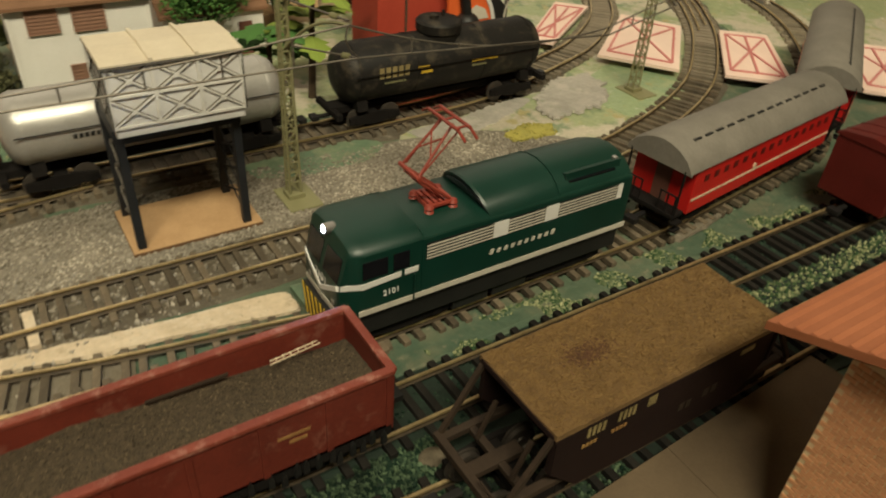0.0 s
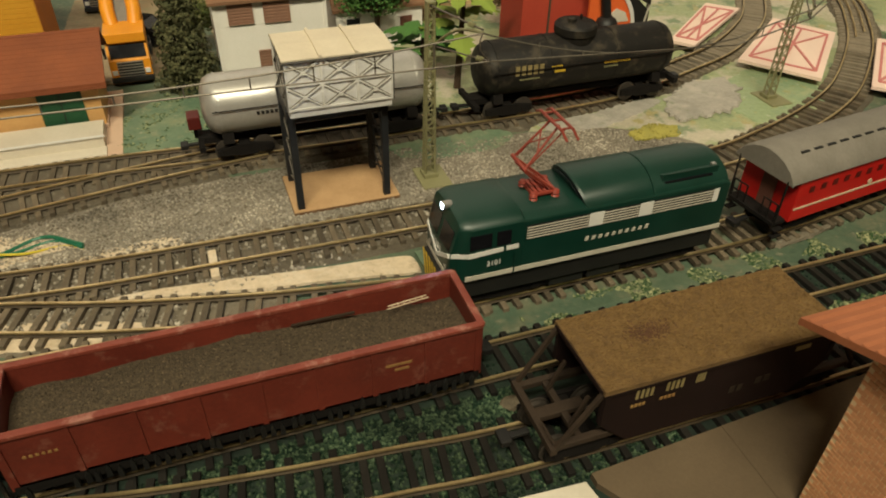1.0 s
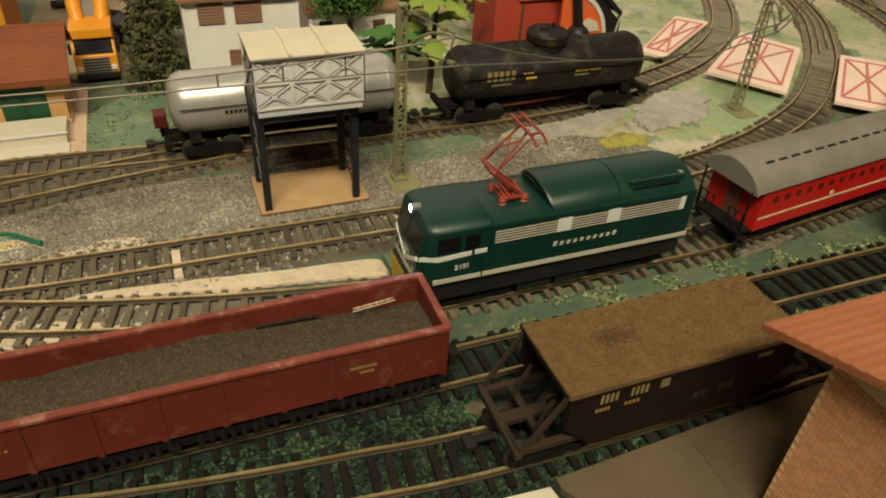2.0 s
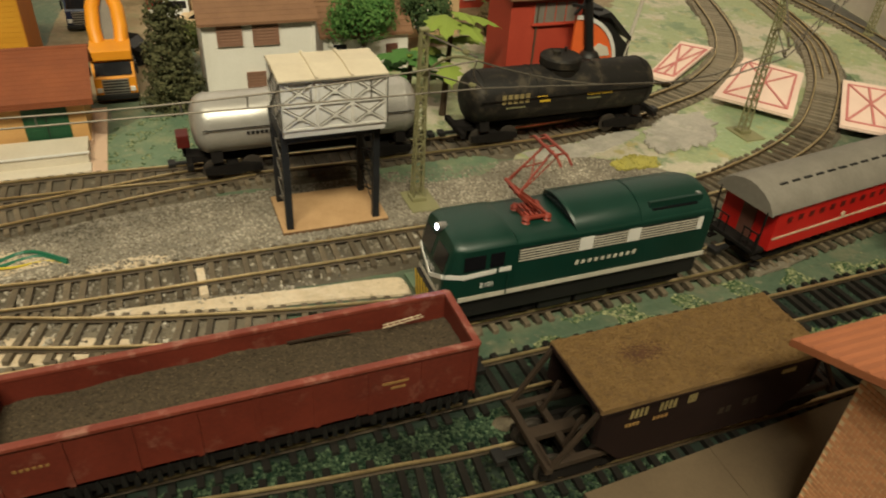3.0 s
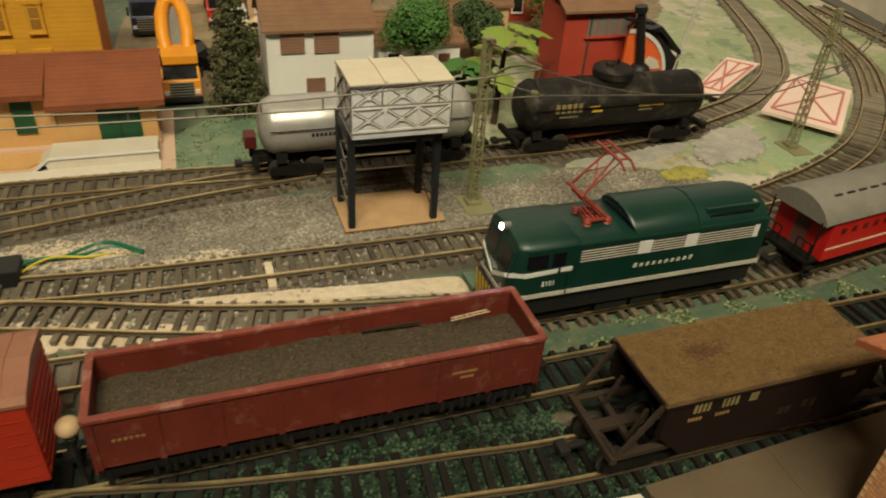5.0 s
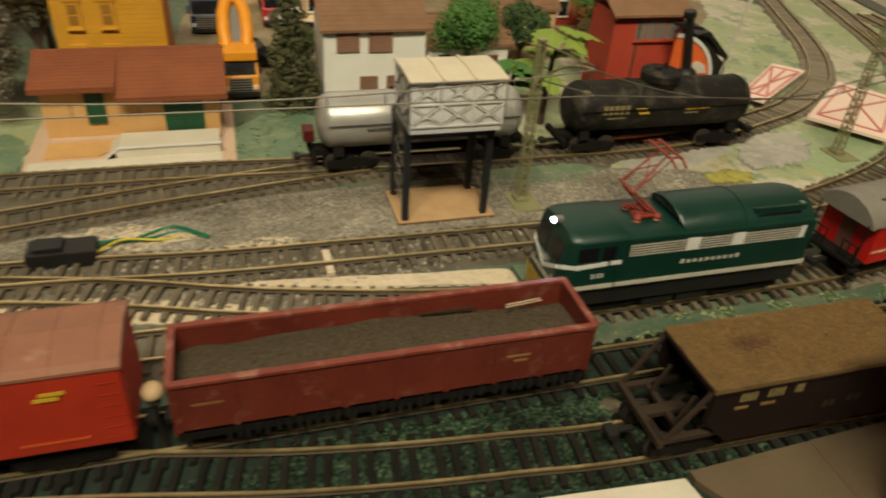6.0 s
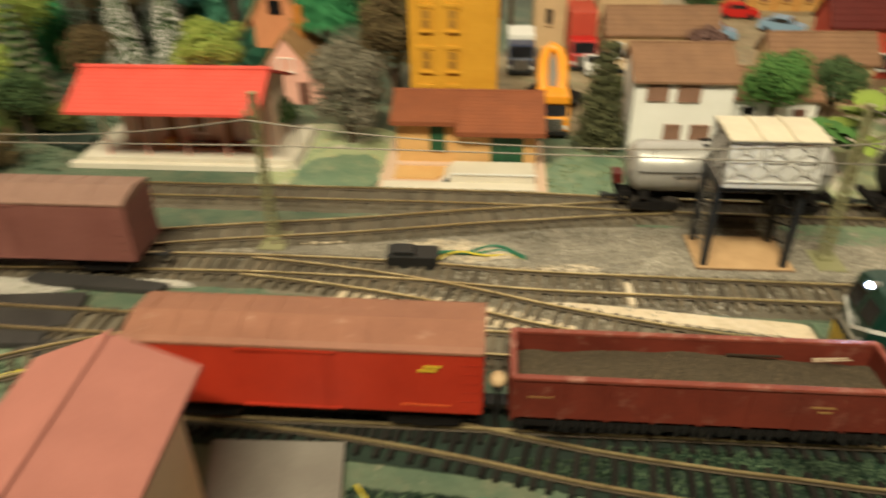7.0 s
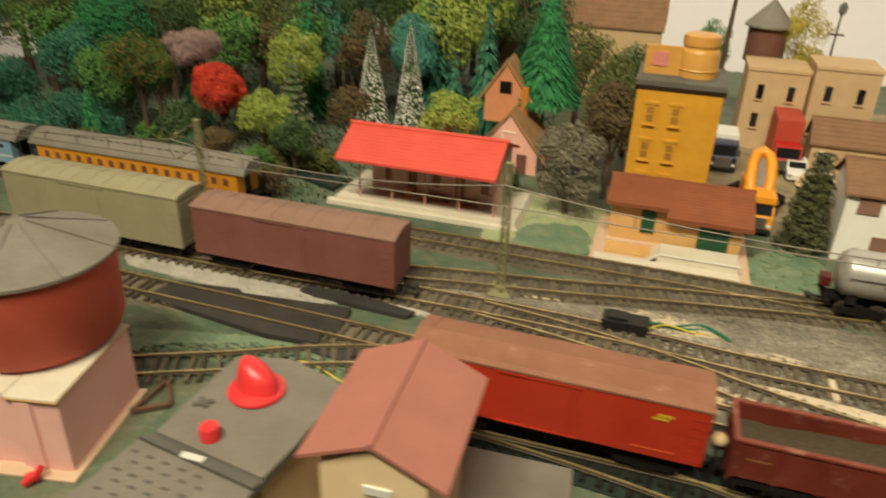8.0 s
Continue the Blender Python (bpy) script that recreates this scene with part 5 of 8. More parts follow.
# ---- catenary ----
def mast(x, y, h, aim, group="catenary masts", turn=0.0):
    """A lattice mast with a bracket that reaches to the wire at aim (x, y, z of the messenger and of the contact wire)."""
    t = thing("catenary_mast", x, y, 0, label="olive green lattice mast for the overhead wire", category="mast", group=group)
    part("foot", box(B(), -7, 9, -13, 9, -0.4, 2.2, 0.5), OLIVE, t)
    part("foot_block", box(B(), -4, 4, -4, 4, 2, 4.4, 0.5), OLIVE, t)
    for sx in (-1, 1):
        for sy in (-1, 1):
            part("corner_post", bar(B(), (sx * 2.7, sy * 2.2, 3), (sx * 1.6, sy * 1.4, h), 0.9, 0.9), OLIVE, t)
    n = 17
    for k in range(n):
        z0, z1 = 5 + (h - 7) * k / n, 5 + (h - 7) * (k + 1) / n
        a, b = 2.6 - 1.0 * k / n, 2.6 - 1.0 * (k + 1) / n
        s = 1 if k % 2 else -1
        lc = B()
        for side in (-1, 1):
            bar(lc, (-a, side * a * 0.85, z1), (a, side * a * 0.85, z1), 0.5, 0.6)
            bar(lc, (-s * a, side * a * 0.85, z0), (s * b, side * b * 0.85, z1), 0.4, 0.5)
        for xx in (-1, 1):
            bar(lc, (xx * a, -a * 0.85, z1), (xx * a, a * 0.85, z1), 0.5, 0.6)
        part("lattice_bar", lc, OLIVE, t)
    part("cap", box(B(), -2.2, 2.2, -2, 2, h, h + 1.2, 0.3), OLIVE, t)
    (mx, my, mz), (cx, cy, cz) = aim
    m, c = Vector((mx - x, my - y, mz)), Vector((cx - x, cy - y, cz))
    top = rod(B(), (0, 0, h - 1), m + Vector((0, 0, 1.5)), 0.45, 7)
    part("stay_rod", top, WIRE, t)
    arm = B()
    low = Vector((0, 0, h - 22))
    tube(arm, [low.lerp(m, k / 8) + Vector((0, 0, 5.0 * math.sin(k / 8 * math.pi))) for k in range(9)], 0.7)
    part("bracket_arm", arm, OLIVE, t)
    reg = rod(B(), Vector((0, 0, h - 20)), c, 0.4, 7)
    part("registration_arm", reg, WIRE, t)
    for f, p, q in ((0.80, Vector((0, 0, h - 1)), m + Vector((0, 0, 1.5))), (0.84, Vector((0, 0, h - 20)), c)):
        e = (q - p).normalized()
        s = p.lerp(q, f)
        bm = rod(B(), s - e * 2.0, s + e * 2.0, 0.7, 8)
        for j in (-1.2, 0, 1.2):
            rod(bm, s + e * (j - 0.25), s + e * (j + 0.25), 1.25, 10)
        part("insulator", bm, OLIVE, t)
    part("wire_hanger", tube(B(), [m.lerp(c, k / 6) + Vector((-3.0 * math.sin(k / 6 * math.pi), 0, 0)) for k in range(7)], 0.35, 6), WIRE, t)
    return t


def span(a, b, links=5):
    """Messenger and contact wire between two hangers, each (messenger, contact), with droppers."""
    (m0, c0), (m1, c1) = a, b
    m0, c0, m1, c1 = (Vector(v) for v in (m0, c0, m1, c1))
    t = thing("overhead_wire", *m0, label="stiff twin overhead wire with upright droppers", category="overhead wire", group="overhead wires")
    o = m0.copy()
    def mess(f):
        p = m0.lerp(m1, f)
        return p - Vector((0, 0, ((m0.z - c0.z) - 4.5) * 4 * f * (1 - f)))
    for name, fn in (("messenger_wire", mess), ("contact_wire", lambda f: c0.lerp(c1, f))):
        part(name, tube(B(), [fn(k / 20) - o for k in range(21)], 0.42, 6), WIRE, t)
    for k in range(1, links + 1):
        f = k / (links + 1)
        a, b = mess(f) - o, c0.lerp(c1, f) - o
        part("dropper", rod(B(), (b.x, b.y, a.z), b, 0.35, 6), WIRE, t)


# ---- pale pink crossing plates between the curves ----
def crossing_plate(pts, z=8.0, label="pale pink card crossing plate with red bracing"):
    t = thing("crossing_plate", *pts[0], 0, label=label, category="crossing plate", group="crossing plates")
    p = [Vector((x - pts[0][0], y - pts[0][1])) for x, y in pts]
    part("card", prism(B(), [tuple(v) for v in p], z - 2.2, z, "z"), PINKPLATE, t)
    c = sum(p, Vector((0, 0))) / 4
    part("support", prism(B(), [tuple(c + (v - c) * 0.7) for v in p], -0.5, z - 2.0, "z"), EDGE, t)
    q = [c + (v - c) * 0.80 for v in p]
    edges = [(q[0], q[1]), (q[1], q[2]), (q[2], q[3]), (q[3], q[0]), (q[0], q[2]), (q[1], q[3])]
    for i, (a, b) in enumerate(edges):
        part("brace", bar(B(), (*a, z + 0.1 + 0.07 * i), (*b, z + 0.1 + 0.07 * i), 2.4 if i in (1, 3) else 1.7, 0.5), PINKBAR, t)
    m0, m1 = (q[0] + q[3]) / 2, (q[1] + q[2]) / 2
    part("brace", bar(B(), (*m0, z + 0.6), (*m1, z + 0.6), 1.6, 0.5), PINKBAR, t)


# ---- houses ----
def window(parent, x0, x1, y, z0, z1, pane, trim, slats=0, sill=True, face=-1):
    """A window on a face that looks to -y (face=-1) at y."""
    w = part("window", box(B(), x0, x1, y - 0.5, y + 0.4, z0, z1), pane, parent)
    fr = B()
    for a, b, c, d in ((x0 - 0.8, x0, z0 - 0.8, z1 + 0.8), (x1, x1 + 0.8, z0 - 0.8, z1 + 0.8), (x0, x1, z0 - 0.8, z0), (x0, x1, z1, z1 + 0.8)):
        box(fr, a, b, y - 1.0, y + 0.3, c, d)
    part("window_frame", fr, trim, w)
    if sill:
        part("window_sill", box(B(), x0 - 1.2, x1 + 1.2, y - 1.8, y + 0.2, z0 - 1.6, z0 - 0.8), trim, w)
    for k in range(slats):
        z = z0 + (z1 - z0) * (k + 0.5) / slats
        part("shutter_slat", box(B(), x0 + 0.3, x1 - 0.3, y - 0.9, y - 0.3, z - 0.35, z + 0.35), pane, w)
    if slats:
        m = (x0 + x1) / 2
        part("mullion", box(B(), m - 0.35, m + 0.35, y - 1.0, y - 0.3, z0, z1), pane, w)
    return w


def gable_roof(parent, x0, x1, y0, y1, ze, zr, material, thick=1.6, ridge="x", courses=0, name="roof_slope", ym=None, relief=0.5, rise=0.0):
    """Two roof slabs with the ridge along x or y, with laid courses where they show."""
    mid = ym if ym is not None else ((y0 + y1) / 2 if ridge == "x" else (x0 + x1) / 2)
    for lo in ((y0, y1) if ridge == "x" else (x0, x1)):
        ze += rise if lo == x0 and ridge == "y" else 0.0
        p = [(lo, ze), (mid, zr), (mid, zr + thick), (lo, ze + thick)]
        a, b = (x0, x1) if ridge == "x" else (y0, y1)
        s = part(name, prism(B(), p, a, b, "x" if ridge == "x" else "y"), material, parent)
        for k in range(courses):
            f = (k + 0.5) / courses
            c = [(lo + (mid - lo) * (f + df), ze + (zr - ze) * (f + df) + thick + dz) for df, dz in ((-0.45 / courses, 0.05), (0.45 / courses, 0.02), (0.45 / courses, 0.18 * min(1, 2 * relief)), (-0.45 / courses, relief))]
            part("tile_course", prism(B(), c, a, b, "x" if ridge == "x" else "y"), material, s)
        ze -= rise if lo == x0 and ridge == "y" else 0.0
    bm = B()
    if ridge == "x":
        rod(bm, (x0 - 0.2, mid, zr + thick), (x1 + 0.2, mid, zr + thick), 1.1, 8)
    else:
        rod(bm, (mid, y0 - 0.2, zr + thick), (mid, y1 + 0.2, zr + thick), 1.1, 8)
    part("ridge_cap", bm, material, parent)


def gable_wall(parent, x0, x1, y0, y1, ze, zr, material, ridge="x", name="wall", z0=-0.5, ym=None):
    """A closed house body with gable ends under the ridge."""
    if ridge == "x":
        mid = ym if ym is not None else (y0 + y1) / 2
        part(name, prism(B(), [(y0, z0), (y1, z0), (y1, ze), (mid, zr), (y0, ze)], x0, x1), material, parent)
    else:
        mid = (x0 + x1) / 2
        part(name, prism(B(), [(x0, z0), (x1, z0), (x1, ze), (mid, zr), (x0, ze)], y0, y1, "y"), material, parent)


def white_house():
    t = thing("house", -61, 295, 0, label="white clapboard two-storey house with brown shutters and roof", category="house", group="houses")
    W, D, H = 69.5, 52.0, 55.5
    gable_wall(t, 0, W, 0, D, H, 73, HOUSE, ym=30)
    for k in range(22):
        z = 0.5 + 2.48 * k
        part("clapboard", prism(B(), [(-0.05, z), (-0.24, z), (-0.17, z + 2.44), (0.2, z + 2.44)], -0.4, W + 0.4), HOUSE, t)
    for k in range(22):
        z = 0.5 + 2.48 * k
        part("clapboard", prism(B(), [(0.05, z), (-0.24, z), (-0.17, z + 2.44), (0.2, z + 2.44)], 0.6, D - 0.6, "y"), HOUSE, t)
    for x in (-0.6, W - 1.0):
        part("corner_board", box(B(), x, x + 1.8, -1.0, 0.6, 0, H), HOUSE, t)
    for x0, x1, z0, z1 in ((9, 23, 42, 53.5), (31, 46, 41.5, 53.5), (25, 36, 10.5, 22.5), (44, 57, 10.5, 22.5)):
        window(t, x0, x1, -0.6, z0, z1, HSHUT, HSHUT, 6, False)
    gable_roof(t, -3, W + 3, -4, D + 4, H - 0.5, 74, BROWNROOF, courses=9, ym=30, relief=0.14)


def station():
    t = thing("station_building", -236.5, 223, 0, label="small ochre station with rust tiled roof and white platform", category="station", group="stations")
    part("base", box(B(), -6, 112, -3, 86, -0.6, 1.8, 0.4), CARDTAN, t, "pale pinkish card base")
    wall = B()
    box(wall, 4, 47, 38, 74, 1.5, 37.5)
    box(wall, 47, 104, 34, 74, 1.5, 33)
    part("wall", wall, STNWALL, t)
    part("plinth", box(B(), 3.2, 104.8, 33.4, 75, 1.6, 4.5), CARDTAN, t)
    for y, x0, x1, ze in ((31, 0, 47, 36.2), (26, 47, 110, 31.0)):
        s = part("roof_slope", prism(B(), [(y, ze), (66, 47.4), (66, 49.2), (y, ze + 1.8)], x0, x1), STNROOF, t)
        for k in range(12):
            f = (k + 0.5) / 12
            c = [(y + (66 - y) * (f + df), ze + (47.4 - ze) * (f + df) + 1.8 + dz) for df, dz in ((-0.04, 0.0), (0.04, 0.0), (0.04, 0.05), (-0.04, 0.11))]
            part("tile_course", prism(B(), c, x0, x1), STNROOF, s)
    part("roof_slope", prism(B(), [(66, 47.4), (86, 32), (86, 33.8), (66, 49.2)], 0, 110), STNROOF, t)
    part("ridge_cap", rod(B(), (-0.5, 66, 49.0), (110.5, 66, 49.0), 1.2, 8), STNROOF, t)
    part("gable_wall", prism(B(), [(38, 32), (74, 32), (74, 40), (66, 46.4), (60, 44.6)], 2.5, 107), STNWALL, t)
    fas = box(B(), 0, 47, 30.6, 31.4, 35.0, 36.8)
    box(fas, 47, 110, 25.6, 26.4, 29.6, 31.4)
    part("fascia", fas, STNROOF, t)
    window(t, 29, 38, 37.6, 14, 32, DOORGREEN, DOORGREEN, 0, False)
    d = part("door", box(B(), 72, 95, 33.2, 34.4, 2, 29), DOORGREEN, t, "double green door")
    part("door_gap", box(B(), 83.2, 83.8, 32.9, 33.4, 2, 28.5), BLACK, d)
    for x in (74.4, 85.6):
        for z in (4, 17):
            part("door_panel", box(B(), x, x + 6.8, 32.8, 33.3, z, z + 10, 0.2), DOORGREEN, d)
    part("platform_slab", prism(B(), [(38, 1.8), (46, 8.6), (103, 8.6), (103, 1.8)], 9, 31, "y"), PLATFORM, t)
    part("platform_edge", prism(B(), [(37, 1.6), (46, 8.7), (104, 8.7), (104, 9.4), (45.5, 9.4), (36, 1.6)], 8.2, 10.0, "y"), WHITE, t)
    part("low_platform", box(B(), -3, 104, -1, 9, 1.4, 3.0, 0.4), PLATFORM, t)
    part("forecourt", prism(B(), [(4, 14), (34, 14), (44, 24), (44, 37.6), (4, 37.6)], 1.4, 3.2, "z"), STNWALL, t)
    part("ramp_gap", prism(B(), [(38.5, 2.4), (43.5, 6.6), (44.5, 4.4)], 7.9, 8.25, "y"), DARK, t)


def yellow_building():
    t = thing("apartment_building", -229, 325, 0, label="tall yellow ochre brick building with grey cornice and rooftop tank", category="building")
    W, D, H = 67.0, 58.0, 112.0
    part("wall", box(B(), 0, W, 0, D, -0.5, H), YELLOWB, t)
    part("side_wall", box(B(), W - 0.2, W + 0.5, 0.3, D, 0, H), ORANGEB, t)
    for k in range(36):
        z = 2 + 3.05 * k
        part("brick_course", box(B(), 0.2, W - 0.2, -0.16, 0.1, z, z + 2.7), YELLOWB, t)
    for cx in (13, 33):
        for cz in (30, 60, 91):
            w = window(t, cx - 4, cx + 4, -0.7, cz - 8, cz + 8, YELLOWB, YELLOWB)
            part("glazing", box(B(), cx - 2.8, cx + 2.8, -1.4, -0.9, cz - 6.5, cz - 0.5), AMBERPANE, w)
            part("glazing", box(B(), cx - 2.8, cx + 2.8, -1.4, -0.9, cz + 0.5, cz + 6.5), AMBERPANE, w)
            part("lintel", box(B(), cx - 5.5, cx + 5.5, -2.0, 0, cz + 8.8, cz + 11), YELLOWB, w)
    part("cornice", prism(B(), [(0, H - 2), (-4, H + 3), (-4, H + 7), (0, H + 9), (D, H + 9), (D, H - 2)], -2, W + 2), SLATE, t)
    part("parapet", box(B(), 2, 30, 14, 17, H + 8, H + 32), OCHRECAP, t)
    part("sign_panel", box(B(), 8, 20, 13.2, 14.0, H + 16, H + 27), PINKBAR, t, "pink sign patch")
    tank = part("roof_tank", lathe(B(), [(16, H + 8), (16, H + 28), (15, H + 30.5), (13.8, H + 31.5), (13.8, H + 33), (14.6, H + 34), (14.6, H + 39), (14.2, H + 41.5), (12.5, H + 42.5), (1, H + 43)], at=(44, 22, 0), seg=30), OCHRECAP, t, "translucent ochre cap", smooth=True)
    part("tank_ring", lathe(B(), [(16.2, H + 14), (16.7, H + 15), (16.2, H + 16)], at=(44, 22, 0), seg=30), OCHRECAP, tank)


def red_station():
    t = thing("station_building", -462, 226, 0, label="country station with bright red roof over a cream platform", category="station", group="stations")
    part("platform", prism(B(), [(-12, -0.5), (158, -0.5), (154, 7.5), (-6, 7.5)], 24, 92, "y"), PLATFORM, t)
    part("platform_step", box(B(), -14, 150, 20, 27, -0.5, 4.2, 0.5), PLATFORM, t)
    part("wall", box(B(), 18, 136, 50, 84, 7, 52), STATIONWALL, t)
    for k in range(5):
        x = 30 + 22 * k
        if k % 2:
            part("door", box(B(), x, x + 8, 49.2, 50.4, 7.4, 30), HSHUT, t)
        else:
            window(t, x, x + 8, 50, 18, 30, HSHUT, HOUSE)
    for k in range(5):
        part("post", box(B(), 14 + 30 * k, 15.4 + 30 * k, 28, 29.4, 7.4, 62, 0.2), PINK, t)
    part("bench", box(B(), 66, 92, 43, 48, 7.4, 12), HSHUT, t)
    part("bench", box(B(), 102, 118, 43, 48, 7.4, 12), HSHUT, t)
    part("box_crate", box(B(), 52, 58, 41, 47, 7.4, 15, 0.4), STNWALL, t)
    s = part("roof_slope", prism(B(), [(2, 49.0), (40, 68.6), (40, 70.6), (2, 51.0)], 4, 141), BRIGHTRED, t)
    for k in range(11):
        f = (k + 0.5) / 11
        c = [(2 + 38 * (f + df), 49.0 + 19.6 * (f + df) + 2 + dz) for df, dz in ((-0.04, 0.0), (0.04, 0.0), (0.04, 0.05), (-0.04, 0.12))]
        part("tile_course", prism(B(), c, 4, 141), BRIGHTRED, s)
    part("roof_slope", prism(B(), [(40, 68.6), (92, 49), (92, 51), (40, 70.6)], 4, 141), BRIGHTRED, t)
    part("ridge_cap", rod(B(), (3, 40, 70.8), (142, 40, 70.8), 1.8, 8), BRIGHTRED, t)
    part("gable_wall", prism(B(), [(50.2, 51), (83.8, 51), (83.8, 52.0), (50.2, 64.4)], 18, 136), STATIONWALL, t)


def cottage():
    t = thing("cottage", -388, 384, 0, label="pink cottage with a steep straw-coloured roof", category="house", group="houses")
    gable_wall(t, 14, 72, 0, 60, 20, 57, PINK, "y")
    for x0 in (4, 82):
        part("roof_slope", prism(B(), [(x0, 10), (43, 59), (43, 62), (x0, 13)], -1, 64, "y"), THATCH, t)
    window(t, 37, 49, -0.2, 30, 41, PINK, HOUSE)
    window(t, 24, 33, -0.2, 8, 20, GLASSD, HOUSE)
    part("door", box(B(), 52, 62, -0.8, 0.4, 0, 20), SHUTTER, t)
    part("tall_gable", prism(B(), [(8, 40), (50, 40), (50, 68), (29, 98), (8, 68)], 34, 60, "y"), ORANGEW, t)
    for x0 in (-2, 62):
        part("upper_roof", prism(B(), [(x0, 54), (29, 100), (29, 104), (x0, 58)], 32, 66, "y"), THATCH, t)
    part("attic_window", box(B(), 23, 35, 33.2, 34.2, 70, 82), GLASSD, t)
    part("chimney", box(B(), 46, 53, 30, 37, 40, 78, 0.4), ORANGEB, t)


def cabin():
    t = thing("signal_cabin", 125, 244, 0, label="red signal cabin with a glazed upper front", category="signal box")
    part("wall", prism(B(), [(0, -0.5), (52, -0.5), (52, 78), (0, 78)], 0, 34, "y"), CABIN, t)
    part("side_panel", box(B(), -0.8, 16, -0.8, 0.2, 0, 72), CABIN, t)
    w = window(t, 16, 47, -0.2, 61, 74, GREYROOF, CABIN)
    for k in range(3):
        part("glazing_bar", box(B(), 23.5 + 7.6 * k, 24.1 + 7.6 * k, -1.0, -0.4, 61, 74), CABIN, w)
    part("door_frame", box(B(), 18, 19.2, -1, 0.2, 0, 72), BARK, t)
    gable_roof(t, -4, 56, -5, 39, 77, 88, BROWNROOF)


def signal_shed():
    t = thing("shed", -313, -108, 0, 2.8, label="cream shed with a salmon pink gabled roof", category="shed")
    gable_wall(t, 8, 49, 2.5, 62, 65, 77, SHEDWALL, "y")
    gable_roof(t, 0, 57, 0, 69, 64.5, 79, SHEDROOF, 1.6, "y", courses=17, relief=0.16, rise=3.0)
    part("name_board", box(B(), 25, 36, 1.4, 2.6, 56, 60, 0.3), WHITE, t, "small white board")
    part("plinth", box(B(), 6, 51, 0.8, 64, -0.5, 3), GREYFLAT, t)


def grey_building():
    t = thing("workshop", -384, -128, 0, label="workshop with a flat grey roof and dotted lower roof", category="building")
    part("wall", prism(B(), [(12, 26), (57, 18), (61, 70), (34, 79), (14, 73)], -0.5, 55, "z"), SHEDWALL, t)
    part("flat_roof", prism(B(), [(8, 23), (60, 15), (63, 34), (65, 68), (64, 73), (58, 77), (38, 83), (33, 83.5), (27, 82), (12, 78), (10, 75)], 55, 59, "z"), GREYFLAT, t)
    part("lower_wall", box(B(), 3, 54, -52, 9, -0.5, 52), SHEDWALL, t)
    low = part("lower_roof", prism(B(), [(-8, -58), (58, -58), (58, 10.5), (2, 19.5)], 52, 56, "z"), GREYFLAT, t)
    slot = mesh_of("roof_slot", box(B(), -1.5, 1.5, -0.6, 0.6, 0, 0.35), SLATE)
    for j in range(10):
        for i in range(5):
            placed("roof_slot", slot, low, 5 + 7.6 * i + 3.6 * (j % 2), 13.5 - 0.8 * i - 5.0 * j, 55.95, -8)
    # Slate coloured strip where the roofs meet: the dark shadow band, painted.
    part("roof_shade_band", prism(B(), [(8, 22.8), (60, 14.8), (58.2, 10.7), (2, 19.7)], 54, 57.6, "z"), SLATE, t)
    part("paper_tag", box(B(), 24, 34, 15.2, 18, 57.4, 58.2), WHITE, t)
    fit_bm = B()
    bar(fit_bm, (12, 41, 59.4), (19, 46, 59.4), 2.2, 1.2)
    bar(fit_bm, (13, 46, 59.6), (18, 41.5, 59.6), 2.0, 1.2)
    part("roof_fitting", fit_bm, SLATE, t)
    return t


def red_cap():
    t = thing("red_cap", -352, -70, 59, label="bright red hat shaped plastic lump on the grey roof", category="ornament", group="red ornaments")
    bm = lathe(B(), [(11.0, 0), (12.2, 0.8), (12.0, 2.0), (9.5, 3.0), (8, 3.6), (0.5, 4.0)], seg=28)
    part("brim", bm, CAPRED, t, smooth=True)
    crown = []
    for f, rx, ry, ox, oy in ((3.0, 9.2, 7.6, 0.5, 0), (6.5, 8.6, 7.0, 0.3, 0.4), (9.5, 7.6, 6.2, -0.4, 1.0), (12.0, 6.0, 5.0, -1.6, 1.6), (13.6, 4.2, 3.6, -3.0, 2.2), (14.8, 2.0, 1.8, -4.2, 2.8)):
        crown.append([(ox + rx * math.cos(a) * (1 + 0.12 * math.cos(2 * a + 0.6)), oy + ry * math.sin(a), f + 0.10 * rx * math.cos(a + 2.2)) for a in [k * 0.3142 for k in range(20)]])
    part("crown", loft(B(), crown), CAPRED, t, smooth=True)
    u = thing("red_cap", -354, -101, 59, label="small red plastic button on the grey roof", category="ornament", group="red ornaments")
    part("button", lathe(B(), [(4, 0), (4.3, 3), (3.6, 6), (1, 6.6)], seg=18), CAPRED, u, smooth=True)


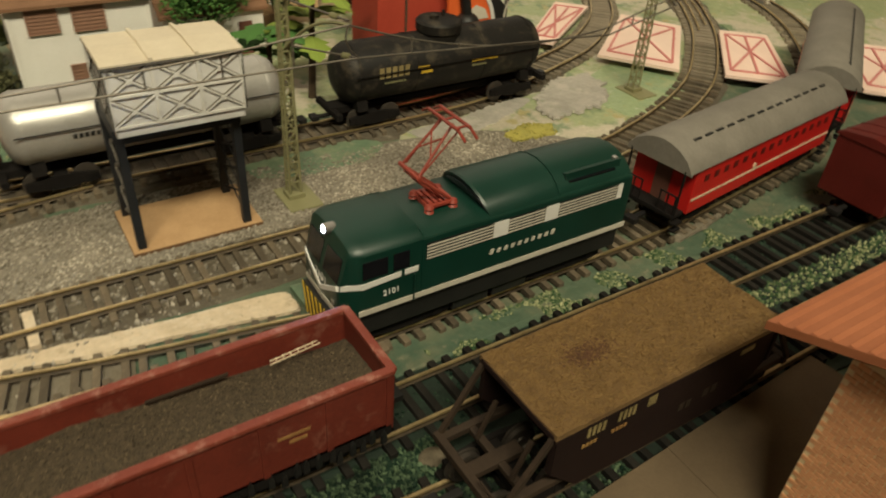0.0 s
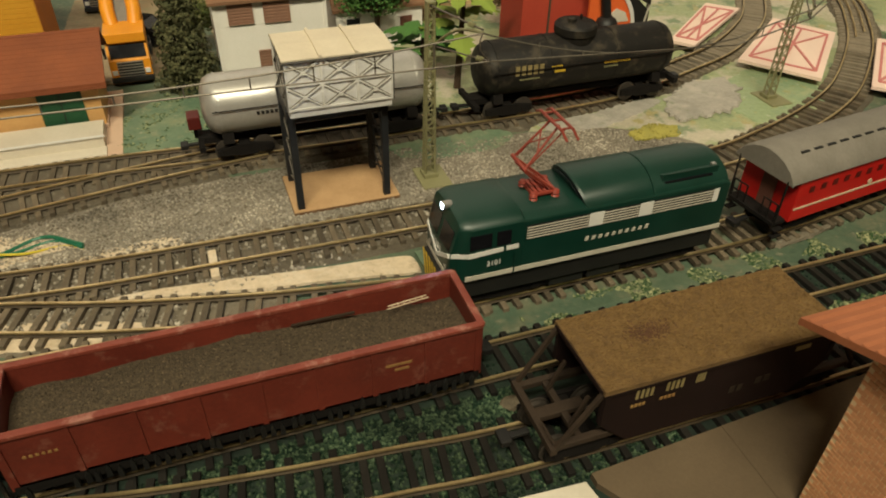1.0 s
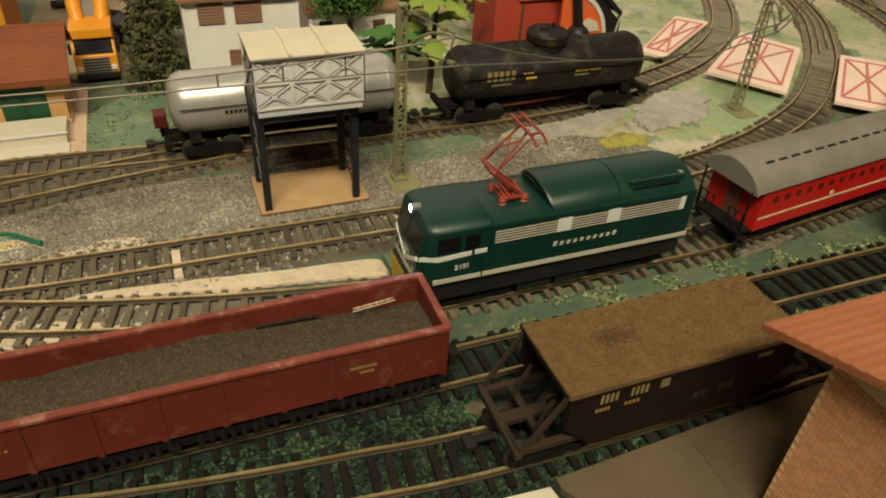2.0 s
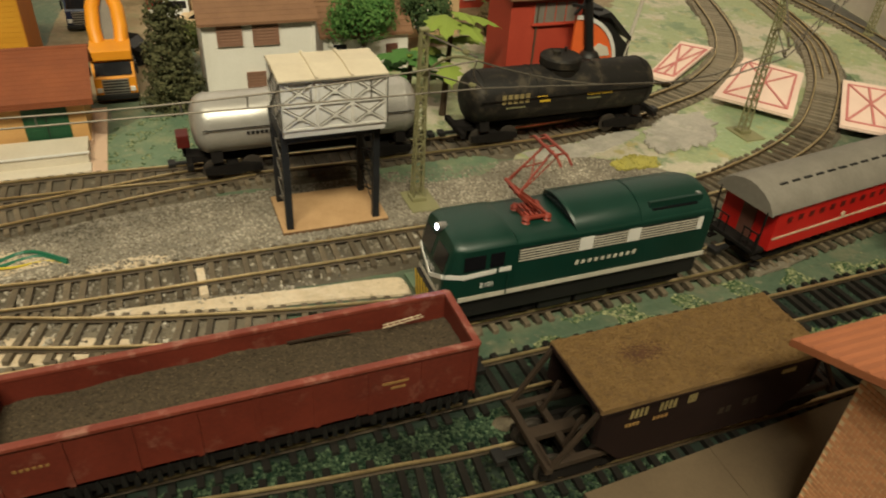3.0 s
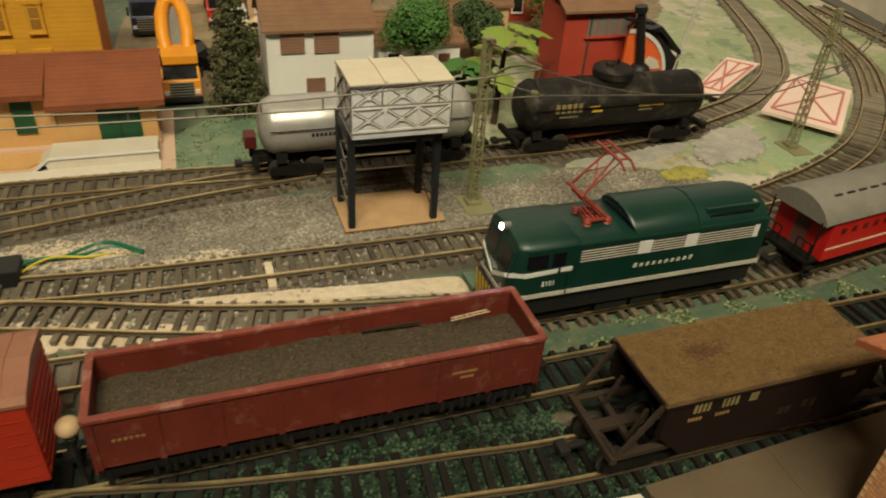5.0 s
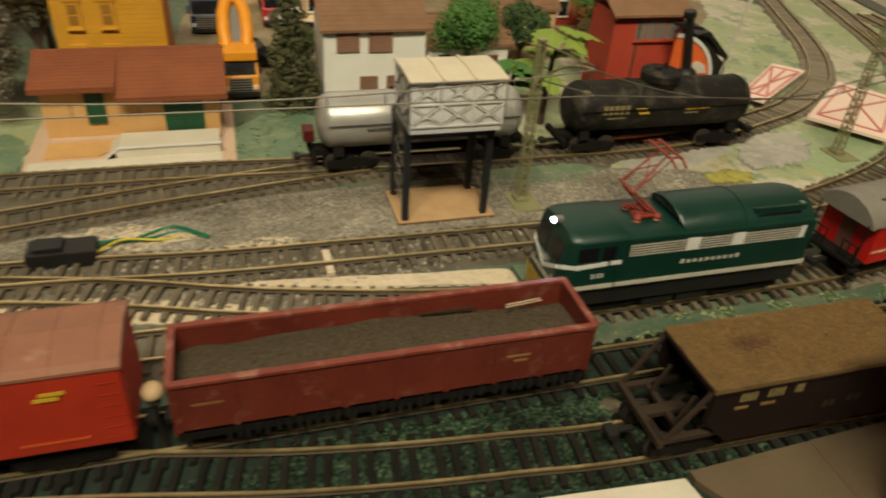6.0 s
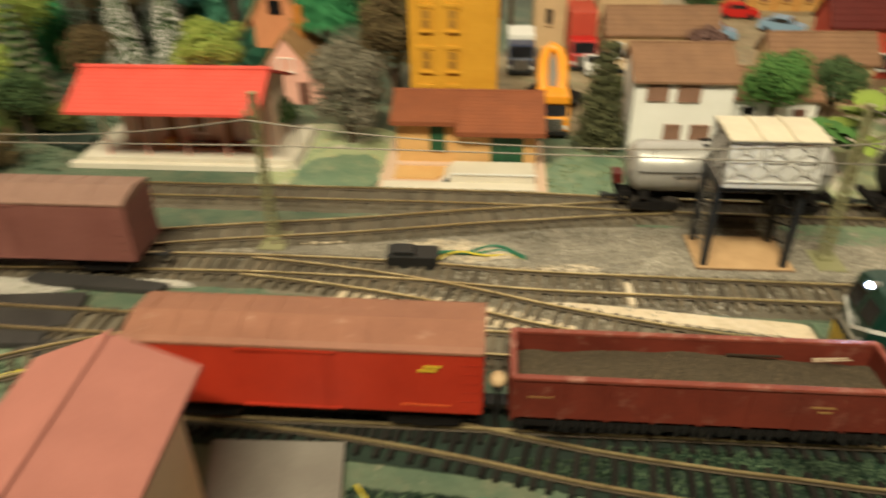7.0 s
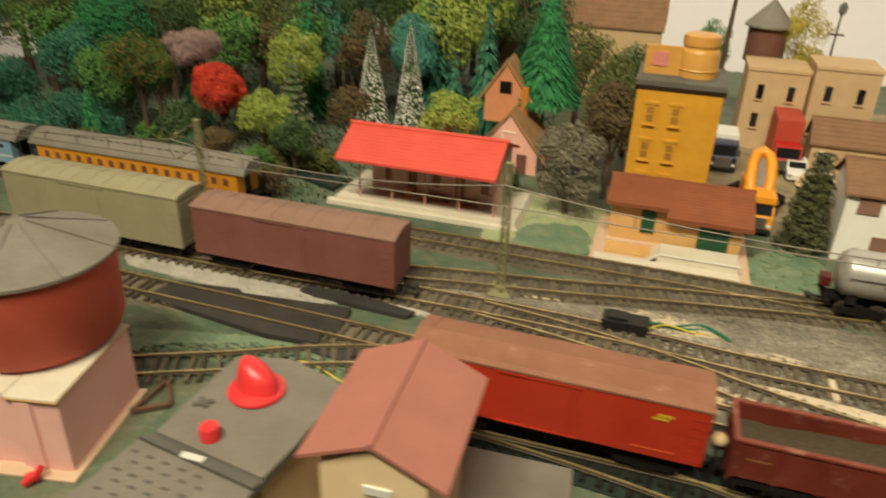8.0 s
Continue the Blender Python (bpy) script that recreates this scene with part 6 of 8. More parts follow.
def pink_tower():
    t = thing("water_tower", -443.5, -89, 0, 11, label="round red water tank with grey conical lid on a pink block", category="water tower")
    part("base_plate", box(B(), -92, 3.5, -6, 64, -0.5, 1.0, 0.3), CARDTAN, t, "yellowed card base")
    part("block", box(B(), -25, 0, 0, 62, 0.8, 42, 0.6), PALEPINK, t)
    part("block", box(B(), -88, -25.6, 2, 62, 0.8, 42, 0.6), PALEPINK, t)
    part("pier", box(B(), -21, -13, -1.2, 0.5, 0.8, 41.8, 0.4), PALEPINK, t)
    part("pier", box(B(), -60, -40, -1.0, 2.5, 0.8, 41.8, 0.4), PALEPINK, t)
    part("block_top", box(B(), -25.2, 0.6, -1.6, 62.6, 42, 44, 0.4), PLATFORM, t, "cream card top")
    part("block_top", box(B(), -88.6, -25.8, 0.6, 62.6, 42, 43.8, 0.4), PLATFORM, t, "cream card top")
    part("top_edge", box(B(), -25.4, 0.8, -1.9, 62.8, 42.3, 43.1), STNWALL, t, "yellowed card edge")
    c = (-36.5, 47.9)
    part("tank", lathe(B(), [(32, 44), (36.5, 46), (40, 53), (41, 91), (40, 92.2)], at=(c[0], c[1], 0), seg=44), TANKRED, t, smooth=True)
    lid = part("lid", lathe(B(), [(43.2, 91), (43.2, 92.7), (4.6, 107), (0.5, 107.6)], at=(c[0], c[1], 0), seg=44), GREYROOF, t)
    for k in range(8):
        a = k * math.pi / 4 + 0.2
        part("lid_seam", bar(B(), (c[0] + 42.6 * math.cos(a), c[1] + 42.6 * math.sin(a), 93.1), (c[0] + 4.6 * math.cos(a), c[1] + 4.6 * math.sin(a), 107.6), 1.3, 0.8), GREYROOF, lid)


def ground_scraps():
    """A brown frame lying by the pink block and a crumpled red bit before it."""
    t = thing("triangular_frame", -447, -45, 1.0, label="brown triangular wooden frame lying beside the pink block", category="frame")
    corners = [(0, 0, 1.0), (1, 29, 1.0), (15, 12, 1.0)]
    for k in range(3):
        part("rail", bar(B(), corners[k], corners[(k + 1) % 3], 2.2, 2.0), BROWNWOOD, t)
    u = thing("red_cap", -457, -101, 0.8, 20, label="small crumpled red plastic bit before the pink block", category="ornament", group="red ornaments")
    part("lump", loft_bits(), CAPRED, u)


def loft_bits():
    bm = B()
    bar(bm, (-3, -2, 1.0), (2, 1, 4.0), 3.0, 2.0)
    bar(bm, (1, 0, 1.5), (4, 4, 6.5), 2.4, 2.6)
    bar(bm, (-4, 3, 1.0), (1, 2, 3.2), 2.6, 2.0)
    return bm


def block_house(x, y, w, d, h, material, trim, label, cols, rows, turn=0.0, roof=None):
    t = thing("building", x, y, 0, turn, label=label, category="building", group="town buildings")
    part("wall", box(B(), 0, w, 0, d, -0.5, h), material, t)
    part("parapet", box(B(), -1.2, w + 1.2, -1.2, d + 1, h, h + 4, 0.4), trim, t)
    for i in range(cols):
        for j in range(rows):
            cx, cz = w * (i + 0.5) / cols, 18 + (h - 24) * (j + 0.5) / rows
            window(t, cx - 3.5, cx + 3.5, -0.2, cz - 8, cz + 8, GLASSD, trim)
    return t


def low_house(x, y, w, d, ze, zr, wall, roof, label, turn=0.0):
    t = thing("house", x, y, 0, turn, label=label, category="house", group="houses")
    gable_wall(t, 3, w - 3, 3, d - 3, ze, zr, wall)
    gable_roof(t, 0, w, 0, d, ze - 1, zr, roof, courses=6)
    for k in range(max(1, int(w // 40))):
        window(t, 10 + 40 * k, 20 + 40 * k, 2.8, 10, 24, GLASSD, HOUSE)
    part("door", box(B(), w - 20, w - 11, 2.2, 3.4, 0, 22), SHUTTER, t)
    return t


# ---- road vehicles ----
def truck(x, y, turn, cab, load, label, long=70.0, box_h=40.0, kindload="box", height=30.0):
    t = thing("lorry", x, y, 0, turn, label=label, category="lorry", group="lorries")
    w = 12.5
    part("chassis", box(B(), -5, 5, 4, long, 4, 8, 0.4), BLACK, t)
    c = part("cab", prism(B(), [(0, 5), (22, 5), (22, height), (5, height), (1, 19), (0, 17)], -w, w, "x"), cab, t)
    part("windscreen", prism(B(), [(0.8, 18.5), (4.6, height - 2), (4.0, height - 1.6), (0.0, 19)], -w + 1.6, w - 1.6, "x"), GLASSD, c)
    gr = part("grille", box(B(), -8, 8, -0.8, 0.4, 6.5, 16.5, 0.3), CHROME, c)
    for k in range(5):
        part("grille_bar", box(B(), -7.6, 7.6, -1.2, -0.6, 7.4 + 1.9 * k, 8.2 + 1.9 * k), BLACK, gr)
    part("bumper", box(B(), -w - 0.5, w + 0.5, -2.2, 1, 3.2, 6.4, 0.5), BLACK, t)
    for s in (-1, 1):
        part("headlight", box(B(), s * 10 - 1.6, s * 10 + 1.6, -1.0, 0.3, 8, 11, 0.3), WHITE, c)
        part("mirror", box(B(), s * 14 - 0.8, s * 14 + 0.8, 3, 4, 18, 25, 0.2), BLACK, c)
        for yy in (10, long - 16, long - 5):
            wheel = part("wheel", lathe(B(), [(1, -2), (5.2, -2), (5.6, -1.4), (5.6, 1.4), (5.2, 2), (1, 2)], at=(s * 10.5, yy, 5.4), seg=18, axis="x"), BLACK, t)
            part("rim", lathe(B(), [(3, -2.2), (3, 2.2)], at=(s * 10.5, yy, 5.4), seg=12, axis="x"), CHROME, wheel)
    if kindload == "box":
        part("cargo_box", box(B(), -w - 0.6, w + 0.6, 25, long, 8, 8 + box_h, 0.6), load, t)
    elif kindload == "flat":
        part("flat_bed", box(B(), -w, w, 25, long, 8, 11, 0.4), load, t)
    elif kindload == "loop":
        part("deck", box(B(), -w, w, 2, 26, height, height + 6, 0.6), load, t)
        body = B()
        pts = [(-7, 23, 31), (-8.2, 30, 40), (-7.6, 40, 50), (-5, 47, 56), (0, 49.5, 58.5), (5, 47, 56), (7.6, 40, 50), (8.2, 30, 40), (7, 23, 31)]
        tube(body, pts, 4.5, 12)
        part("loop_frame", body, load, t, "orange looped body", smooth=True)
        part("loop_panel", loft(B(), [[(-6, 25, 33), (6, 25, 33), (8, 41, 51), (0, 51, 58), (-8, 41, 51)], [(-6, 26.5, 31.8), (6, 26.5, 31.8), (8, 42.5, 49.8), (0, 52.5, 56.8), (-8, 42.5, 49.8)]]), GREYROOF, t, "grey panel inside the loop")
        part("rear_body", box(B(), -w + 2, w - 2, 26, long, 8, 30, 1), load, t)
    return t


def car(x, y, turn, paint, label):
    t = thing("car", x, y, 0, turn, label=label, category="car", group="cars")
    prof = [(0, 4), (0, 9), (2, 11), (12, 12.5), (17, 18), (34, 18.4), (42, 13), (48, 12), (49, 5), (46, 3.4), (3, 3.4)]
    part("body", prism(B(), prof, -9.5, 9.5, "x"), paint, t)
    part("windscreen", prism(B(), [(12.6, 12.8), (17, 17.4), (16.4, 17.8), (11.8, 13)], -8, 8, "x"), GLASSD, t)
    for s in (-1, 1):
        part("side_window", prism(B(), [(15, 13), (18, 17.4), (33, 17.6), (39, 13.4)], s * 9.6 - 0.2, s * 9.6 + 0.2, "x"), GLASSD, t)
        part("headlight", box(B(), s * 7 - 1.5, s * 7 + 1.5, -0.5, 0.4, 7, 9.5), CHROME, t)
        for yy in (10, 39):
            part("wheel", lathe(B(), [(1, -1.5), (3.8, -1.5), (3.8, 1.5), (1, 1.5)], at=(s * 8.8, yy, 3.8), seg=16, axis="x"), BLACK, t)
    return t


# ---- trees ----
def leaf_cloud(lobes, n, size, seed, up=0.3):
    """Small bent leaf clumps over lobes (x, y, z, radius, squash)."""
    rnd = random.Random(seed)
    verts, faces = [], []
    weights = [l[3] ** 2 for l in lobes]
    for _ in range(n):
        x, y, z, r, q = rnd.choices(lobes, weights)[0]
        d = Vector((rnd.gauss(0, 1), rnd.gauss(0, 1), rnd.gauss(0, 1) + up)).normalized()
        k = r * (0.5 + 0.56 * rnd.random() ** 0.6)
        c = Vector((x + d.x * k, y + d.y * k, z + d.z * k * q))
        u = d.orthogonal().normalized()
        u = (Matrix.Rotation(rnd.uniform(0, 6.28), 3, d) @ u)
        v = d.cross(u)
        s = size * rnd.uniform(0.6, 1.4)
        b = len(verts)
        lift = d * s * rnd.uniform(0.1, 0.7)
        verts += [tuple(c - u * s), tuple(c - v * s * 0.7 + lift * 0.5), tuple(c + u * s + lift), tuple(c + v * s * 0.7 + lift * 0.3), tuple(c + d * s * 0.6)]
        faces += [(b, b + 1, b + 4), (b + 1, b + 2, b + 4), (b + 2, b + 3, b + 4), (b + 3, b, b + 4)]
    return verts, faces


def tree(x, y, h, r, leaves, label, seed, n=700, size=2.6, trunk=0.35, name="tree", spread=1.0, category="tree"):
    """A round-headed tree: tapered trunk, limbs, uneven crown of clumps."""
    rnd = random.Random(seed)
    t = thing(name, x, y, 0, rnd.uniform(0, 360), label=label, category=category, group="trees")
    base = h * trunk
    tb = rod(B(), (0, 0, -1), (0, 0, base * 1.15), max(1.2, r * 0.09), 8, max(0.8, r * 0.06))
    lobes = [(0, 0, base + (h - base) * 0.5, r * 0.84, (h - base) / (2 * r) * 0.95)]
    for k in range(14):
        a = k * 2.4 + rnd.uniform(-0.3, 0.3)
        d, zz = r * rnd.uniform(0.45, 0.68) * spread, base + (h - base) * rnd.uniform(0.22, 0.78)
        lobes.append((d * math.cos(a), d * math.sin(a), zz, r * rnd.uniform(0.24, 0.42), 0.9))
        if k % 3 == 0:
            rod(tb, (0, 0, base * 0.8), (d * math.cos(a) * 0.8, d * math.sin(a) * 0.8, zz), max(0.6, r * 0.04), 6, 0.3)
    lobes.append((rnd.uniform(-2, 2), rnd.uniform(-2, 2), h - r * 0.34, r * 0.36, 0.9))
    part("trunk", tb, BARK, t)
    part("crown", mesh_raw("crown", *leaf_cloud(lobes, int(n * 4.4), size * 0.50, seed), leaves), leaves, t)
    return t


def conifer(x, y, h, r, leaves, label, seed, tips=None, tiers=13, per=22, droop=0.35, name="conifer", start=0.10):
    """A bottle-brush fir: trunk and tiers of needle sprays."""
    rnd = random.Random(seed)
    t = thing(name, x, y, 0, rnd.uniform(0, 360), label=label, category="tree", group="trees")
    part("trunk", rod(B(), (0, 0, -1), (0, 0, h * 0.96), max(0.8, r * 0.06), 7, 0.3), BARK, t)
    sets = {"sprays": ([], []), "tips": ([], [])}
    for k in range(tiers):
        f = k / (tiers - 1)
        z, rr = h * (start + (0.98 - start) * f), r * (1 - f) ** 0.85 + 0.8
        for j in range(max(8, int(2.2 * per * (1 - 0.6 * f)))):
            a = rnd.uniform(0, 6.28)
            q = rr * rnd.uniform(0.8, 1.08)
            w = q * 0.10 + 0.5
            d, s = Vector((math.cos(a), math.sin(a), 0)), Vector((-math.sin(a), math.cos(a), 0))
            z0 = z + rnd.uniform(-1, 1) * h / tiers * (0.12 if tips else 0.5)
            root, end = Vector((0, 0, z0 + q * 0.12)), d * q + Vector((0, 0, z0 - q * droop))
            mid = (root + end) / 2 + Vector((0, 0, q * 0.16))
            for key, p0, p1, ww in (("sprays", root, end, w),) + ((("tips", root.lerp(end, 0.74) + Vector((0, 0, 0.9)), end + Vector((0, 0, 0.7)), w * 0.36),) if tips and rnd.random() < 0.6 else ()):
                vs, fs = sets[key]
                b = len(vs)
                m = (p0 + p1) / 2 + Vector((0, 0, 0.1 * q))
                vs += [tuple(p0), tuple(m - s * ww), tuple(p1), tuple(m + s * ww), tuple(m + Vector((0, 0, 0.8)))]
                fs += [(b, b + 1, b + 4), (b + 1, b + 2, b + 4), (b + 2, b + 3, b + 4), (b + 3, b, b + 4)]
    part("needles", mesh_raw("needles", *sets["sprays"], leaves), leaves, t)
    if tips:
        part("snow", mesh_raw("snow", *sets["tips"], tips), tips, t)
    return t


def hedge(x, y, h, r, leaves, label, seed, n=900):
    """A dense cypress: stacked ragged rolls of foliage."""
    rnd = random.Random(seed)
    t = thing("cypress", x, y, 0, label=label, category="tree", group="trees")
    part("trunk", rod(B(), (0, 0, -1), (0, 0, h * 0.9), 1.6, 7, 0.4), BARK, t)
    lobes = []
    for k in range(11):
        f = k / 10
        for j in range(4):
            a = j * 1.57 + k * 0.6
            rr = r * (1 - 0.62 * f)
            lobes.append((0.5 * rr * math.cos(a), 0.5 * rr * math.sin(a), 4 + (h - 8) * f, rr * rnd.uniform(0.5, 0.66), 0.55))
    part("crown", mesh_raw("crown", *leaf_cloud(lobes, int(n * 3.6), 1.35, seed, -0.1), leaves), leaves, t)


def broad_plant(x, y, h, leaves, label, seed):
    """A plastic tree with a few large notched leaves."""
    rnd = random.Random(seed)
    t = thing("broadleaf_tree", x, y, 0, label=label, category="tree", group="trees")
    part("trunk", rod(B(), (0, 0, -1), (3, 0, h * 0.86), 2.6, 8, 1.4), BARK, t)
    for k in range(16):
        a = k * 2.4 + rnd.uniform(-0.3, 0.3)
        L, z = rnd.uniform(20, 36), h * rnd.uniform(0.5, 0.98)
        d, s = Vector((math.cos(a), math.sin(a), 0)), Vector((-math.sin(a), math.cos(a), 0))
        bm, left, right, mids = B(), [], [], []
        m = 9
        for i in range(m + 1):
            f = i / m
            w = L * 0.30 * math.sin(min(1, f * 1.05 + 0.04) * math.pi) * (1.0 if i % 2 else 0.62)
            c = d * (3 + L * f) + Vector((0, 0, z + L * (0.35 * f - 0.55 * f * f)))
            mids.append(bm.verts.new(c))
            left.append(bm.verts.new(c + s * w - Vector((0, 0, w * 0.25))))
            right.append(bm.verts.new(c - s * w - Vector((0, 0, w * 0.25))))
        for i in range(m):
            bm.faces.new((mids[i], mids[i + 1], left[i + 1], left[i]))
            bm.faces.new((mids[i + 1], mids[i], right[i], right[i + 1]))
        part("leaf", bm, leaves, t)

# ---- build: structure ----
room()
land()

GRAVEL = [(-330, 128), (-230, 128), (-120, 124), (20, 126), (150, 124), (196, 128), (150, 168), (60, 180), (-40, 180), (-110, 176), (-190, 160), (-260, 147), (-330, 138)]
patch("gravel_bed", GRAVEL, GRAVELBED, 0.9, 2, 2.0, "grey gravel bed between the tracks")
patch("plaster_patch", [(-140, 94.5), (-126, 93), (-83, 85), (-46, 79), (-20, 75), (-2, 72), (0, 77), (-2, 84), (-20, 86.5), (-46, 88.5), (-85, 93), (-118, 96)], CREAM, 1.7, 3, 1.5, "cream plaster strip between diverging rails")
patch("plaster_patch", [(-250, 88), (-190, 80), (-140, 70), (-100, 62), (-120, 78), (-175, 95), (-240, 104)], CREAM, 0.6, 13, 2.0, "cream plaster strip under the points")
patch("paint_patch", [(18, 186), (60, 190), (90, 183), (84, 168), (50, 164), (22, 172)], GREEN_PAINT, 1.3, 4, 2.0, "sea green painted strip")
patch("rock_patch", [(204, 190), (246, 208), (264, 192), (244, 168), (214, 160), (196, 170)], GREY_PAINT, 2.8, 5, 7.0, "pale grey flaking plaster")
patch("paint_patch", [(236, 168), (262, 200), (300, 215), (318, 176), (290, 148), (250, 142)], LAWN, 1.2, 6, 4.0, "pale green painted ground")
patch("moss_patch", [(158, 149), (170, 146), (186, 147), (190, 155), (178, 161), (163, 158)], MOSS, 2.2, 7, 5.0, "yellow moss clump")
patch("rock_patch", [(110, 184), (150, 188), (190, 196), (200, 188), (160, 172), (120, 170)], GREY_PAINT, 1.3, 8, 3.0, "grey stony ground")
patch("paint_patch", [(-305, 226), (-300, 262), (-270, 278), (-246, 262), (-250, 226)], GREEN_PAINT, 1.2, 9, 3.0, "sea green paint beside the station")
patch("paint_patch", [(-128, 222), (-126, 262), (-100, 290), (-70, 280), (-64, 222)], GREEN_PAINT, 1.2, 10, 2.0, "green paint between station and house")
patch("rock_patch", [(-560, 90), (-440, 84), (-380, 98), (-330, 100), (-350, 106), (-440, 102), (-560, 104)], GREY_PAINT, 1.0, 11, 2.5, "pale grey gravel between tracks")
solid("card_sheet", prism(B(), [(-516, 54), (-508, 78), (-462, 84), (-458, 80), (-381, 88), (-377, 60), (-386, 58), (-384, 44), (-420, 42)], 0.2, 3.3, "z"), ASPHALT, label="black card sheet laid between the rails", category="card sheet")
solid("card_sheet", prism(B(), [(-424, 98), (-420, 106), (-372, 104), (-340, 99), (-344, 92), (-368, 93), (-410, 95)], 0.2, 3.0, "z"), ASPHALT, label="black card scrap beside the rails", category="card sheet")
solid("card_sheet", prism(B(), [(-395, 37), (-362, 34), (-354, 47), (-366, 50), (-390, 51)], 0.2, 2.3, "z"), ASPHALT, label="small black card scrap", category="card sheet")
patch("paint_patch", [(-500, 22), (-420, 40), (-350, 34), (-345, 18), (-420, 14), (-480, 2)], GREEN_PAINT, 0.9, 15, 3.0, "sea green painted ground")
patch("plaster_patch", [(-340, 140), (-300, 146), (-250, 152), (-262, 162), (-330, 148)], CREAM, 1.2, 16, 2.0, "cream plaster between the rails")
patch("road_patch", [(-172, 330), (-150, 560), (-60, 560), (-74, 420), (-96, 330)], EARTH, 0.9, 17, 1.0, "dusty tan road through the town")
patch("town_ground", [(-60, 400), (30, 380), (150, 380), (330, 440), (420, 600), (360, 760), (120, 790), (-40, 760), (-60, 560)], EARTH, 0.6, 51, 5.0, "tan earth between the town houses")
solid("card_sheet", prism(B(), [(20, -48), (73, -45.6), (72, -78.4), (26, -62), (20, -52)], 0.2, 3.2, "z"), BROWNCARD, label="grey brown card sheet beside the track", category="card sheet")
solid("card_sheet", prism(B(), [(73.15, -45.5), (152, -42), (160, -110), (72.15, -78.6)], 0.2, 3.25, "z"), BROWNCARD, label="grey brown card sheet beside the terracotta house", category="card sheet")
solid("card_sheet", prism(B(), [(-276, -12), (-220, -10), (-213, -66), (-262, -68)], 0.2, 3.4, "z"), GREYFLAT, label="grey card sheet beside the shed", category="card sheet")
solid("card_sheet", prism(B(), [(-40, -46), (17, -50), (20, -70), (-40, -70)], 0.2, 2.6, "z"), PLATFORM, label="cream card edge beside the track", category="card sheet")

# Dark sheets under the near turf: shade painted in as a deep green.
patch("turf_bed", [(-330, -8), (-160, -22), (-60, -42), (20, -52), (200, -50), (420, -46), (420, 24), (200, 24), (0, 24), (-160, 26), (-330, 26)], DEEP, 0.35, 31, 3.0, "green turf bed under the goods tracks, foreground shade in its colour")
patch("turf_bed", [(-215, -30), (-120, -36), (20, -52), (20, -110), (-120, -120), (-215, -110)], DEEP, 0.3, 32, 4.0, "green turf bed beside the siding, foreground shade in its colour")
patch("paint_patch", [(-4, 24), (100, 23), (215, 22.5), (320, 24), (330, 34), (215, 36), (100, 36), (-4, 37)], GROUND, 0.8, 33, 1.2, "dull green painted strip between the tracks")
patch("pale_ground", [(200, 128), (260, 150), (320, 190), (300, 232), (250, 212), (205, 196), (110, 184), (120, 160), (170, 140)], WASHED, 0.7, 21, 4.0, "pale washed green and grey ground inside the curve")
patch("pale_ground", [(330, 300), (420, 380), (470, 520), (700, 700), (900, 500), (760, 200), (560, 120), (460, 130), (420, 180), (470, 300), (400, 300)], WASHED, 0.4, 22, 6.0, "pale washed green ground beyond the curves")
patch("pale_ground", [(60, 226), (180, 226), (276, 260), (338, 300), (396, 370), (432, 440), (470, 540), (300, 620), (120, 500), (60, 300)], WASHED, 0.4, 23, 6.0, "pale ground behind the back track")
patch("pale_ground", [(-330, 226), (-300, 222), (-250, 224), (-240, 320), (-330, 330)], WASHED, 0.5, 24, 3.0, "pale green ground between the stations")
patch("pale_ground", [(262, 150), (330, 178), (395, 232), (455, 320), (500, 420), (430, 420), (360, 330), (300, 268), (250, 212)], WASHED, 0.5, 25, 3.0, "pale washed ground between the curved tracks")
patch("plaster_patch", [(-215, 150), (-190, 158), (-160, 152), (-150, 140), (-180, 134), (-210, 138)], CREAM, 1.1, 26, 7.0, "cream plaster showing through the gravel")
patch("plaster_patch", [(-150, 128), (-120, 134), (-96, 130), (-110, 124), (-140, 123)], CREAM, 1.1, 28, 6.0, "cream plaster showing through the gravel")
roadbed("loop", 0.0, 1.0, seed=2)
roadbed("back", 0.0, 1.0, seed=3)
roadbed("branch", 0.05, 0.98, seed=4)
roadbed("back", 0.26, 1.0, 13.4, 1.7, "dark fill between the sleepers", 18)
roadbed("branch", 0.05, 0.98, 13.4, 1.6, "dark fill between the sleepers", 19)
roadbed("cross", 0.25, 0.95, 15.0, 0.5, seed=5, material=ROADBED)
roadbed("main", 0.55, 1.0, 15.0, 0.4, seed=6, material=ROADBED)
roadbed("loop", 0.0, 0.27, 13.6, 2.5, "dusty fill between the sleepers of the curve", 7, DUSTBED)
roadbed("back", 0.0, 0.26, 13.6, 2.5, "dusty fill between the sleepers of the curve", 8, DUSTBED)
track("near", "brass-railed siding that joins the goods track", lift=0.06)
track("goods", "brass-railed goods track on dark sleepers", lift=0.0)
track("main", "brass-railed main track under the locomotive", lift=0.1)
track("cross", "crossover track from main track to loop", lift=0.16)
track("loop", "long loop track that curves away at one end", lift=0.04, guards=((0.10, 0.25, -3.2), (0.11, 0.24, 3.4)))
track("branch", "track that branches off the back line", lift=0.08)
track("back", "back track with the tank wagons, curving away", lift=0.12)
track("siding", "short siding near the workshop", lift=0.14)

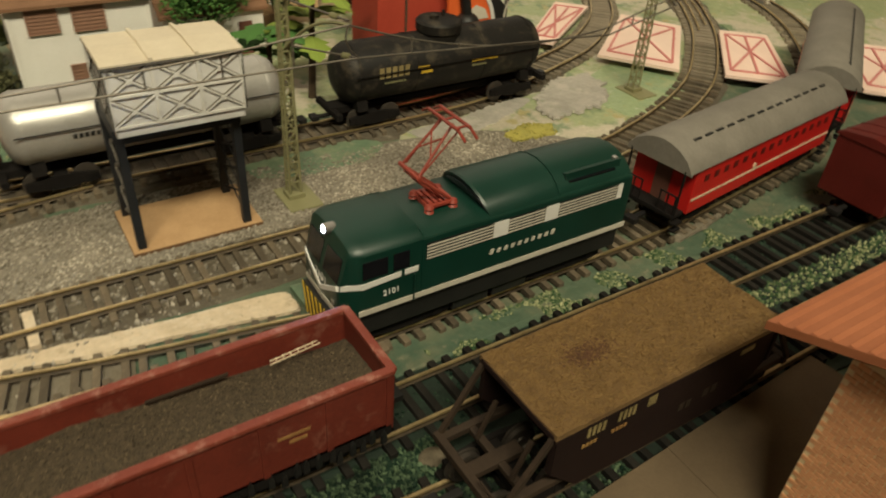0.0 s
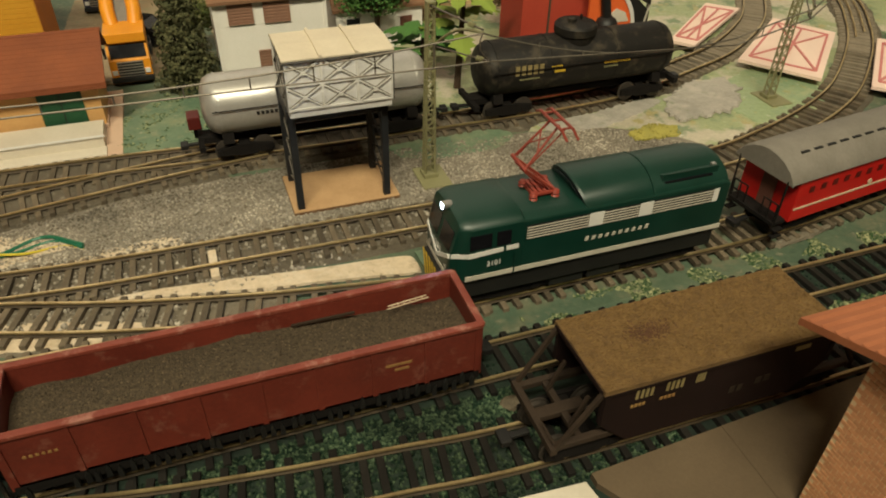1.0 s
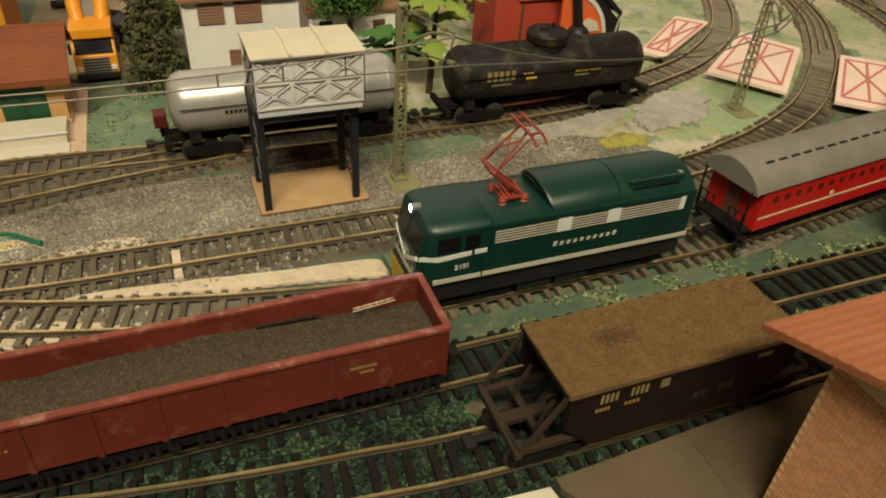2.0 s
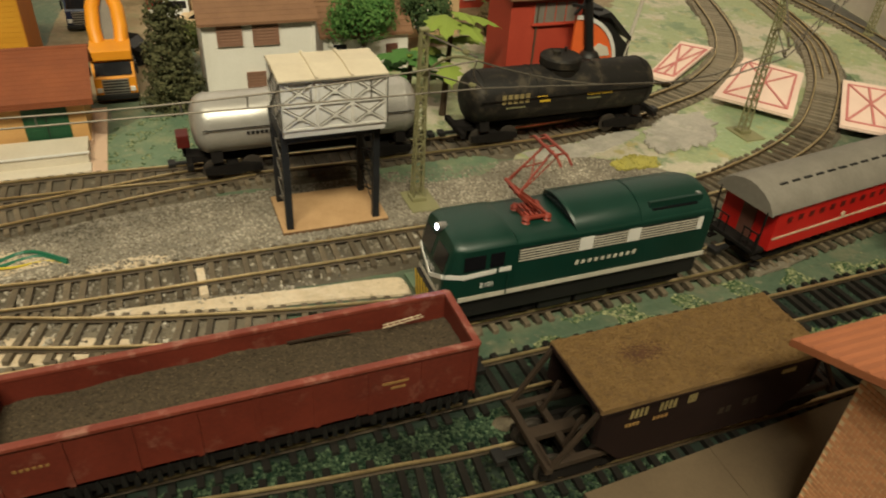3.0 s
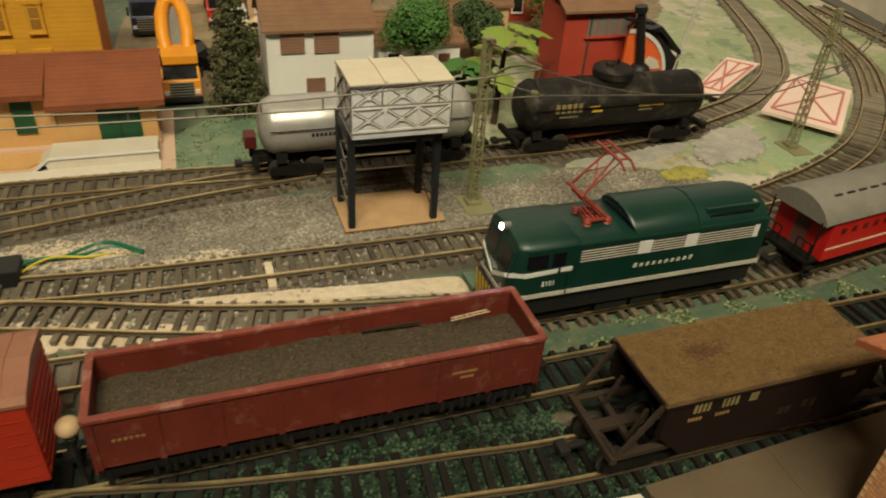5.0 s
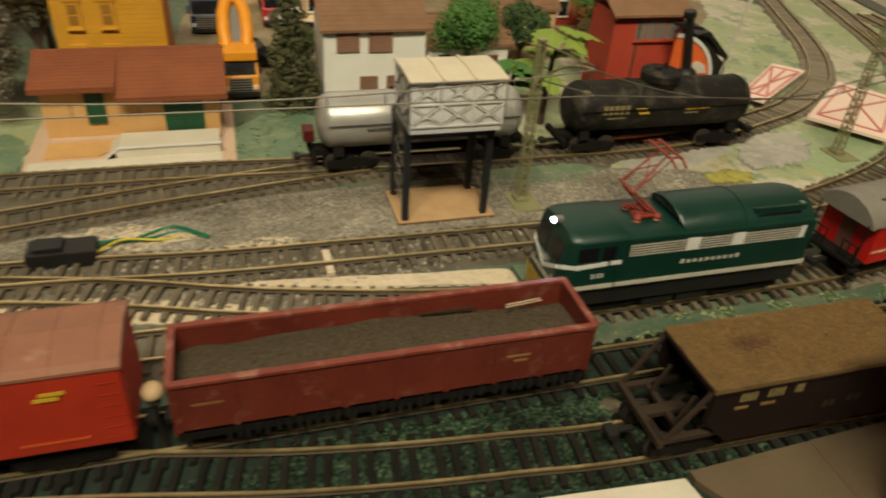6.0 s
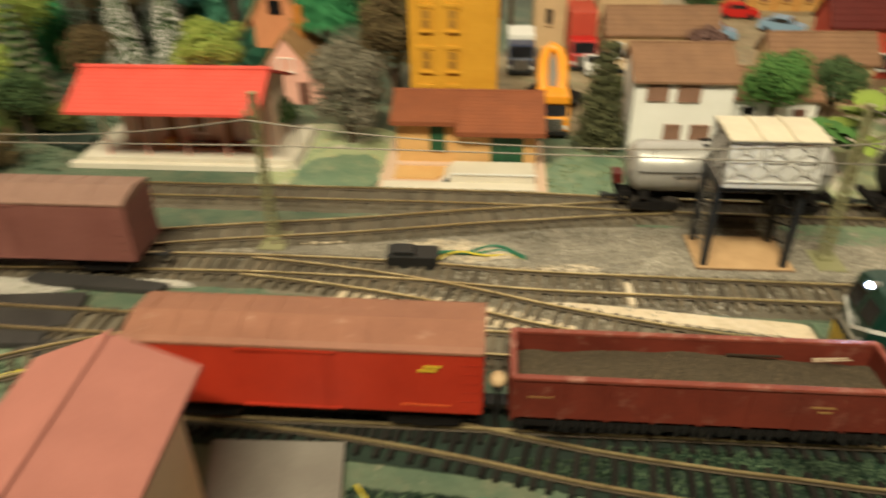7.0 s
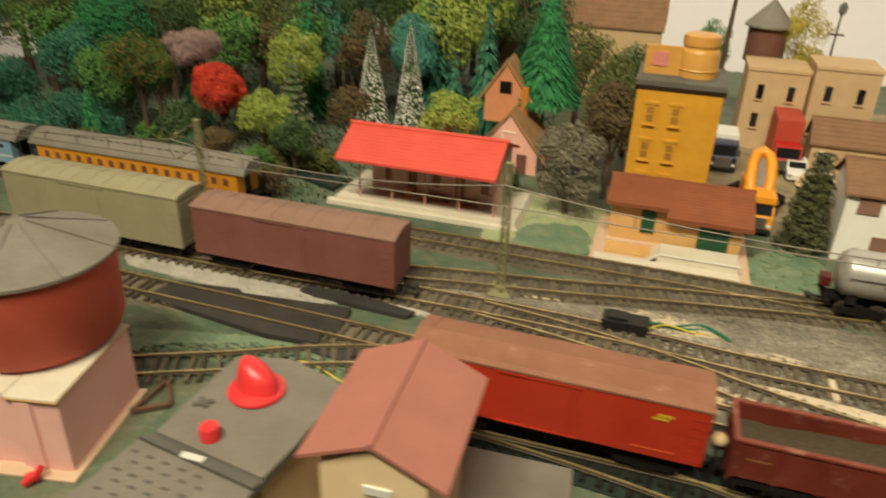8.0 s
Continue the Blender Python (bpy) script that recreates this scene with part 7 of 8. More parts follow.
# ---- build: trains ----
loco()
coach("passenger_coach", 156.3, 49.7, 7.1, 141, RED, GREYROOF, "bright red passenger coach with a grey arched roof", 15, CREAM, "coaches")
gondola()
hopper()
boxcar(-306, 9, 0, 142.5, BOXRED, BOXROOF, "bright red box wagon with a faded salmon roof", logo=YELLOW, height=48.5, low=14.5)
tank_wagon(-82, 130, SILVER, "dull silver tank wagon on the back track", False, [(30, 44, 27, 29, 6, BLACK), (84, 98, 27, 30, 4, BLACK)])
tank_wagon(73, 136, TANKBLACK, "black tank wagon with yellow markings", True, [(22, 41, 28.6, 34.4, 5, LETTER), (25, 38, 25.6, 26.6, 8, OLIVE), (47, 57, 28, 29.4, 1, YELLOW), (45, 55, 30.6, 32, 1, YELLOW), (80, 98, 29.5, 31, 10, YELLOW), (80, 90, 27, 28, 6, OLIVE)])
boxcar(-505, 115, 0, 150, MAROON, MAROONROOF, "faded maroon box wagon standing on the loop", height=49, low=11.5)
boxcar(-668, 115, 0, 152, TAN, TAN, "pale tan box wagon standing on the loop", height=52, low=11.5)
coach("passenger_coach", -738, 206, 0, 218, COACHY, GREYROOF, "yellow orange passenger coach with a grey roof", 17, SHUTTER, "coaches")
coach("passenger_coach", -974, 204, 0, 224, LBLUE, GREYROOF, "pale blue passenger coach behind the yellow one", 17, WHITE, "coaches")
boxcar(248, 9, 0, 130, DKRED, DKRED, "dark red box wagon on the goods track", height=40.5, ribbed=False)

# ---- build: lineside ----
water_tank()
M1, M2, M3, M5, M0, M4 = (30, 148), (273, 172), (-295, 152), (-531, 152), (-830, 152), (548, 318)
H1, H2, H3, H5, H0, H4 = ((40, 108, 93), (44, 108, 80)), ((238, 126, 78), (238, 126, 73)), ((-290, 120, 92), (-288, 120, 78)), ((-526, 115, 92), (-524, 115, 78)), ((-830, 112, 92), (-828, 112, 78)), ((508, 296, 90), (508, 294, 77))
for m, h in ((M1, H1), (M2, H2), (M3, H3), (M5, H5), (M0, H0), (M4, H4)):
    mast(*m, 94, h)
span(H3, H1, 12)
KINK = ((192, 126, 67.5), (193, 126, 63.5))
span(H1, KINK, 5)
span(KINK, H2, 2)
span(H5, H3, 8)
span(H0, H5, 10)
span(H2, H4, 8)
crossing_plate([(284, 219), (366, 281), (391, 240), (317, 174)])
crossing_plate([(258, 265), (336, 328), (355, 308), (270, 250)])
crossing_plate([(340, 154), (413, 221), (440, 197), (372, 124)])
crossing_plate([(408, 96), (484, 166), (517, 132), (436, 62)])


def switch_box():
    t = thing("point_motor", -222, 124, 0, label="black point motor with green wires beside the track", category="point motor")
    part("case", box(B(), 0, 30, 0, 14, -0.4, 9, 0.8), BLACK, t)
    part("cover", box(B(), 3, 16, 2, 12, 9, 11, 0.6), BLACK, t)
    for k in range(3):
        pts = [(28 + 52 * f, 4 + 3 * k + 14 * math.sin(f * 2.6) + 3 * math.sin(f * 9 + k), 4 - 2.6 * f + 1.2 * math.sin(f * 6 + k)) for f in [i / 14 for i in range(15)]]
        part("wire", tube(B(), pts, 0.95 if k else 0.6, 6), GREENW if k else YELW, t)


def loose_wire(pts, material, label, r=0.6):
    line = glide(pts, 4)
    bm = tube(B(), [(p.x, p.y, 1.6 + 0.8 * math.sin(i * 0.5)) for i, p in enumerate(line)], r, 6)
    solid("loose_wire", bm, material, label=label, category="wire", group="loose wires")


solid("sleeper_strip", box(B(), -88.3, -84.6, 95, 115, 0.4, 3.0, 0.3), CREAM, label="single cream card sleeper among dark ones", category="sleeper")
solid("paint_block", prism(B(), [(2, 86), (12, 85.5), (10, 74.5), (2.5, 73)], 0.2, 2.0, "z"), GREEN_PAINT, label="small green card block by the rails", category="card scrap")
switch_box()
loose_wire([(-391, 22), (-384, 25), (-374, 24), (-363, 20), (-345, 14), (-325, 12)], YELW, "thin yellow wire lying on the board")
loose_wire([(-212, -30), (-200, -46), (-190, -60), (-194, -80)], YELW, "thin yellow wire in the grass")
loose_wire([(-180, -40), (-160, -34), (-150, -44), (-140, -66)], GREENW, "thin green wire in the grass")



def globe_lamp():
    t = thing("globe_lamp", -157.4, 1.5, 0, label="small cream globe on a dark post between the wagons", category="lamp")
    part("globe", ball(B(), (0, 0, 31.5), 3.7, 3, (1.0, 1.0, 0.9)), BEIGE, t, smooth=True)
    part("collar", lathe(B(), [(1.4, 25.6), (2.0, 26.2), (2.0, 27.4), (1.4, 28)], seg=14), BLACK, t)
    part("post", rod(B(), (0, 0, -0.5), (0, 0, 27), 0.8, 8), BLACK, t)


globe_lamp()
white_house()
station()
yellow_building()
red_station()
cottage()
cabin()
signal_shed()
grey_building()
red_cap()
pink_tower()
ground_scraps()


def tiled_house():
    """The terracotta roofed house beside the hopper wagon; its gable end looks to -x."""
    t = thing("house", 66, -112, 0, label="terracotta house with small brick pattern walls and ribbed roof", category="house", group="houses")
    wall = part("wall", prism(B(), [(-33, -0.5), (33, -0.5), (33, 68), (0, 81), (-33, 68)], 10.6, 150), MORTAR, t)
    for s in (-1, 1):
        r = part("roof_slope", prism(B(), [(s * 50, 69), (0, 87), (0, 89.4), (s * 50, 71.4)], 0, 160), TERRA, t)
        for k in range(12):
            y = s * (3 + 4.0 * k)
            part("roof_rib", bar(B(), (0.2, y, 89.6 - 0.36 * abs(y)), (160, y, 89.5 - 0.36 * abs(y)), 1.4, 0.16), TERRA, r)
    part("ridge_cap", rod(B(), (-0.3, 0, 89), (160, 0, 89), 1.5, 8), TERRA, t)
    rest = B()
    for j in range(42):
        z = 1 + 1.62 * j
        for i in range(20):
            y = 33 - 3.1 * (i + 0.5) - (1.5 if j % 2 else 0)
            if y < -32:
                continue
            if i < 9 and j > 8:
                placed("brick", SCALE, wall, 10.6, y, z, 0)
            else:
                box(rest, 10.3, 10.7, y - 1.4, y + 1.4, z, z + 1.35)
    tagged(part("brickwork", rest, TILE, wall), kind="stuff")
    return t


def scale_mesh():
    return mesh_of("brick", box(B(), -0.3, 0.1, -1.42, 1.42, 0, 1.38, 0.12), TILE)


SCALE = scale_mesh()
tiled_house()

# ---- build: town ----
block_house(-124, 562, 62, 60, 87, BEIGE, BEIGE, "beige brick town building with narrow windows", 2, 2)
block_house(-60, 548, 62, 60, 97, BEIGE, BEIGE, "taller beige brick town building", 2, 2)
low_house(-58, 498, 112, 44, 32, 54, BEIGE, BROWNROOF, "low house with a flat brown roof")
low_house(68, 400, 92, 46, 36, 56, BEIGE, BROWNROOF, "low house with a dull brown roof among cars")
low_house(142, 470, 110, 50, 48, 76, CABIN, DKRED, "dark red barn with a red roof")
low_house(-470, 720, 250, 70, 93, 128, BEIGE, BROWNROOF, "long barn with a dull brown roof")
low_house(20, 330, 70, 44, 30, 48, HOUSE, BROWNROOF, "low white house behind the trees")
truck(-117, 318, 0, ORANGE, ORANGE, "orange yellow lorry with a looped body", 72, kindload="loop", height=28)
truck(-139, 466, 0, BLUE, WHITE, "navy blue lorry with a pale load", 60, box_h=26)
truck(-78, 482, 0, RED, CABIN, "bright red lorry with a red box body", 76, box_h=44)
car(-68, 462, 0, WHITE, "white model car parked on the road")
car(-22, 440, 70, SHEDWALL, "cream model car parked in the town")
car(20, 452, 100, WHITE, "white model car parked behind the house")
car(100, 600, 80, LBLUE, "pale blue model car parked in the town")
car(180, 620, 60, LBLUE, "pale blue model car beside the barn")
car(-90, 384, 60, DARK, "dark car beside the road")


def town_hall():
    """A long ochre building with dark upright windows under a red roof."""
    t = thing("building", 92, 726, 0, label="long ochre town building with a bright red roof", category="building", group="town buildings")
    gable_wall(t, 3, 177, 3, 57, 46, 78, OCHREWALL)
    gable_roof(t, 0, 180, 0, 60, 45, 78, BRIGHTRED, courses=6)
    for k in range(6):
        x = 16 + 27 * k
        window(t, x, x + 9, 2.6, 12, 38, SHUTTER, OCHREWALL)
        part("pilaster", box(B(), x + 16, x + 19, 1.6, 3.2, 0, 45, 0.2), ORANGEB, t)


town_hall()
car(150, 694, 85, RED, "bright red model car parked before the red-roofed building")


def barn_tank():
    t = thing("water_tower", -104, 650, 0, label="brown wooden water tower with a conical lid", category="water tower")
    part("tank", lathe(B(), [(22, 82), (22, 122), (21, 123)], seg=24), SHUTTER, t)
    part("lid", lathe(B(), [(27, 121), (27, 123), (2, 150), (0.4, 150.5)], seg=24), GREYROOF, t)
    for x in (-14, 14):
        for y in (-14, 14):
            part("leg", box(B(), x - 2, x + 2, y - 2, y + 2, -0.5, 83), BARK, t)
    part("spout", bar(B(), (18, -14, 90), (-14, -40, 60), 4, 4), BARK, t)


barn_tank()


def wooden_pole(x, y, h, lantern, label):
    t = thing("wooden_pole", x, y, 0, label=label, category="pole", group="poles")
    part("shaft", rod(B(), (0, 0, -1), (1.5, 0, h), 3.4 if not lantern else 1.6, 10, 2.2 if not lantern else 1.0), BARK, t)
    if lantern:
        part("cross_arm", box(B(), -8, 10, -0.8, 0.8, h - 22, h - 20, 0.2), BARK, t)
        part("lantern", lathe(B(), [(1.2, h), (4.2, h + 3), (4.6, h + 9), (2.0, h + 13), (0.4, h + 14)], at=(1.5, 0, 0), seg=14), SLATE, t, smooth=True)


wooden_pole(-148, 640, 172, False, "tall dark wooden pole behind the yellow building")
wooden_pole(-36, 640, 140, True, "thin dark lamp post before the room wall")
solid("card_sheet", prism(B(), [(-540, 296), (-524, 326), (-478, 296), (-482, 272)], 0.2, 4.0, "z"), DEEP, label="dark green card slab beside the red-roofed station", category="card sheet")


def crossing_sign():
    t = thing("orange_signboard", 166, 233, 0, label="orange quarter-round signboard with a white border", category="sign", group="signs")
    arc = [(34 * math.cos(k * math.pi / 28), 33 + 34 * math.sin(k * math.pi / 28)) for k in range(15)]
    part("board", prism(B(), [(0, -0.5), (34, -0.5), *arc], -1, 1, "y"), SIGNORANGE, t)
    ring = B()
    for p, q in zip(arc, arc[1:]):
        bar(ring, (p[0], -1.3, p[1]), (q[0], -1.3, q[1]), 0.8, 2.6)
    part("border", ring, WHITE, t, "white painted border")
    part("pale_patch", prism(B(), [(14, 40), (30, 40), (27, 46), (20, 49), (15, 45)], -1.5, -0.9, "y"), PLATFORM, t, "worn white patch")


crossing_sign()


def steam_crane():
    t = thing("steam_crane", 196, 254, 0, label="black steam crane with a leaning chimney behind the tank wagon", category="crane")
    part("body", prism(B(), [(-6, 4), (24, 4), (24, 40), (16, 47), (2, 64), (-6, 62)], -10, 14, "y"), BLACK, t)
    part("boiler", lathe(B(), [(8, 4), (8, 40), (6, 44), (3, 46)], at=(-18, -25, 0), seg=24), BLACK, t, smooth=True)
    part("chimney", rod(B(), (-18, -25, 43), (-26, -25, 82), 3.2, 16, 2.8), BLACK, t)
    part("chimney_cap", rod(B(), (-26.2, -25, 80), (-26.8, -25, 84), 4.2, 16), BLACK, t)
    part("bracket", bar(B(), (-36, -25, 76), (-14, -25, 72), 2.0, 2.0), BLACK, t)
    part("bracket", bar(B(), (-34, -25, 70), (-22, -25, 82), 1.6, 1.6), BLACK, t)
    part("cross_beam", box(B(), -26, 10, -24, -4, 30, 36, 0.6), BLACK, t)
    part("cab_roof", prism(B(), [(-8, 64), (2, 66), (22, 48), (22, 45), (2, 62)], -13, 16, "y"), BLACK, t)
    part("jib", rod(B(), (21, -9, 30), (32, -9, 96), 1.3, 10), LOUVRE, t, "pale slanting jib rod")
    for x in (-8, 8, 20):
        part("wheel", lathe(B(), [(1, -1.5), (5, -1.5), (5, 1.5), (1, 1.5)], at=(x, -9, 4.9), seg=16, axis="y"), DARK, t)
        part("wheel", lathe(B(), [(1, -1.5), (5, -1.5), (5, 1.5), (1, 1.5)], at=(x, 13, 4.9), seg=16, axis="y"), DARK, t)


steam_crane()


coach("passenger_coach", 310, 70, 31.0, 150, RED, GREYROOF, "second red coach with a grey roof on the curve", 11, CREAM, "coaches")


def end_board():
    t = thing("end_board", 0, 0, 0, label="cream upright board at the end of the layout", category="board", kind="structure")
    part("panel", prism(B(), [(536, 268), (590, 352), (625, 450), (650, 560), (658, 558), (632, 446), (597, 348), (542, 264)], -0.5, 130, "z"), PLATFORM, t)
    part("dark_strip", prism(B(), [(520, 276), (566, 368), (596, 446), (622, 562), (644, 558), (618, 452), (584, 354), (533, 268)], -0.5, 3.0, "z"), SLATE, t)


end_board()

# ---- build: trees ----
BLUEL = leafy("blue_green_leaves", (0.050, 0.19, 0.155), (0.10, 0.30, 0.245))
OLIVEL = leafy("olive_leaves", (0.052, 0.072, 0.020), (0.145, 0.152, 0.046))
DARKL = leafy("dark_leaves", (0.030, 0.066, 0.025), (0.085, 0.125, 0.046))
GREENL = leafy("green_leaves", (0.042, 0.125, 0.028), (0.12, 0.235, 0.06))
LIMEL = leafy("lime_leaves", (0.16, 0.24, 0.035), (0.34, 0.38, 0.09))
TEALL = leafy("teal_leaves", (0.020, 0.095, 0.056), (0.060, 0.19, 0.118))
FIRL = leafy("fir_green", (0.012, 0.105, 0.036), (0.050, 0.22, 0.082))
GREYL = leafy("grey_brown_leaves", (0.115, 0.102, 0.072), (0.25, 0.22, 0.162))
REDL = leafy("red_leaves", (0.42, 0.030, 0.018), (0.66, 0.075, 0.035))
MAUVEL = leafy("mauve_leaves", (0.26, 0.17, 0.16), (0.42, 0.29, 0.27))
YELL = leafy("yellow_leaves", (0.32, 0.26, 0.02), (0.52, 0.42, 0.06))
SNOWL = leafy("snow", (0.55, 0.52, 0.48), (0.80, 0.77, 0.72))
AUTUMNL = leafy("autumn_leaves", (0.035, 0.085, 0.018), (0.26, 0.12, 0.03), power=4.5)
PLUML = leafy("plum_leaves", (0.12, 0.066, 0.058), (0.21, 0.12, 0.10))
BROWNL = leafy("brown_leaves", (0.070, 0.048, 0.022), (0.14, 0.10, 0.045))

HEDGEL = leafy("cypress_leaves", (0.048, 0.054, 0.024), (0.122, 0.119, 0.056))
hedge(-82, 306, 82, 21, HEDGEL, "tall dark olive cypress beside the white house", 3, 1500)
tree(79, 672, 20, 10, LIMEL, "small lime green bush in the town", 611, 240, 2.0, 0.1, "shrub", category="shrub")
tree(52, 330, 66, 30, GREENL, "round green tree behind the silver tank wagon", 5, 1100, 2.6)
tree(104, 350, 60, 26, DARKL, "dark green bush behind the cabin", 6, 800)
broad_plant(84, 250, 74, LIMEL, "plastic tree with large lime green leaves", 4)
broad_plant(62, 262, 46, GREENL, "low plastic plant with notched green leaves", 8)
tree(-274, 302, 84, 34, GREYL, "grey brown bushy tree beside the red-roofed station", 9, 1600, 2.6, 0.12)
tree(-246, 352, 110, 30, BROWNL, "tall brown green tree behind the yellow building", 10, 1300)
tree(-250, 404, 122, 32, OLIVEL, "olive tree with a wide crown", 11, 1200)
conifer(-325, 450, 178, 40, FIRL, "tall bright green fir on a bare trunk", 12, None, 26, 90, start=0.40)
conifer(-505, 420, 120, 21, DARKL, "fir with snow-tipped branches", 13, SNOWL, 34, 40)
conifer(-465, 430, 131, 19, DARKL, "fir with snow-tipped branches", 14, SNOWL, 36, 40)
tree(-497, 520, 124, 36, BLUEL, "round blue green tree", 15, 2400, 2.2)
conifer(-400, 500, 150, 30, TEALL, "blue green fir with drooping branches", 16, None, 12, 30, 0.6)
conifer(-420, 440, 100, 32, TEALL, "wide blue green fir", 17, None, 10, 28, 0.6)
tree(-391, 338, 87, 27, LIMEL, "lime green tree behind the red roof", 18, 900, 2.8, 0.5, spread=1.3)
conifer(-560, 350, 108, 26, DARKL, "dark fir with frosted twigs", 19, GREYL, 15, 40)
tree(-632, 330, 92, 31, REDL, "bright red leaved tree", 20, 2200, 2.2, 0.38)
tree(-670, 352, 118, 31, MAUVEL, "mauve grey flat-topped tree", 21, 2600, 1.8, 0.70)
tree(-590, 410, 118, 34, LIMEL, "yellow green round tree", 22, 1200, 2.6)
tree(-566, 300, 80, 26, LIMEL, "pale lime green tree with a bare trunk", 23, 900, 2.6, 0.45, spread=1.25)
tree(-700, 300, 122, 36, AUTUMNL, "tall tree turning orange above a bare trunk", 123, 1300, 2.4, 0.5)
tree(-674, 292, 112, 22, AUTUMNL, "tall tree turning orange above a bare trunk", 124, 1000, 2.4, 0.55)
tree(-831, 425, 152, 52, FIRL, "large bright green tree", 125, 1800, 2.6)
k = 24
for x, y, h, r, m, what in ((-760, 330, 100, 42, GREENL, "green"), (-830, 360, 110, 48, TEALL, "blue green"), (-880, 300, 84, 40, TEALL, "blue green"), (-800, 480, 150, 50, DARKL, "dark"),
                            (-660, 520, 150, 46, OLIVEL, "olive"), (-560, 560, 190, 52, DARKL, "dark"), (-720, 560, 170, 50, GREENL, "green"), (-900, 520, 170, 60, DARKL, "dark green"), (-620, 640, 210, 60, OLIVEL, "olive"),
                            (-520, 660, 210, 56, GREENL, "green"), (-430, 640, 190, 48, LIMEL, "yellow green"), (-360, 600, 170, 44, DARKL, "dark"), (-780, 660, 220, 62, DARKL, "dark"), (-940, 660, 220, 70, GREENL, "green"), (-660, 300, 56, 22, DARKL, "small dark"),
                            (-600, 270, 48, 22, BROWNL, "low brown"), (-530, 290, 60, 22, DARKL, "dark"), (-500, 350, 80, 26, BROWNL, "brown"), (-540, 480, 130, 36, BROWNL, "brown"), (-380, 330, 46, 20, OLIVEL, "olive"), (-300, 520, 130, 40, OLIVEL, "olive"),
                            (-1010, 380, 130, 56, TEALL, "teal"), (-1080, 400, 160, 62, GREENL, "green"), (-1050, 500, 190, 66, DARKL, "dark"), (-1100, 330, 110, 50, TEALL, "teal"), (-960, 450, 150, 54, OLIVEL, "olive"), (-980, 300, 90, 40, GREENL, "green"), (-240, 480, 120, 36, DARKL, "dark"), (-200, 430, 70, 26, OLIVEL, "olive"), (-66, 650, 160, 30, YELL, "yellow"), (-160, 690, 120, 26, GREENL, "green"),
                            (62, 640, 62, 24, DARKL, "dark"), (250, 560, 60, 26, OLIVEL, "olive"), (40, 486, 44, 22, PLUML, "plum brown"), (-70, 360, 40, 16, OLIVEL, "low olive"), (200, 420, 70, 30, GREENL, "green"), (160, 330, 50, 22, BROWNL, "brown"), (-330, 300, 40, 16, DARKL, "low dark")):
    tree(x, y, h, r, m, what + " leaved model tree", k, 900 if r > 35 or m is YELL else 600, 3.0 if r > 35 else 2.4)
    k += 1
for x, y, h, r in ((-690, 370, 90, 22), (-860, 420, 150, 34), (-610, 480, 150, 30), (-480, 560, 180, 36), (-740, 270, 70, 20), (-380, 680, 200, 40), (80, 680, 110, 24)):
    conifer(x, y, h, r, TEALL if k % 2 else FIRL, "dark green model fir", k, None, 13, 30)
    k += 1

rnd = random.Random(41)
for i in range(44):
    x, y = rnd.uniform(-980, -350), rnd.uniform(236, 330)
    if x > -480 and y < 306:
        continue
    m, what = rnd.choice(((DARKL, "dark green"), (OLIVEL, "olive"), (TEALL, "blue green"), (GREENL, "green"), (BROWNL, "brown green"))) if x > -740 else (TEALL, "emerald")
    tree(x, y, rnd.uniform(20, 36) + (22 if x < -760 else 0), rnd.uniform(14, 22) + (10 if x < -760 else 0), m, "low " + what + " shrub at the wood's edge", 400 + i, 260, 2.6, 0.06, "shrub", category="shrub")

rnd = random.Random(99)
for i in range(46):
    x, y = rnd.uniform(-1100, -400), rnd.uniform(430, 900)
    m, what = rnd.choice(((DARKL, "dark green"), (GREENL, "green"), (OLIVEL, "olive"), (TEALL, "blue green"), (BROWNL, "brown green"), (GREENL, "green"), (LIMEL, "yellow green")))
    tree(x, y, rnd.uniform(100, 150) + (y - 430) * 0.16, rnd.uniform(38, 60), m, what + " woodland tree in the dense wood", 200 + i, 420, 4.6)

rnd = random.Random(123)
for i in range(18):
    x, y = rnd.uniform(-1125, -930), rnd.uniform(380, 900)
    m, what = rnd.choice(((DARKL, "dark green"), (FIRL, "emerald"), (TEALL, "blue green"), (GREENL, "green")))
    tree(x, y, rnd.uniform(120, 170) + (y - 380) * 0.16, rnd.uniform(46, 62), m, what + " woodland tree in the dense wood", 300 + i, 460, 4.6)

MOSSROCK = mat("brown_grit", (0.20, 0.165, 0.11), (0.10, 0.08, 0.055), rough=0.95, grain=900, blotch=260, bump=1.0, depth=0.001)

# ---- build: countless small stuff ----
scatter("gravel", [(x, y) for x, y in GRAVEL], 24000, 0.7, STONE, 0.9, 5, "loose grey gravel", 0.8)
scatter("moss", [(156, 148), (170, 144), (188, 146), (192, 156), (178, 163), (161, 160)], 420, 0.6, MOSSY, 1.9, 61, "yellow moss crumbs", 0.8, lambda x, y, rnd: noise.noise((x / 6, y / 6, 2)) < -0.25)
scatter("gravel", [(-560, 90), (-440, 84), (-330, 98), (-350, 106), (-560, 104)], 260, 0.7, STONE, 0.8, 6, "loose grey gravel")
scatter("turf", [(-160, -12), (-60, -38), (20, -47), (60, -46), (60, -18), (0, -16), (-80, -8)], 5720, 0.74, TURF, 0.2, 27, "dark green turf worked in between the sleepers", 1.2)
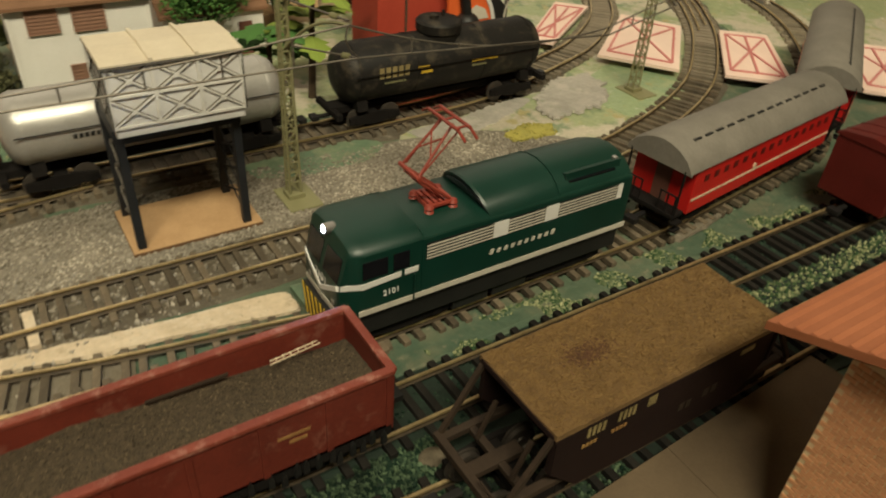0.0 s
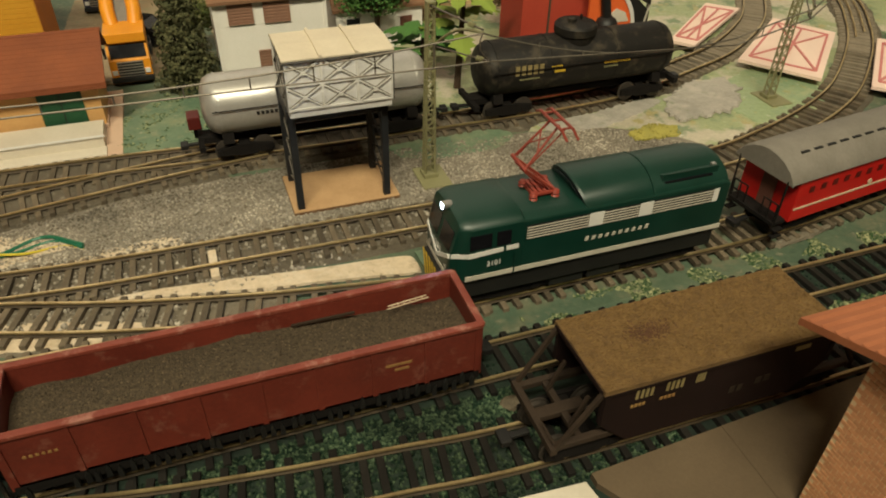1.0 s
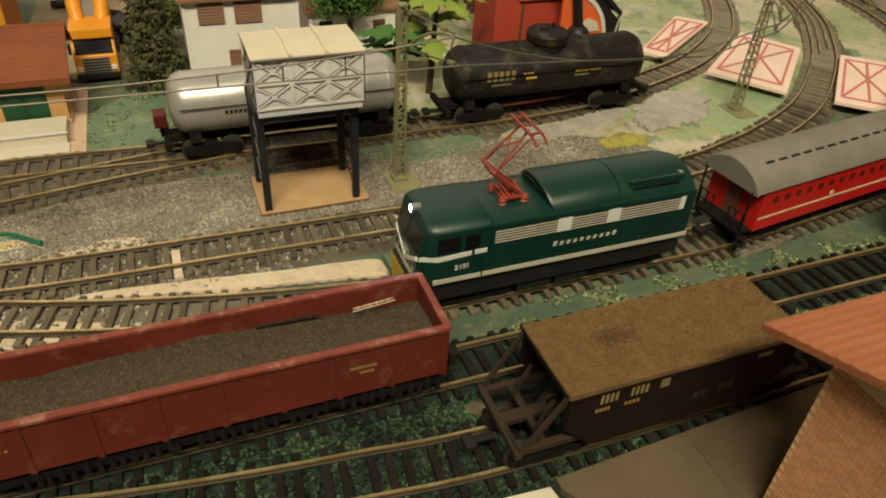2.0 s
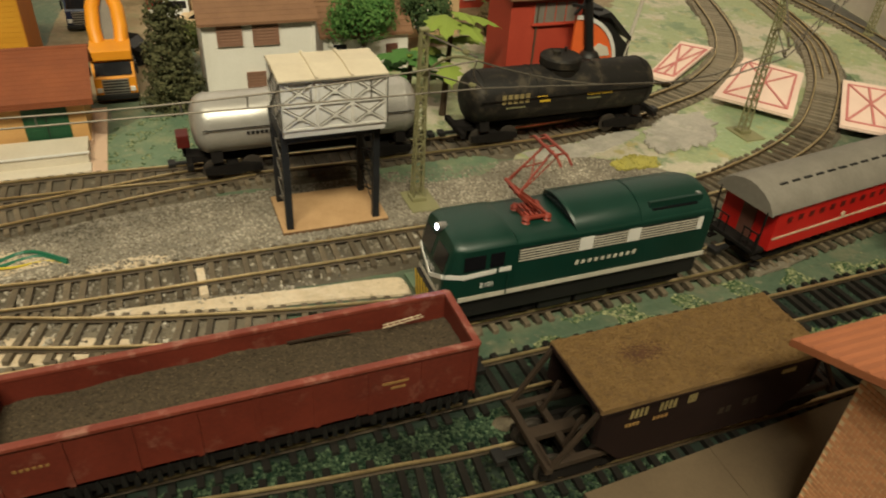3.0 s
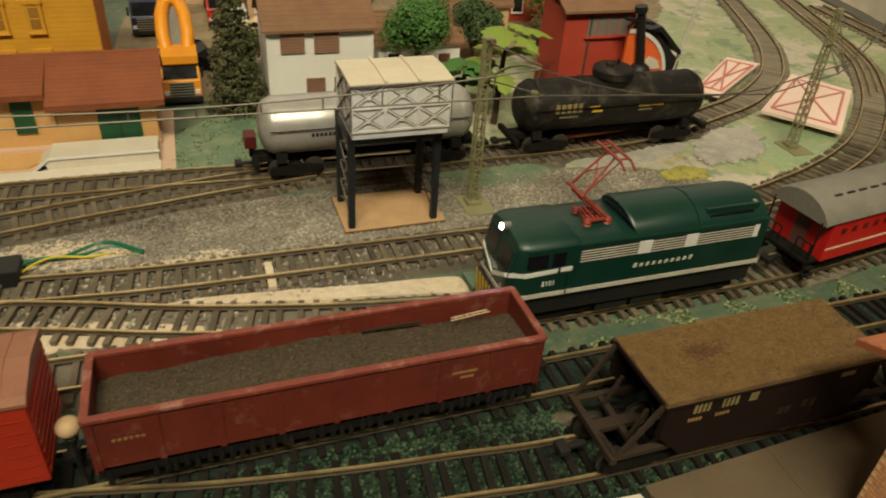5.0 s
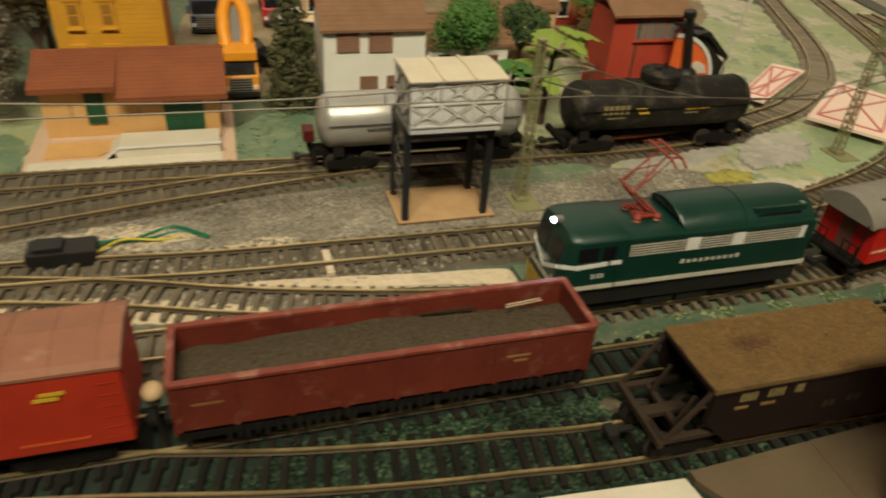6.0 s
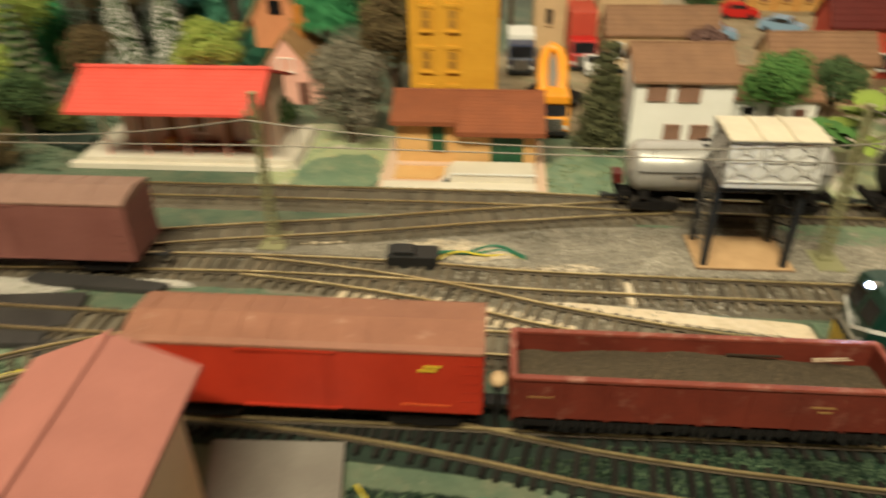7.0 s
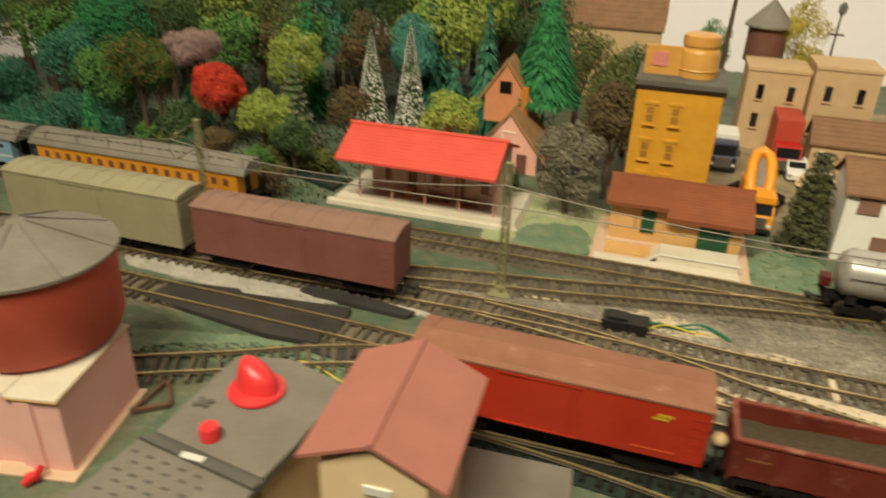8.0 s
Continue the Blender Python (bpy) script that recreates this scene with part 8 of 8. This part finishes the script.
scatter("turf", [(0, -4), (420, -4), (420, 22), (0, 22)], 2860, 0.62, DARKTURF, 0.2, 28, "dark crumbs between the sleepers", 1.2)
scatter("gravel", [(-220, 96), (-100, 70), (-80, 84), (20, 100), (20, 118), (-220, 128)], 1500, 1.0, STONE, 0.6, 29, "grey grit worked in between the sleepers", 1.0)
scatter("turf", [(-150, -4), (-104, -7), (-60, -13), (14, -21), (14, -3), (-60, -2)], 5720, 0.81, TURF, 0.2, 7, "ragged green turf between the tracks", 1.1)
scatter("turf", [(-110, -26), (0, -34), (20, -48), (-40, -48), (-110, -44)], 1980, 0.74, TURF, 0.0, 17, "ragged green turf beside the siding", 1.0)
scatter("turf", [(30, 23), (215, 23), (320, 24), (320, 36), (215, 36), (110, 36), (30, 36)], 4840, 0.81, TURF2, 0.2, 8, "pale turf strip between tracks", 1.1, lambda x, y, rnd: noise.noise((x / 16, y / 10, 3)) < 0.12)
scatter("turf", [(120, -16), (330, -16), (330, -4), (120, -4)], 1980, 0.81, TURF2, 0.2, 9, "pale turf strip between tracks", 1.1)
scatter("turf", [(-215, -30), (-120, -36), (-90, -60), (-120, -120), (-215, -110)], 3520, 1.12, TURF, 0.2, 10, "ragged green turf", 1.2)
scatter("turf", [(-130, 224), (-68, 224), (-66, 290), (-100, 300), (-126, 270)], 900, 0.7, TURF2, 1.2, 11, "flocked green lawn", 0.5, lambda x, y, rnd: noise.noise((x / 9, y / 9, 6)) < 0.1)
scatter("turf", [(-480, 10), (-420, 34), (-350, 30), (-345, 20), (-420, 14), (-480, 2)], 1100, 0.74, TURF, 0.8, 12, "green flock", 0.8)
solid("grit_lump", ball(B(), (8, -11, 1.0), 4.2, 3, (1.1, 0.9, 0.45)), MOSSROCK, label="small brown grit lump on the turf", category="stone")
patch("plaster_patch", [(168, 35), (184, 37.5), (204, 41), (206, 43), (183, 41), (168, 39)], ROADBED, 2.0, 41, 1.5, "tan plaster scrap beside the coach")
scatter("turf", [(-900, 240), (-480, 240), (-480, 300), (-330, 300), (-330, 700), (-1050, 700)], 14000, 1.05, TURF, 0.2, 14, "green woodland floor flock", 0.9)
